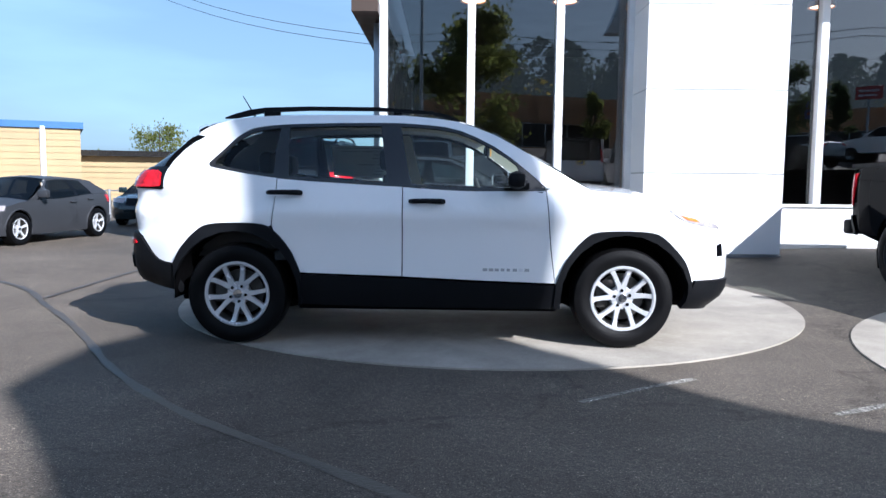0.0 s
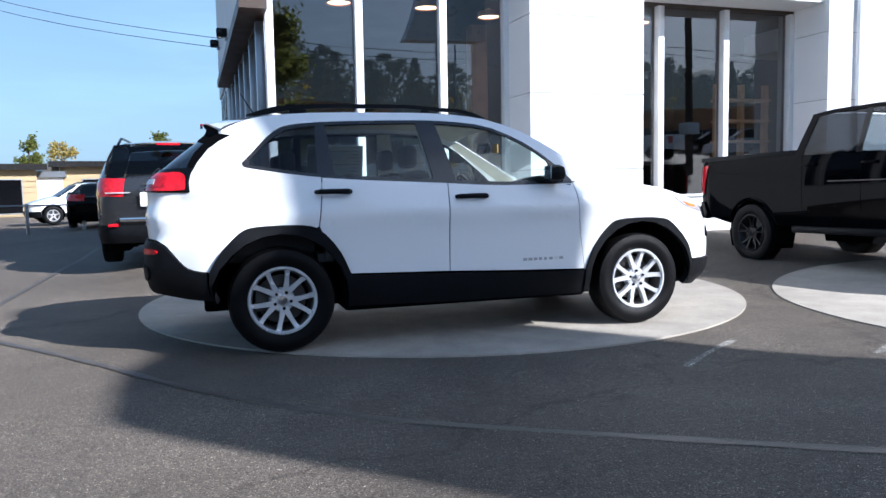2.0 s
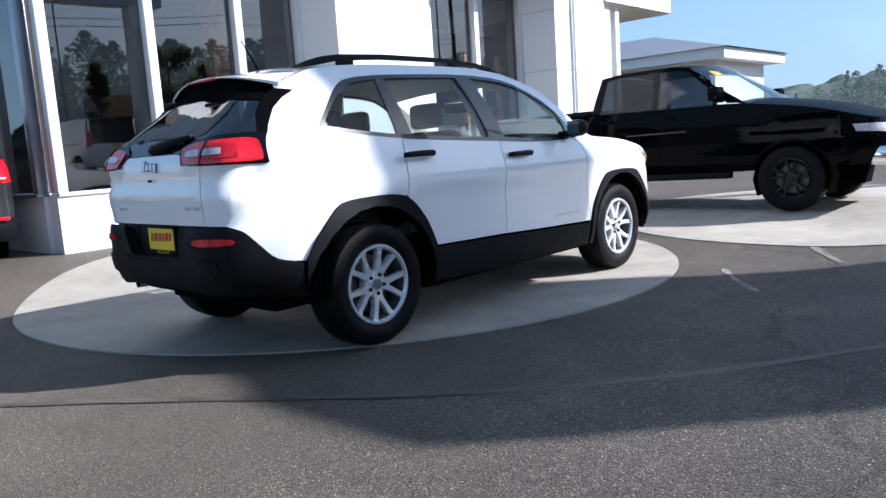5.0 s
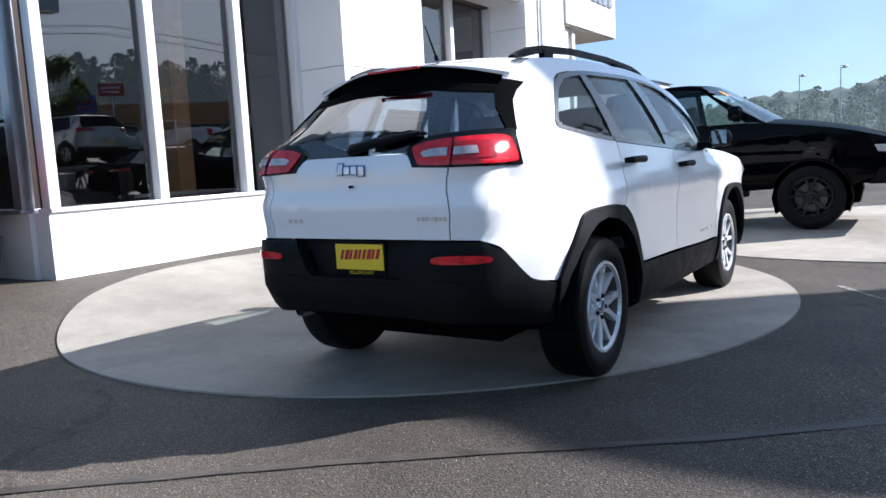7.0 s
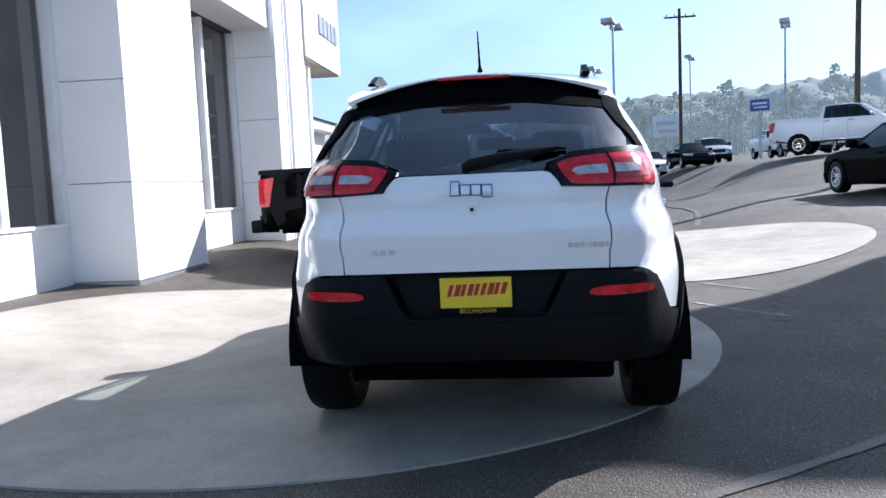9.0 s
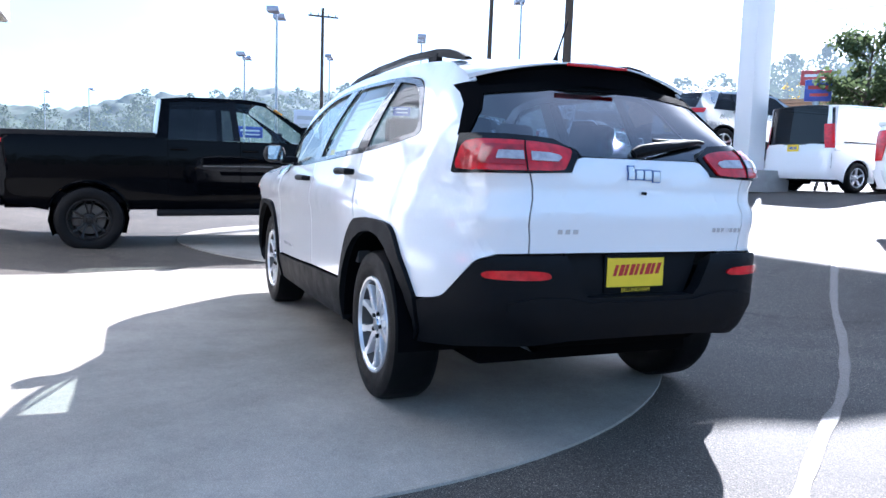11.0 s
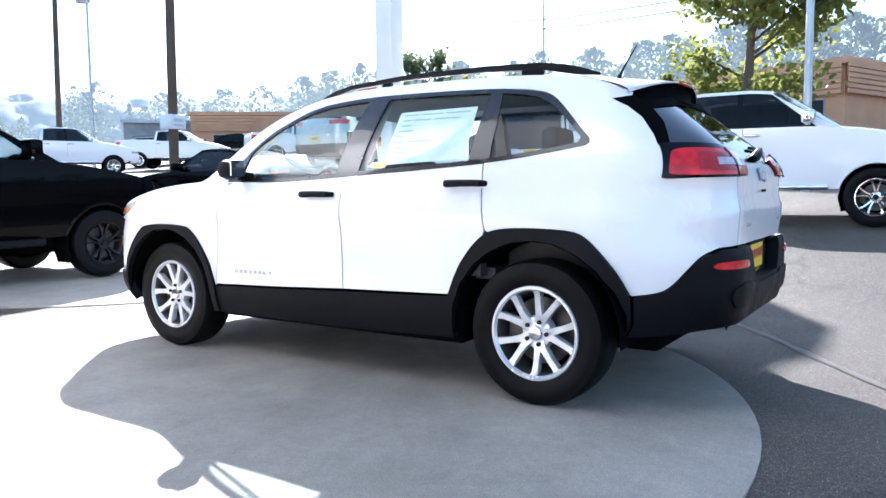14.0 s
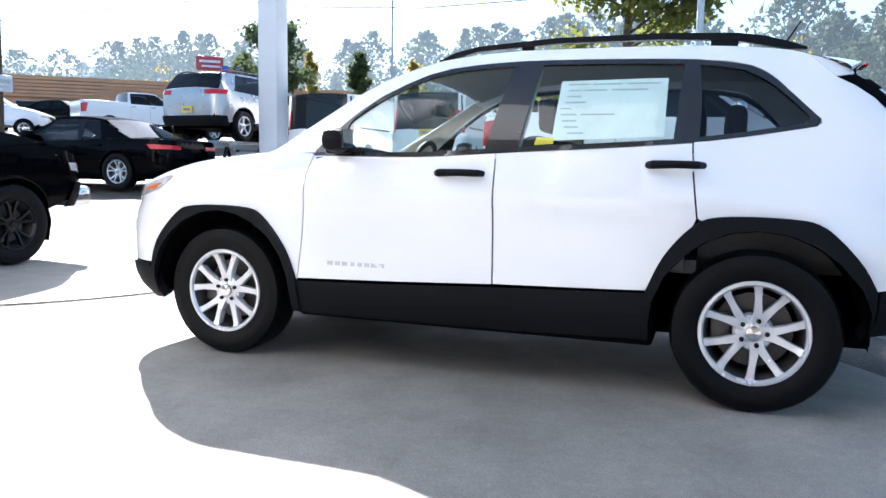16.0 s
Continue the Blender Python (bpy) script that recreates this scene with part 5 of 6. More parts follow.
M_TAR = mat("tar_crack_seal", (0.078, 0.067, 0.056), 0.5, 0, 0.35, 5, 0.4, 60, spec=0.28)
strip("crack_seal", curve([(4.2, -8.8), (2.57, -6.89), (1.1, -5.08), (-0.30, -3.42), (-1.12, -2.54), (-1.92, -1.58), (-2.42, -0.85), (-2.90, -0.18), (-3.53, 0.62), (-4.6, 1.9), (-7.0, 3.6)], 8), 0.06, M_TAR, "grey worn seal along a crack in the asphalt")
strip("crack_seal", curve([(-3.76, 1.0), (-3.80, 2.9), (-3.79, 4.4), (-3.80, 5.8), (-3.77, 7.4), (-3.8, 10.0)], 8), 0.05, M_TAR, "grey worn seal along a crack in the asphalt", 0.010)
strip("faded_line", curve([(1.62, -1.64), (1.24, -1.88), (0.85, -2.18)], 6), 0.05, M_PAINTLINE, "faded remnant of a painted bay line")
strip("faded_line", curve([(3.3, -1.72), (2.75, -2.0), (2.1, -2.36)], 6), 0.06, M_PAINTLINE, "faded remnant of a painted bay line")
strip("crack_seal", curve([(9.5, -3.4), (14.0, -4.2), (22.0, -4.0), (32.0, -5.5)], 8), 0.16, M_TAR, "dark tar seal along a crack in the asphalt")

# ---- dealer building ----
BM = pose(2.67, 4.02, 0.0, 0, 0, 0.8)


def bpart(name, rows, material, label, category="wall", bevel=0.0):
    return solid(name, boxes(*rows, bevel=bevel), material, label, category, kind="structure", m=BM)


GZ = 0.10
TOPZ = 8.2
WY = 0.85           # window plane behind the portal's face
# plinths under the windows
bpart("wall_plinth", [(-3.60, WY - 0.10, GZ, 0.0, WY + 0.14, 0.84)], M_STUCCO, "low white wall under the showroom windows")
bpart("wall_plinth", [(1.86, WY - 0.10, GZ, 5.36, WY + 0.14, 0.84)], M_STUCCO, "low white wall under the entrance windows")
# portals, each clad in tall panels with open joints
for x0, x1, xs in ((0.0, 1.86, 1), (5.36, 7.20, 1)):
    portal = bpart("portal", [(x0 + 0.02, 0.02, GZ, x1 - 0.02, WY + 0.30, TOPZ)], M_CONCW, "projecting portal clad in white metal panels")
    zs = [0.22, 1.30, 2.40, 3.50, 4.60, 5.70, 6.80, TOPZ]
    for z0, z1 in zip(zs, zs[1:]):
        for r in ((x0, 0.0, z0 + 0.006, x1, 0.02, z1 - 0.006), (x0, 0.02, z0 + 0.006, x0 + 0.02, WY + 0.05, z1 - 0.006), (x1 - 0.02, 0.02, z0 + 0.006, x1, WY + 0.05, z1 - 0.006)):
            part("panel", boxes(r), M_WHITE, portal)
    part("base_flashing", boxes((x0 - 0.01, -0.012, GZ, x1 + 0.01, WY, 0.215)), M_ALU, portal)
# upper wall over the bays
bpart("wall_upper", [(-3.60, WY - 0.25, 4.30, -0.01, WY + 0.15, TOPZ)], M_STUCCO, "white upper wall over the showroom windows")
bpart("wall_upper", [(1.87, 0.10, 3.97, 5.35, WY + 0.15, TOPZ)], M_STUCCO, "white lintel wall over the entrance bay")
bpart("wall_east", [(7.21, 0.10, GZ, 7.62, WY + 0.15, 3.85), (7.62, 0.10, GZ, 7.85, WY + 0.15, 1.45), (7.62, 0.10, 3.72, 7.85, WY + 0.15, 3.85), (7.85, 0.10, GZ, 8.0, WY + 0.15, 3.85)], M_STUCCO, "white end wall with a tall narrow window")
canopy = bpart("canopy", [(7.21, -0.05, 3.80, 10.2, 4.2, TOPZ)], M_STUCCO, "white upper storey overhanging on a flat soffit")
part("soffit", boxes((7.25, 0.0, 3.775, 10.15, 4.15, 3.798)), M_BEIGE, canopy, "beige soffit")
part("downpipe", tube(bmesh.new(), [(5.95, -0.05, GZ), (5.95, -0.05, TOPZ)], 0.035, 10), M_WHITE, canopy, "white rain pipe")
for k in range(5):
    part("sign_panel", boxes((8.3 + 0.34 * k, -0.09, 4.45, 8.55 + 0.34 * k, -0.05, 4.85)), M_ALU, canopy, "plain grey sign bar")


def window_bay(name, x0, x1, posts, z0, z1, y, label, frame_mat=M_FRAME, w=0.055, axis="x"):
    """A glazed bay with frame, posts and one pane between each pair of posts."""
    win = thing(name, BM, label, "window", kind="structure")

    def bx(a0, b0, c0, a1, b1, c1):
        return (a0, b0, c0, a1, b1, c1) if axis == "x" else (b0, a0, c0, b1, a1, c1)
    xs = [x0] + list(posts) + [x1]
    for k, x in enumerate(xs):
        part("window_post", boxes(bx(x - w, y - 0.11, z0, x + w, y + 0.02, z1), bevel=0.006), frame_mat, win)
        part("post_lining", boxes(bx(x - w * 0.5, y + 0.021, z0, x + w * 0.5, y + 0.10, z1)), M_BROWN, win, "dark bronze inner post")
    part("window_sill", boxes(bx(x0 - w, y - 0.13, z0 - 0.04, x1 + w, y + 0.10, z0), bevel=0.006), frame_mat, win)
    part("window_head", boxes(bx(x0 - w, y - 0.08, z1, x1 + w, y + 0.10, z1 + 0.06)), M_BROWN, win)
    for a, b in zip(xs, xs[1:]):
        bm = bmesh.new()
        q = [bx(a + w, y, z0, 0, 0, 0)[:3], bx(b - w, y, z0, 0, 0, 0)[:3], bx(b - w, y, z1, 0, 0, 0)[:3], bx(a + w, y, z1, 0, 0, 0)[:3]]
        if axis != "x":
            q = [(y, a + w, z0), (y, b - w, z0), (y, b - w, z1), (y, a + w, z1)]
        bm.faces.new([bm.verts.new(p) for p in q])
        part("pane", bm, G_SHOP, win, "large clear showroom pane")
    return win


window_bay("window_1", -3.53, -0.03, (-2.29, -1.04), 0.88, 4.24, WY, "tall showroom windows with white posts")
window_bay("window_2", 1.92, 5.32, (2.68, 3.95), 0.88, 3.92, WY, "tall entrance windows with white posts")
window_bay("window_3", 7.64, 7.83, (), 1.49, 3.68, 0.35, "narrow tall window", M_ALU, 0.02)
# side front, going back from the corner
SX = -3.60
bpart("wall_plinth", [(SX - 0.05, WY + 0.15, GZ - 0.1, SX + 0.15, 12.6, 0.84)], M_STUCCO, "low white side wall")
window_bay("window_4", WY + 0.25, 8.5, (2.3, 3.6, 4.9, 6.2, 7.6), 0.88, 3.42, SX + 0.02, "row of tall side windows with grey posts", M_ALU, 0.07, "y")
bpart("wall_side", [(SX - 0.10, 8.62, 0.85, SX + 0.15, 12.6, 3.60)], M_STUCCO, "plain white side wall")
upper = bpart("wall_upper_side", [(SX - 0.14, WY - 0.25, 3.62, SX, 12.6, TOPZ)], M_STUCCO, "white overhanging upper storey of the side front")
part("eave", boxes((SX - 0.34, WY - 0.42, 3.46, SX + 0.02, 8.6, 3.618)), M_BROWN, upper, "dark brown soffit edge")
part("eave", boxes((SX + 0.03, WY - 0.40, 4.26, -0.02, WY - 0.02, 4.296)), M_BROWN, upper, "dark brown soffit edge")
for k in range(4):
    part("slit_window", boxes((SX - 0.13, 9.5 + 0.75 * k, 2.55, SX - 0.101, 9.75 + 0.75 * k, 3.50)), M_GLOSSK, upper, "narrow dark slit window")
for y0, z0 in ((7.0, 4.40), (11.3, 4.95)):
    fl = thing("wall_flood_light", BM @ pose(SX - 0.16, y0, z0), "small dark wall flood lamp", "wall lamp", "wall lamps")
    part("housing", boxes((-0.22, -0.12, -0.09, 0.0, 0.12, 0.09), bevel=0.03), M_GLOSSK, fl)
    part("bracket", boxes((-0.05, -0.03, -0.16, 0.02, 0.03, -0.08)), M_ALU, fl)
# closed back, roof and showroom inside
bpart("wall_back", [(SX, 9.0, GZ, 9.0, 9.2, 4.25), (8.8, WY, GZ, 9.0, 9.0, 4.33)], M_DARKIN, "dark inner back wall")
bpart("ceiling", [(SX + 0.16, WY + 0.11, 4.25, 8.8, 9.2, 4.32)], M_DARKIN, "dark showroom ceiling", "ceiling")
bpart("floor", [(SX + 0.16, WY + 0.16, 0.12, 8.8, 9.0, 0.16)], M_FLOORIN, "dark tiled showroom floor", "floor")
bpart("roof", [(SX - 0.42, WY - 0.25, TOPZ, 10.2, 12.7, TOPZ + 0.15)], M_ALU, "flat grey roof", "roof")
for x, y in ((-2.2, 2.6), (-0.7, 2.6), (0.6, 3.0), (2.4, 2.4), (3.6, 2.8)):
    lamp = thing("ceiling_lamp", BM @ pose(x, y, 4.24), "round warm ceiling lamp", "ceiling lamp", "showroom lamps")
    part("shade", lathe(bmesh.new(), [(0.05, 0.0), (0.20, -0.05), (0.22, -0.14), (0.20, -0.14)], 24, "z"), M_WOODL, lamp)
    part("bulb", lathe(bmesh.new(), [(0.001, -0.13), (0.16, -0.125), (0.19, -0.12)], 20, "z"), M_WARM, lamp, "lit diffuser")
# display rack inside the entrance bay
rack = thing("display_rack", BM @ pose(4.72, 1.30, 0.16), "light wooden display rack with open shelves", "shelf")
for x in (-0.52, 0.0, 0.52):
    part("upright", boxes((x - 0.04, -0.05, 0, x + 0.04, 0.05, 2.62)), M_WOODL, rack)
for z in (0.45, 0.85, 1.25, 1.62, 1.98, 2.34):
    part("shelf", boxes((-0.52, -0.16, z - 0.02, 0.52, 0.16, z + 0.02)), M_WOODL, rack)
for k, (x, y, lab) in enumerate(((-2.6, 2.2, "dark office chair by the window"), (-1.3, 2.4, "dark office chair by the window"), (2.4, 2.0, "dark office chair by the window"))):
    ch = thing("office_chair", BM @ pose(x, y, 0.16, 0, 0, 40 * k), lab, "chair", "showroom chairs")
    part("seat", boxes((-0.25, -0.25, 0.42, 0.25, 0.25, 0.50), bevel=0.02), M_SEAT, ch)
    part("backrest", boxes((-0.23, 0.20, 0.55, 0.23, 0.26, 1.05), bevel=0.02), M_SEAT, ch)
    part("stem", tube(bmesh.new(), [(0, 0, 0.05), (0, 0, 0.42)], 0.03, 8), M_ALU, ch)
    for j in range(5):
        a = 2 * math.pi * j / 5
        part("leg", tube(bmesh.new(), [(0, 0, 0.08), (0.28 * math.cos(a), 0.28 * math.sin(a), 0.03)], 0.02, 6), M_ALU, ch)
tb = thing("desk", BM @ pose(-0.6, 2.6, 0.16), "white office desk behind the glass", "desk")
part("desktop", boxes((-0.7, -0.4, 0.70, 0.7, 0.4, 0.74), bevel=0.005), M_FRAME, tb)
for x in (-0.65, 0.65):
    for y in (-0.35, 0.35):
        part("leg", boxes((x - 0.03, y - 0.03, 0, x + 0.03, y + 0.03, 0.70)), M_ALU, tb)
cn = thing("inner_column", BM @ pose(0.9, 4.4, 0.16), "beige column inside the showroom", "column")
part("shaft", boxes((-0.16, -0.16, 0, 0.16, 0.16, 4.08)), M_WOODL, cn)

# ---- the other vehicles ----


def pickup(name, m, label, paint, rims, group="", rt=0.388, plate=None, front=None):
    return simple_car(name, m, label, "pickup truck", paint, 2.86, 2.66, 1.0, (-1.70, 1.70), rt, 0.50, [(-2.86, 1.42), (-0.96, 1.42), (-0.90, 1.36), (0.2, 1.345), (1.0, 1.335), (1.25, 1.31), (2.0, 1.19), (2.62, 1.03)],
                      [(-0.90, 1.85), (-0.5, 1.89), (0.1, 1.89), (0.5, 1.84)], 1.22, 0.42, -0.85, (-0.93, -0.86), [(-0.80, -0.02, -0.06, -0.76), (0.06, 0.98, 0.40, 0.02)],
                      tail_z=(0.92, 1.30), tail_w=(0.1, 0.14), head_z=(0.84, 0.96), rims=rims, nose_top=1.02, tail_top=1.40, bed=(-2.86, -0.94, 1.42), roof_in=0.76, group=group, plate=plate, wheel_y=0.12, front=front, boxy=True, rim_style="split")


black_truck = pickup("pickup_truck", pose(6.10, 0.67, gz(6.0, 0.7) - 0.02, 0, -1.0, -90), "lifted black crew cab pickup with black wheels on a pad", M_PAINT_K, M_ALLOYK, front=G_CLEAR)
part("step_bar", boxes((-0.95, -1.02, 0.42, 1.0, -0.90, 0.50), bevel=0.02), M_PLASTIC, black_truck)
part("step_bar", boxes((-0.95, 0.90, 0.42, 1.0, 1.02, 0.50), bevel=0.02), M_PLASTIC, black_truck)
part("rear_step_bumper", boxes((-2.98, -0.95, 0.56, -2.80, 0.95, 0.74), bevel=0.03), M_PLASTIC, black_truck)
part("front_valance", boxes((2.50, -0.9, 0.50, 2.76, 0.9, 0.72), bevel=0.05), M_CHROME, black_truck, "chrome front bumper face")
part("price_tag", prism(bmesh.new(), [(0.575, 1.785), (0.665, 1.725), (0.671, 1.733), (0.581, 1.793)], -0.55, -0.28), M_ORANGE, black_truck, "orange price tag on the windscreen")
for sy in (-1, 1):
    part("door_decal", boxes((-0.4, sy * 1.004 - 0.002, 1.03, 0.45, sy * 1.004 + 0.002, 1.045)), M_STEEL, black_truck, "thin grey side decal")
white_truck = pickup("pickup_truck", pose(-0.49, -8.10, gz(-0.5, -8.1) - 0.04, 0, 0, 182), "white crew cab pickup with chrome wheels on the asphalt", M_PAINT_W, M_CHROME)
for sy in (-1, 1):
    part("mirror_cap", boxes((0.83, min(sy * 1.0, sy * 1.20), 1.375, 0.975, max(sy * 1.0, sy * 1.20), 1.545), bevel=0.03), M_CHROME, white_truck, "chrome mirror cap")
    part("sill_trim", boxes((-0.95, min(sy * 0.955, sy * 1.0), 0.50, 1.15, max(sy * 0.955, sy * 1.0), 0.555), bevel=0.015), M_CHROME, white_truck, "bright sill strip")
    for hx in (-0.68, 0.18):
        part("handle_cap", boxes((hx - 0.11, min(sy * 1.0, sy * 1.036), 1.222, hx + 0.11, max(sy * 1.0, sy * 1.036), 1.258), bevel=0.012), M_CHROME, white_truck, "chrome door handle")
copy_thing(white_truck, pose(26.7, -13.1, gz(26.7, -13.1), 0, 0, -121))

grey_car = simple_car("crossover_car", pose(-2.24, 7.05, gz(-2.24, 7.0), 0, 0, 90), "dark grey crossover parked beside the showroom", "car", M_PAINT_G, 2.42, 2.45, 0.92, (-1.42, 1.47), 0.36, 0.26,
                     [(-2.42, 1.16), (-1.5, 1.13), (0.3, 1.08), (1.1, 1.04), (2.45, 0.85)], [(-2.1, 1.60), (-1.5, 1.655), (0.0, 1.67), (0.5, 1.61)], 1.12, 0.42, -2.0, (-2.36, -2.02),
                     [(-2.0, -1.40, -1.34, -1.72), (-1.30, -0.30, -0.24, -1.24), (-0.20, 0.90, 0.38, -0.16)], tail_z=(0.93, 1.16), tail_w=(0.2, 0.36), nose_top=0.88, tail_top=1.16, clad=0.40, roof_in=0.72, rail=True, plate=(M_PLATEW, 0.96))
part("chrome_strip", boxes((-2.50, -0.62, 0.60, -2.45, 0.62, 0.66), bevel=0.015), M_CHROME, grey_car, "bright bumper strip")
part("rear_wiper", tube(bmesh.new(), [(-2.37, 0.0, 1.22), (-2.36, -0.40, 1.26)], 0.012, 6), M_PLASTIC, grey_car)
for sy in (-1, 1):
    part("reversing_lamp", boxes((-2.452, min(sy * 0.48, sy * 0.78), 0.968, -2.425, max(sy * 0.48, sy * 0.78), 0.985), bevel=0.004), M_LAMP_C, grey_car, "clear strip below the tail lamp")
    part("bumper_reflector", boxes((-2.470, min(sy * 0.64, sy * 0.76), 0.545, -2.452, max(sy * 0.64, sy * 0.76), 0.580), bevel=0.004), M_LAMP_R, grey_car, "small red bumper reflector")
tag = boxes((-2.475, 0.26, 0.80, -2.468, 0.36, 0.98))
part("paper_tag", tag, M_PAPER, grey_car, "white paper tag hanging on the tailgate")
part("high_brake_lamp", boxes((-2.22, -0.15, 1.600, -2.16, 0.15, 1.630), bevel=0.005), M_LAMP_R, grey_car, "red high brake lamp")
part("tailgate_lettering", text_bars(bmesh.new(), -0.33, 1.075, 0.66, 0.03, 5, lambda a, b: (-2.437, -a, b), 9), M_STEEL, grey_car)


def crossover(m, label, paint, plate):
    return simple_car("crossover_car", m, label, "car", paint, 2.24, 2.22, 0.92, (-1.33, 1.37), 0.37, 0.28, [(-2.24, 1.20), (-1.2, 1.16), (0.3, 1.10), (1.1, 1.08), (2.22, 0.86)],
                      [(-2.0, 1.55), (-1.5, 1.62), (0.0, 1.64), (0.45, 1.57)], 1.14, 0.42, -1.85, (-2.14, -1.88), [(-1.66, -1.05, -1.02, -1.36), (-0.98, -0.28, -0.34, -0.98), (-0.16, 0.82, 0.34, -0.24)],
                      tail_z=(1.07, 1.17), tail_w=(0.2, 0.42), nose_top=0.90, tail_top=1.20, clad=0.46, roof_in=0.70, rail=True, plate=plate)


def ramp(at):
    """A low steel display stand with trestle legs and two tracks."""
    st = thing("display_ramp", at, "low steel display ramp with trestle legs", "ramp")
    for y in (-0.78, 0.78):
        part("track", boxes((-2.3, y - 0.16, 0.66, 2.3, y + 0.16, 0.72)), M_GALV, st)
    for x in (-1.9, -0.65, 0.65, 1.9):
        part("cross_beam", boxes((x - 0.05, -0.95, 0.58, x + 0.05, 0.95, 0.66)), M_GALV, st)
        for y in (-0.85, 0.85):
            part("leg", tube(bmesh.new(), [(x, y, 0.6), (x + 0.22, y, 0.0)], 0.04, 8), M_GLOSSK, st)
            part("leg", tube(bmesh.new(), [(x, y, 0.6), (x - 0.22, y, 0.0)], 0.04, 8), M_GLOSSK, st)
    return st


rz0 = gz(10.5, -12.7)
ramp(pose(10.5, -12.7, rz0, 0, 0, -93))
crossover(pose(10.5, -12.7, rz0 + 0.72, 0, 0, -93), "silver sport utility standing on the display ramp", M_PAINT_S, (M_YELLOW, 0.72))

simple_car("coupe_car", pose(11.25, -8.15, gz(11.25, -8.15), 0, 0, 3), "black muscle coupe with split spoke rims", "car", M_PAINT_K, 2.50, 2.50, 0.96, (-1.45, 1.50), 0.36, 0.20,
           [(-2.50, 0.98), (-1.5, 1.00), (0.0, 0.94), (1.0, 0.94), (2.5, 0.78)], [(-1.1, 1.36), (-0.6, 1.43), (0.0, 1.45), (0.3, 1.41)], 0.98, 0.22, -0.95, (-1.75, -1.0), [(-1.10, -0.62, -0.55, -0.86), (-0.50, 0.72, 0.18, -0.42)],
           tail_z=(0.80, 0.87), tail_w=(0.2, 0.55), nose_top=0.80, tail_top=0.98, roof_in=0.66, rim_style="split")
simple_car("hatchback_car", pose(-9.45, 10.6, gz(-9.4, 10.6), 0, 0, -98), "matt dark grey coupe hatchback with five spoke rims", "car", M_PAINT_MG, 2.0, 2.2, 0.90, (-1.30, 1.33), 0.34, 0.20,
                   [(-2.0, 1.02), (-1.2, 1.02), (0.0, 0.94), (0.9, 0.92), (2.2, 0.72)], [(-1.6, 1.28), (-1.0, 1.37), (-0.2, 1.40), (0.25, 1.36)], 1.05, 0.20, -1.35, (-1.86, -1.40), [(-1.15, -0.62, -0.58, -0.95), (-0.52, 0.78, 0.16, -0.46)],
                   tail_z=(0.82, 0.98), tail_w=(0.2, 0.45), nose_top=0.74, tail_top=1.02, roof_in=0.66)
simple_car("sedan_car", pose(-9.15, 17.6, gz(-9.2, 17.6), 0, 0, -84), "old dark green sedan with pale head lamps", "car", M_PAINT_N, 2.35, 2.30, 0.86, (-1.30, 1.35), 0.31, 0.20,
                   [(-2.35, 0.96), (-1.3, 0.97), (0.0, 0.92), (0.9, 0.90), (2.3, 0.70)], [(-1.1, 1.30), (-0.6, 1.38), (0.0, 1.40), (0.3, 1.36)], 1.02, 0.22, -0.9, (-1.55, -0.95), [(-1.35, -0.35, -0.32, -0.80), (-0.28, 0.78, 0.16, -0.26)],
                   tail_z=(0.72, 0.86), tail_w=(0.2, 0.5), nose_top=0.72, tail_top=0.96, roof_in=0.66)


def van(m, label):
    v = simple_car("cargo_van", m, label, "van", M_PAINT_W, 2.35, 2.35, 0.92, (-1.45, 1.62), 0.33, 0.22, [(-2.35, 1.02), (0.0, 1.02), (1.2, 1.02), (2.35, 0.88)], [(-2.3, 1.84), (-1.5, 1.88), (0.2, 1.88), (0.6, 1.82)],
                   1.55, 0.62, -2.26, (-2.33, -2.27), [(-2.20, -2.14, -2.14, -2.20), (0.20, 1.20, 0.62, 0.20)], tail_z=(0.95, 1.45), tail_w=(0.1, 0.12), nose_top=0.92, tail_top=1.02, roof_in=0.88, plate=(M_YELLOW, 0.95), boxy=True)
    for sy in (-1, 1):
        part("load_wall", boxes((-2.12, min(sy * 0.80, sy * 0.885), 1.0, 0.16, max(sy * 0.80, sy * 0.885), 1.82)), M_PAINT_W, v, "blank white load wall")
        part("slide_rail", boxes((-1.9, sy * 0.912 - 0.006, 1.06, -0.2, sy * 0.912 + 0.006, 1.09)), M_GLOSSK, v)
    return v


van(pose(7.85, -14.0, gz(7.85, -14.0), 0, 0, -90), "white compact cargo van with yellow dealer plate")
van(pose(5.2, -14.3, gz(5.2, -14.3), 0, 0, -90), "white compact cargo van parked in the row")
# rows of stock cars on the far lot
stock = [crossover(pose(42.0, -3.0, gz(42, -3), 0, 0, 185), "blue stock car in the far row", M_PAINT_B, None), simple_car(
    "sedan_car", pose(41.0, -6.6, gz(41, -6.6), 0, 0, 184), "black stock sedan in the far row", "car", M_PAINT_K, 2.4, 2.4, 0.9, (-1.35, 1.4), 0.33, 0.2,
    [(-2.4, 0.98), (0.0, 0.94), (0.9, 0.92), (2.4, 0.72)], [(-1.1, 1.34), (-0.5, 1.43), (0.0, 1.45), (0.3, 1.40)], 1.05, 0.22, -0.9, (-1.6, -0.95), [(-1.38, -0.35, -0.32, -0.82), (-0.28, 0.80, 0.16, -0.26)], nose_top=0.74, tail_top=0.96, roof_in=0.66)]
silver2 = crossover(pose(47.0, -12.5, gz(47, -12.5), 0, 0, 180), "silver stock car in the far row", M_PAINT_S, None)
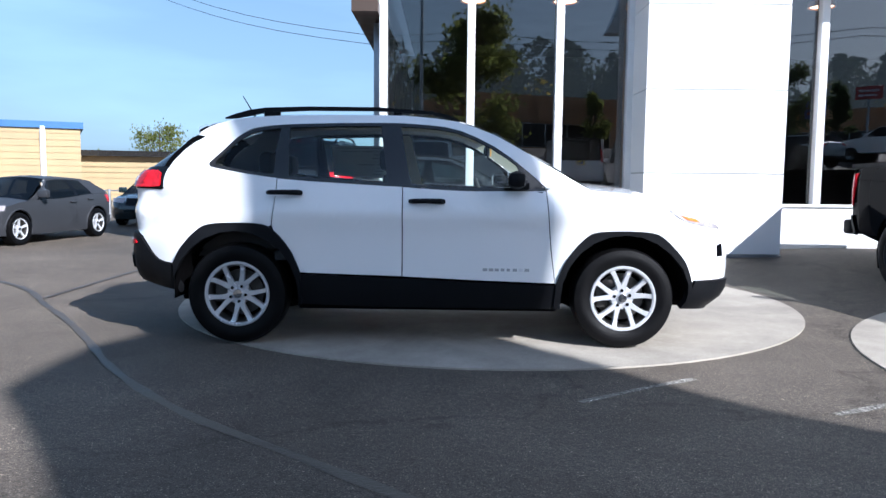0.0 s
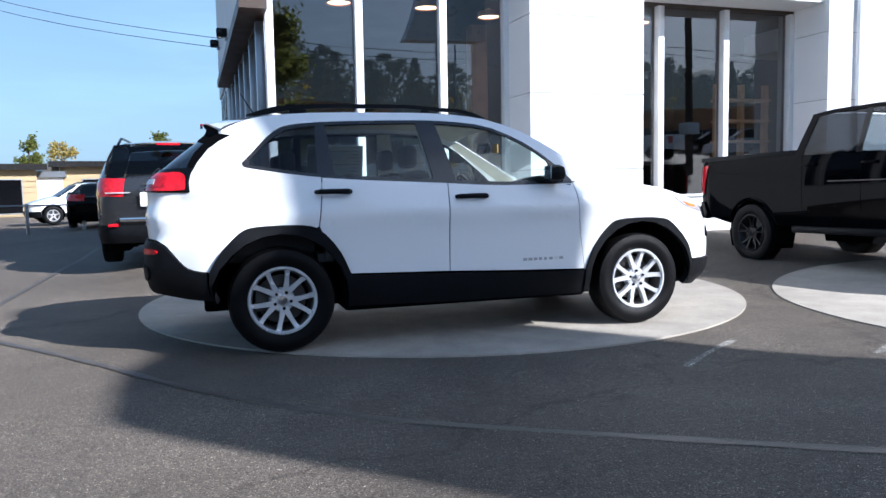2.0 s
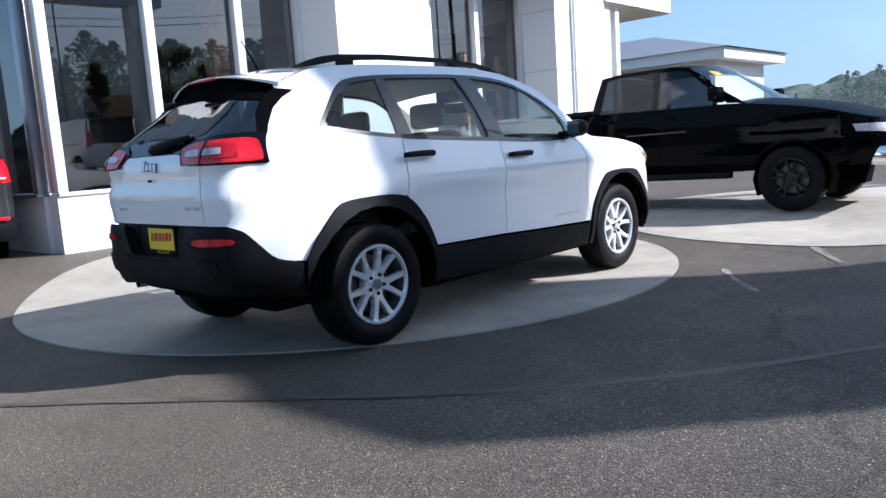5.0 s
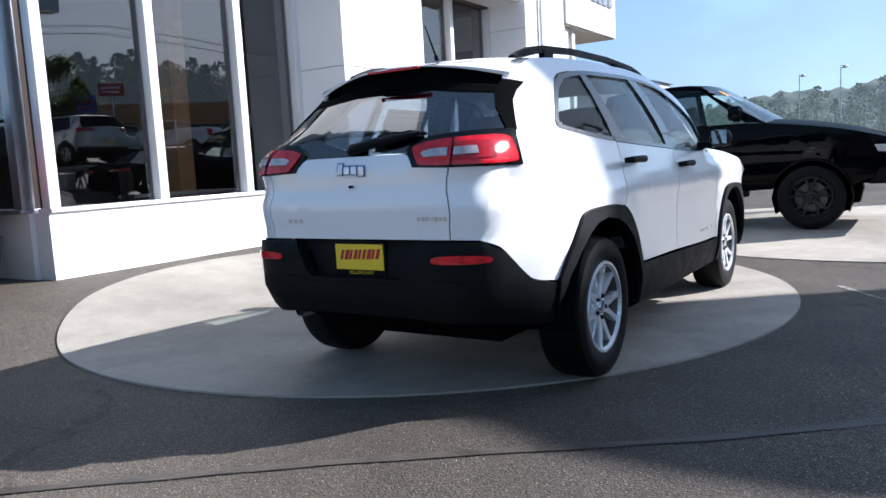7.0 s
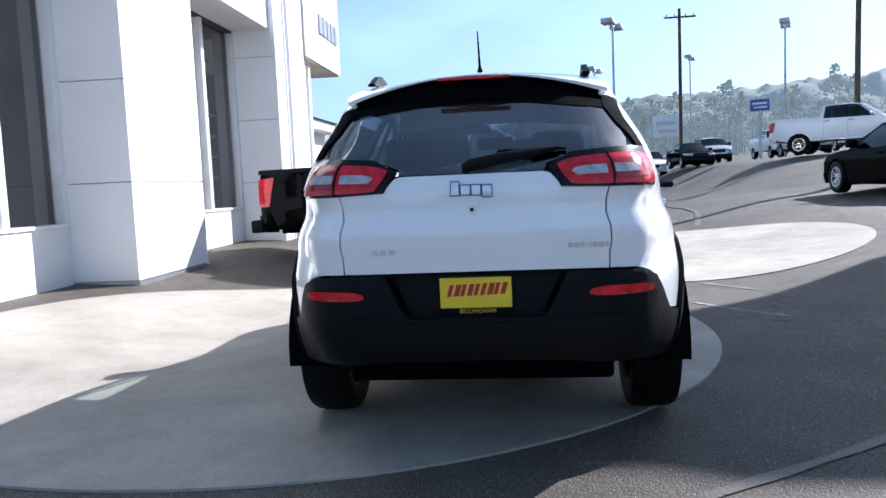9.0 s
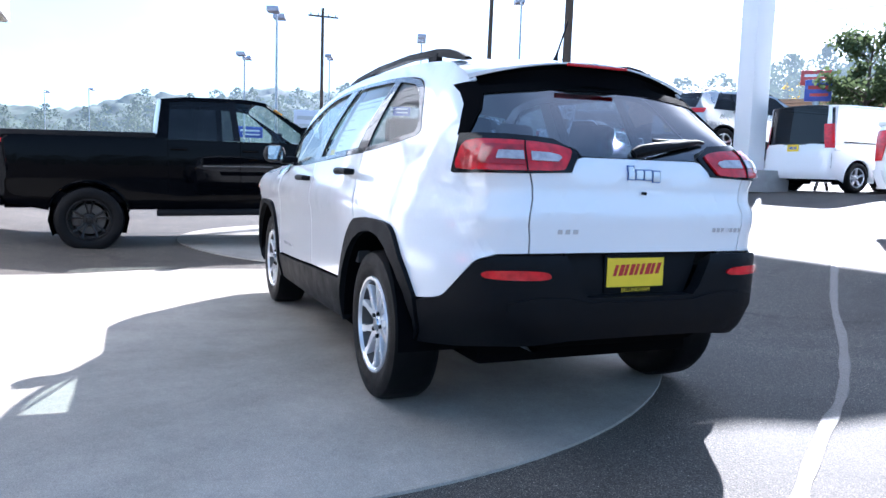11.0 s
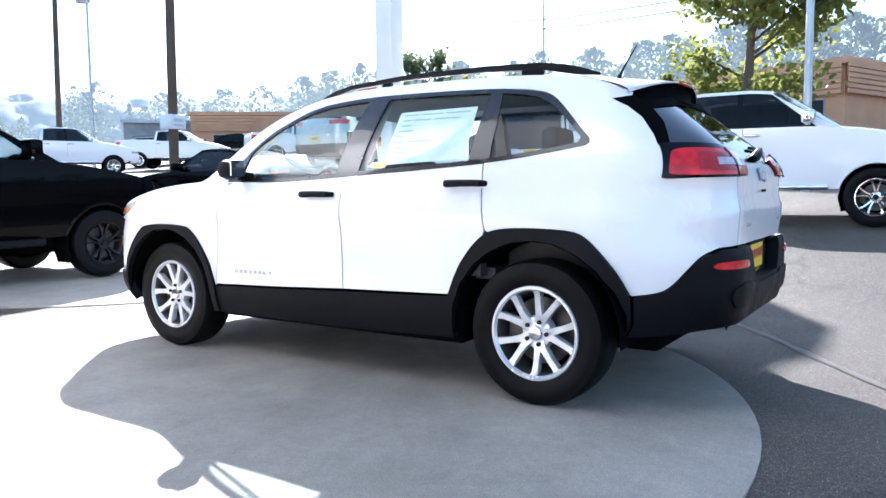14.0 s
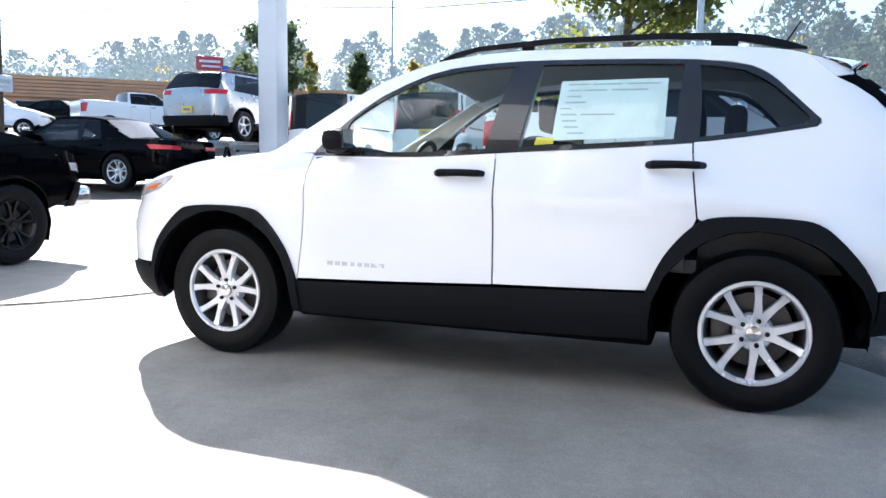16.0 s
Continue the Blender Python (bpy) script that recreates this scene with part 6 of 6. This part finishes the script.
red2 = crossover(pose(46.0, 0.5, gz(46, 0.5), 0, 0, 182), "red stock car in the far row", M_PAINT_R, None)
for i, (src, x, y, a) in enumerate(((white_truck, 46.5, -8.2, 180), (stock[1], 41.5, -10.0, 183), (silver2, 41.5, -16.5, 180), (stock[0], 42.5, -20.0, 178), (white_truck, 48.0, -17.0, 181), (red2, 52.0, -5.0, 180), (silver2, 36.0, -24.5, 200),
                                    (stock[1], 33.0, -28.0, 205), (white_truck, 30.0, -21.0, 215), (silver2, 55.0, 3.5, 180), (stock[0], 56.0, -1.0, 180), (stock[1], -5.2, 23.0, 92), (white_truck, 24.0, -24.0, 240), (silver2, 18.5, -23.0, 250), (red2, 14.0, -25.0, 255))):
    copy_thing(src, pose(x, y, gz(x, y), 0, 0, a))
crossover(pose(-6.6, 29.0, gz(-6.6, 29.0), 0, 0, 200), "white stock car behind the fence", M_PAINT_W, None)
cone = thing("traffic_cone", pose(37.0, -3.4, gz(37, -3.4)), "orange traffic cone on the asphalt", "traffic cone")
part("base", boxes((-0.18, -0.18, 0, 0.18, 0.18, 0.04)), M_CONE, cone)
part("body", lathe(bmesh.new(), [(0.14, 0.04), (0.03, 0.7), (0.001, 0.7)], 16, "z"), M_CONE, cone)

# ---- signs, poles and wires ----
PX, PY = 8.85, -11.35
pg = gz(PX, PY)
pylon = thing("sign_pylon", pose(PX, PY, pg), "tall white pylon carrying a dealer sign", "sign")
part("shaft", boxes((-0.25, -0.25, 0.0, 0.25, 0.25, 10.6), bevel=0.02), M_WHITE, pylon, "square white shaft")
part("base_block", boxes((-0.64, -0.64, 0.0, 0.64, 0.64, 0.50), bevel=0.02), M_CONCW, pylon, "concrete foot")
part("sign_cabinet", prism(bmesh.new(), [(-3.05, 5.50), (-2.88, 5.86), (-2.68, 6.34), (-2.55, 6.78), (-2.41, 7.40), (-2.02, 7.80), (-1.43, 8.18), (-1.01, 8.61), (-0.35, 9.01), (-0.21, 10.5), (1.33, 10.5), (1.32, 8.67), (1.14, 7.53), (0.96, 6.73), (0.92, 5.59)], -0.30, 0.315), M_PAINT_S, pylon, "wide stepped sign cabinet")
for x, y, h, r in ((19.5, -12.8, 11.5, 0.17), (30.0, -14.7, 8.6, 0.13), (56.0, -12.4, 12.0, 0.15)):
    up = thing("utility_pole", pose(x, y, gz(x, y)), "dark wooden utility pole", "utility pole", "utility poles")
    part("shaft", tube(bmesh.new(), [(0, 0, -0.2), (-0.12, 0.02, h * 0.5), (-0.30, 0.05, h)], [r, r * 0.9, r * 0.75], 12), M_POLEW, up)
    if r == 0.15:
        part("crossarm", boxes((-0.36, -1.2, h - 0.7, -0.24, 1.2, h - 0.58)), M_POLEW, up)
        for yy in (-1.0, -0.4, 0.4, 1.0):
            part("insulator", tube(bmesh.new(), [(-0.3, yy, h - 0.58), (-0.3, yy, h - 0.40)], 0.05, 8), M_ALU, up)
    if r == 0.17:
        part("pole_box", boxes((-0.34, -0.30, 1.75, 0.30, 0.30, 2.25), bevel=0.02), M_PLATEW, up, "pale box with plain bars")
        part("box_lettering", boxes((-0.350, -0.2, 1.85, -0.341, 0.2, 1.92), (-0.350, -0.2, 2.0, -0.341, 0.2, 2.12)), M_INK, up)
for x, y, h, heads in ((31.7, -4.5, 8.4, 2), (31.6, -17.3, 8.45, 2), (44.7, -4.8, 8.1, 2), (42.2, -15.7, 7.85, 2), (88.0, 6.0, 9.2, 1), (95.0, 11.0, 9.2, 1), (-0.66, -12.4, 9.0, 1), (18.5, -40.0, 11.0, 1), (60.0, -14.0, 8.8, 2)):
    lp = thing("lot_lamp", pose(x, y, gz(x, y), 0, 0, 70), "tall lot lamp with box heads on a steel pole", "street lamp", "lot lamps")
    part("pole", tube(bmesh.new(), [(0, 0, 0), (0, 0, h)], [0.085, 0.05], 10), M_GALV, lp)
    for s in (-1, 1)[:heads]:
        part("arm", tube(bmesh.new(), [(0, 0, h - 0.05), (0, s * 0.55, h + 0.02)], 0.03, 6), M_LIGHTHEAD, lp)
        part("lamp_head", boxes((-0.28, min(s * 0.5, s * 1.15), h - 0.10, 0.28, max(s * 0.5, s * 1.15), h + 0.14), bevel=0.04), M_LIGHTHEAD, lp)


def board(x, y, z0, w, h, rz, face, label, bars=M_PLATEW):
    s = thing("street_sign", pose(x, y, gz(x, y), 0, 0, rz), label, "sign", "street signs")
    part("post", tube(bmesh.new(), [(0, 0, 0), (0, 0, z0 + h)], 0.09, 8), M_GALV, s)
    part("panel", boxes((-0.1, -w / 2, z0, 0.1, w / 2, z0 + h), bevel=0.02), face, s)
    part("panel_bar", boxes((-0.108, -w * 0.38, z0 + h * 0.55, -0.101, w * 0.38, z0 + h * 0.72)), bars, s)
    part("panel_bar", boxes((-0.108, -w * 0.38, z0 + h * 0.22, -0.101, w * 0.30, z0 + h * 0.36)), bars, s)
    return s


board(52.0, -6.2, 3.1, 1.8, 0.8, -5, M_SIGNB, "blue street sign board with pale bars")
board(38.0, -13.0, 2.6, 1.0, 0.62, -25, M_SIGNB, "blue sign board with pale bars")
board(58.0, -11.6, 2.4, 2.0, 1.8, -5, M_PLATEW, "pale sign board with dark bars", M_INK)
board(30.0, -37.0, 3.0, 1.7, 0.9, -48, M_SIGNR, "red and blue shop sign board")
board(21.8, -28.0, 2.2, 1.15, 1.0, -48, M_SIGNB, "red and blue shop sign board", M_SIGNR)
wires = thing("overhead_wires", pose(0, 0, 0), "thin black service wires to the building", "cable")
for dz in (0.0, 0.22):
    a, b = Vector((-1.24, 13.3, 4.5 + dz)), Vector((-13.6, 22.2, 9.0 + 1.5 * dz))
    part("wire", tube(bmesh.new(), [a.lerp(b, t / 10) + Vector((0, 0, -0.55 * math.sin(math.pi * t / 10))) for t in range(11)], 0.008, 5), M_GLOSSK, wires)
for y0, y1, z in ((-41.0, -30.0, 11.6), (-41.6, -30.6, 11.2)):
    pts3 = [Vector((-30 + 90 * t / 14, y0 + (y1 - y0) * t / 14, z - 1.2 * math.sin(math.pi * ((t * 3 / 14) % 1)))) for t in range(15)]
    part("wire", tube(bmesh.new(), pts3, 0.025, 5), M_GLOSSK, wires)

# ---- buildings round the lot ----


def shop(name, x, y, rz, w, d, h, wall, label, base=None, trim=None, panes=(), eave=0.3):
    b0 = gz(x, y) if base is None else base
    b = thing(name, pose(x, y, b0, 0, 0, rz), label, "building", kind="structure")
    part("wall", boxes((-d, -w / 2, -1.5, 0, w / 2, h)), wall, b)
    part("roof", boxes((-d - eave, -w / 2 - eave, h, eave, w / 2 + eave, h + 0.35)), trim or wall, b)
    for (y0, y1, z0, z1) in panes:
        wn_ = part("window", boxes((0.0, y0, z0, 0.06, y1, z1)), M_ALU, b)
        n = max(1, round((y1 - y0) / 2.2))
        for k in range(n):
            part("pane", boxes((0.05, y0 + (y1 - y0) * k / n + 0.06, z0 + 0.06, 0.075, y0 + (y1 - y0) * (k + 1) / n - 0.06, z1 - 0.06)), M_GLOSSK, wn_)
    return b


orange = shop("shop_building", 44.8, -54.0, 130, 33, 14, 4.4, M_TERRA, "long low shop with terracotta fascia", 3.75, M_TERRA, [(-14.5, -2, 0.3, 2.6), (0, 8, 0.3, 2.6), (9, 15, 0.3, 2.6)])
for k in range(5):
    part("fascia_board", boxes((0.3, -16.5, 2.9 + 0.3 * k, 0.36, 16.5, 3.14 + 0.3 * k)), M_TERRA, orange)
part("fascia_pillar", boxes((0.0, 15.5, 0, 0.8, 17.5, 4.6)), M_CONCW, orange)
slatted = shop("shop_building", 9.1, -48.4, 68, 15.3, 8, 4.2, M_TERRA, "terracotta shop with slatted fascia behind the street trees", 3.75, M_TERRA, [(-6.5, 6.5, 0.3, 2.3)])
for k in range(6):
    part("fascia_board", boxes((0.3, -7.6, 2.5 + 0.3 * k, 0.36, 7.6, 2.74 + 0.3 * k)), M_TERRA, slatted)
    part("fascia_board", boxes((-8.0, 7.95, 2.5 + 0.3 * k, 0.3, 8.01, 2.74 + 0.3 * k)), M_TERRA, slatted)
shop("shop_building", -7.0, -72.0, 88, 14, 9, 3.6, M_STUCCO, "low white shop", 3.75, M_ALU, [(-5, 5, 0.4, 2.6)])
shop("shop_building", 63.5, -44.7, 145, 7.5, 9, 4.2, M_CONCW, "small grey shop with a flat canopy", 3.6, M_ALU, [(-3, 3, 0.3, 2.8)])
north = shop("warehouse_building", -29.7, 29.1, -62, 22, 14, 4.1, M_BEIGEW, "beige sided warehouse with blue roof trim", -0.4, M_BLUETRIM, [], 0.15)
part("downpipe", tube(bmesh.new(), [(0.08, 9.2, -0.3), (0.08, 9.2, 4.2)], 0.14, 8), M_WHITE, north, "white rain pipe")
for k in range(12):
    part("siding_board", boxes((0.0, -11, 0.1 + 0.34 * k, 0.03, 11, 0.40 + 0.34 * k)), M_BEIGEW, north)
low = shop("warehouse_building", -16.8, 40.7, -70, 12.5, 10, 2.7, M_BEIGEW, "low beige sided warehouse with a dark eave", -0.3, M_PILLAR, [(3.5, 5.5, 0.2, 2.2)], 0.5)
for k in range(8):
    part("siding_board", boxes((0.0, -6.2, 0.1 + 0.32 * k, 0.03, 6.2, 0.40 + 0.34 * k)), M_BEIGEW, low)
shop("shop_building", -13.5, 44.0, -88, 7.4, 7, 2.3, M_STUCCO, "low pale flat-roofed shed", -0.3, M_ALU, [], 0.2)
tan = shop("warehouse_building", -5.4, 45.5, -78, 9.4, 10, 2.9, M_BEIGEW, "tan sided warehouse with a slanted dark eave", -0.3, M_PILLAR, [(-3.5, -1.5, 0.2, 2.2)], 0.6)
for k in range(8):
    part("siding_board", boxes((0.0, -4.7, 0.1 + 0.34 * k, 0.03, 4.7, 0.40 + 0.34 * k)), M_BEIGEW, tan)
east = thing("neighbour_building", pose(35.5, 24.0, 0.3, 0, 0, 0), "white neighbour building with a slate blue roof", "building", kind="structure")
part("wall", boxes((0, -11.5, -1, 7, 20, 4.3)), M_STUCCO, east)
part("fascia", boxes((-1, -12.4, 4.3, 8, 21, 4.85)), M_WHITE, east, "white fascia")
bm = bmesh.new()
lo = [bm.verts.new(p) for p in ((-1.2, -12.6, 4.85), (8.2, -12.6, 4.85), (8.2, 21.2, 4.85), (-1.2, 21.2, 4.85))]
hi = [bm.verts.new(p) for p in ((3.2, -6.5, 6.35), (3.8, -6.5, 6.35), (3.8, 15.0, 6.35), (3.2, 15.0, 6.35))]
bm.faces.new(hi)
for i in range(4):
    bm.faces.new((lo[i], lo[(i + 1) % 4], hi[(i + 1) % 4], hi[i]))
part("roof", bm, M_ROOFB, east, "slate blue hip roof")
part("roof_vent", tube(bmesh.new(), [(1.5, -3, 5.4), (1.5, -3, 7.0)], 0.12, 8), M_GALV, east)
for k in range(5):
    part("window", boxes((-0.05, -9 + 5.5 * k, 1.0, 0.0, -6 + 5.5 * k, 3.2)), M_GLOSSK, east)
fence = thing("mesh_fence", pose(-7.5, 20.5, -0.25, 0, 0, 8), "low grey fence posts before the far row", "fence")
for k in range(7):
    part("post", tube(bmesh.new(), [(-6 + 1.6 * k, 0, 0), (-6 + 1.6 * k, 0, 1.0)], 0.05, 8), M_GALV, fence)
part("rail", tube(bmesh.new(), [(-6, 0, 0.95), (3.6, 0, 0.95)], 0.025, 6), M_GALV, fence)

# ---- trees and distance ----


def leaf(bm, c, r, rnd):
    """One bent leaf cluster: a kinked pair of triangles."""
    a = Vector((rnd.gauss(0, 1), rnd.gauss(0, 1), rnd.gauss(0, 1))).normalized() * r
    b = a.cross(Vector((rnd.gauss(0, 1), rnd.gauss(0, 1), rnd.gauss(0, 1)))).normalized() * r * (0.5 + 0.4 * rnd.random())
    v = [bm.verts.new(c + p) for p in (-a, b, a, -b * 0.9 + a * 0.2)]
    bm.faces.new(v)


def tree(x, y, h, crown, leafmat, label, seed, lean=0.3, low=0.3, n=900, size=0.16, shape=1.0, base=None):
    rnd = random.Random(seed)
    g0 = gz(x, y) if base is None else base
    t = thing("tree", pose(x, y, g0), label, "tree", "trees")
    limbs = bmesh.new()
    top = Vector((lean * rnd.uniform(-1, 1), lean * rnd.uniform(-1, 1), h * 0.92))
    tube(limbs, [(0, 0, -0.3), (top.x * 0.2, top.y * 0.2, h * 0.3), (top.x * 0.6, top.y * 0.6, h * 0.6), tuple(top)], [h * 0.022, h * 0.018, h * 0.011, 0.02], 9)
    ends = []
    for k in range(26):
        z0 = h * (low + (0.92 - low) * rnd.random() ** 0.9)
        f = (z0 / h - low) / (1 - low)
        reach = crown * (math.sin(math.pi * min(1, 0.18 + 0.82 * f)) ** 0.7 if shape == 1 else (1 - f) ** 0.8 * 0.95 + 0.1) * rnd.uniform(0.55, 1.05)
        a = rnd.uniform(0, 2 * math.pi)
        st_ = Vector((top.x * z0 / h, top.y * z0 / h, z0 * 0.86))
        en = Vector((reach * math.cos(a), reach * math.sin(a), z0 + reach * 0.25))
        tube(limbs, [st_, st_.lerp(en, 0.5) + Vector((0, 0, 0.1)), en], [h * 0.006, h * 0.004, 0.012], 5, False)
        ends.append((st_, en))
    part("trunk", limbs, M_BARK, t)
    bm = bmesh.new()
    for k in range(n):
        s0, en = ends[rnd.randrange(len(ends))]
        q = s0.lerp(en, 0.35 + 0.7 * rnd.random() ** 0.6)
        c = q + Vector((rnd.gauss(0, 1), rnd.gauss(0, 1), rnd.gauss(0, 0.8))) * crown * 0.13
        leaf(bm, c, size * rnd.uniform(0.6, 1.3), rnd)
    part("crown", bm, leafmat, t, "crown of small leaves with gaps")
    return t


tree(1.44, -16.8, 7.6, 2.25, M_LEAF, "broad green street tree with open crown", 3, 0.5, 0.2, 9000, 0.105)
tree(-6.5, 90.0, 8.6, 1.5, M_LEAF, "tall slim green poplar", 31, 0.2, 0.15, 2600, 0.16)
tree(20.5, -29.5, 5.6, 1.9, M_LEAFD, "dense dark green street tree", 4, 0.2, 0.15, 4000, 0.12)
for i, (x, y, h, c, mt, lab, sh) in enumerate(((25.5, -42.0, 7.0, 1.2, M_LEAFY, "slim yellow autumn street tree", 1), (19.0, -45.0, 6.6, 1.1, M_LEAFY, "slim yellow autumn street tree", 1), (29.5, -40.0, 6.5, 2.0, M_LEAFD, "dark green street conifer", 2), (23.0, -44.5, 7.2, 1.9, M_LEAFD, "dark green street conifer", 2),
                                               (13.0, -47.0, 7.0, 2.2, M_LEAF, "leafy green street tree", 1), (-19.2, 84.0, 8.0, 1.5, M_LEAF, "tall slim green poplar", 1), (-16.4, 86.0, 7.2, 1.9, M_LEAFY, "tall yellow green poplar", 1), (-33.0, 78.0, 7.5, 3.8, M_LEAF, "round green tree behind the warehouse", 1)
                                               )):
    tree(x, y, h * (0.68 if y < -35 else 1), c * (0.62 if y < -35 else 1), mt, lab, 20 + i, 0.15, 0.08, 3000, 0.13, 2 if y < -35 else sh)
rnd = random.Random(11)


def el_of(az):
    return table([(-140, 7.0), (-115, 10.0), (-96, 11.4), (-90, 11.0), (-80, 10.6), (-70, 9.8), (-62, 9.4), (-55, 9.6), (-50, 9.2), (-43, 7.5), (-35, 7.4), (-26, 7.0), (-20, 6.6), (-10, 6.5), (-5, 5.6), (0, 5.4), (4, 4.4), (9, 3.9), (20, 2.8), (60, 1.8), (100, 1.5), (150, 1.5), (215, 4.0)])(az)


def ridge_el(az):
    """The ridge alone: low behind the near trees of the street."""
    return min(el_of(az), 5.0 + 4.0 * sstep(-66, -50, az)) * 0.92


# wooded ridge, far off: rounded crowns packed on a slope
bm = bmesh.new()
cols = []
for k in range(1051):
    az = -140 + 355 * k / 1050
    a = radians(az)
    col = []
    for j in range(27):
        r = 226 + 3.4 * j
        f = sstep(0, 24, j)
        x, y = r * math.cos(a), r * math.sin(a)
        big = noise.voronoi(Vector((x / 9.5, y / 9.5, 2.0)))[0][0]
        small = noise.voronoi(Vector((x / 4.2, y / 4.2, 7.0)))[0][0]
        z = 0.5 + (math.tan(radians(ridge_el(az))) * 305 - 1.6) * f + (4.2 * (0.55 - big) + 2.0 * (0.5 - small) + 2.0 * noise.noise(Vector((x * 0.02, y * 0.02, 3.0)))) * (0.35 + 0.65 * f)
        col.append(bm.verts.new((x, y, z if j else -4)))
    cols.append(col)
for c0, c1 in zip(cols, cols[1:]):
    for j in range(26):
        bm.faces.new((c0[j], c0[j + 1], c1[j + 1], c1[j]))
M_RIDGE = mat("far_woods_haze_glow", (0.050, 0.072, 0.050), 0.95, 0, 0.6, 0.22, 0, 1, emit=0)
# bluish emission paints the haze on to the ridge
haze_glow(M_RIDGE, 0.026, 0.13)
solid("backdrop_ridge", bm, M_RIDGE, "far wooded ridge with blue haze painted as glow", "hill", kind="structure")


def woods(name, label, n, az0, az1, r0, r1, scale, leafmat, seed, quads=46, leaf_size=0.024):
    rnd = random.Random(seed)
    bm = bmesh.new()
    for k in range(n):
        az = rnd.uniform(az0, az1)
        a, r = radians(az), rnd.uniform(r0, r1)
        x, y = r * math.cos(a), r * math.sin(a)
        want = math.tan(radians(el_of(az))) * r * scale * rnd.uniform(0.45, 1.12)
        base = gz(x, y)
        h = max(3.0, want - base + 1)
        w = h * rnd.uniform(0.22, 0.42)
        conif = rnd.random() < 0.12
        tube(bm, [(x, y, base - 1), (x, y, base + h * 0.7)], [0.25, 0.08], 5, False)
        for j in range(quads):
            f = rnd.random() ** 0.8
            ww = w * ((1 - f) * 0.8 + 0.05 if conif else math.sin(math.pi * (0.12 + 0.85 * f)))
            b = rnd.uniform(0, 2 * math.pi)
            q = ww * rnd.uniform(0.2, 1.1)
            leaf(bm, Vector((x + q * math.cos(b), y + q * math.sin(b), base + h * (0.18 + 0.82 * f))), h * leaf_size * rnd.uniform(0.5, 1.5), rnd)
    return solid(name, bm, leafmat, label, "woods", kind="stuff")


# trees in M_LEAFH glow faintly: their haze is in the material
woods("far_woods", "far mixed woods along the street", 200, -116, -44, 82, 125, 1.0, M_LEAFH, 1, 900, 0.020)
woods("far_woods", "tall thin far trees with haze painted as glow", 70, -128, -98, 62, 92, 1.05, M_LEAFH, 8, 800, 0.020)
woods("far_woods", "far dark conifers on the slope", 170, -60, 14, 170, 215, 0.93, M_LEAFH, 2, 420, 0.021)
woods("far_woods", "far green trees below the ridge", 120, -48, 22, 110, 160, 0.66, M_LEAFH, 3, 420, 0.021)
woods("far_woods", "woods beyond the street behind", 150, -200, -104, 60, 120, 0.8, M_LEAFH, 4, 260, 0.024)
woods("far_woods", "thin yellow trees along the street", 26, -100, -48, 70, 95, 0.8, M_LEAFY, 5, 60)
woods("far_woods", "low far trees behind the warehouses", 90, 80, 150, 95, 140, 1.3, M_LEAF, 6, 50)
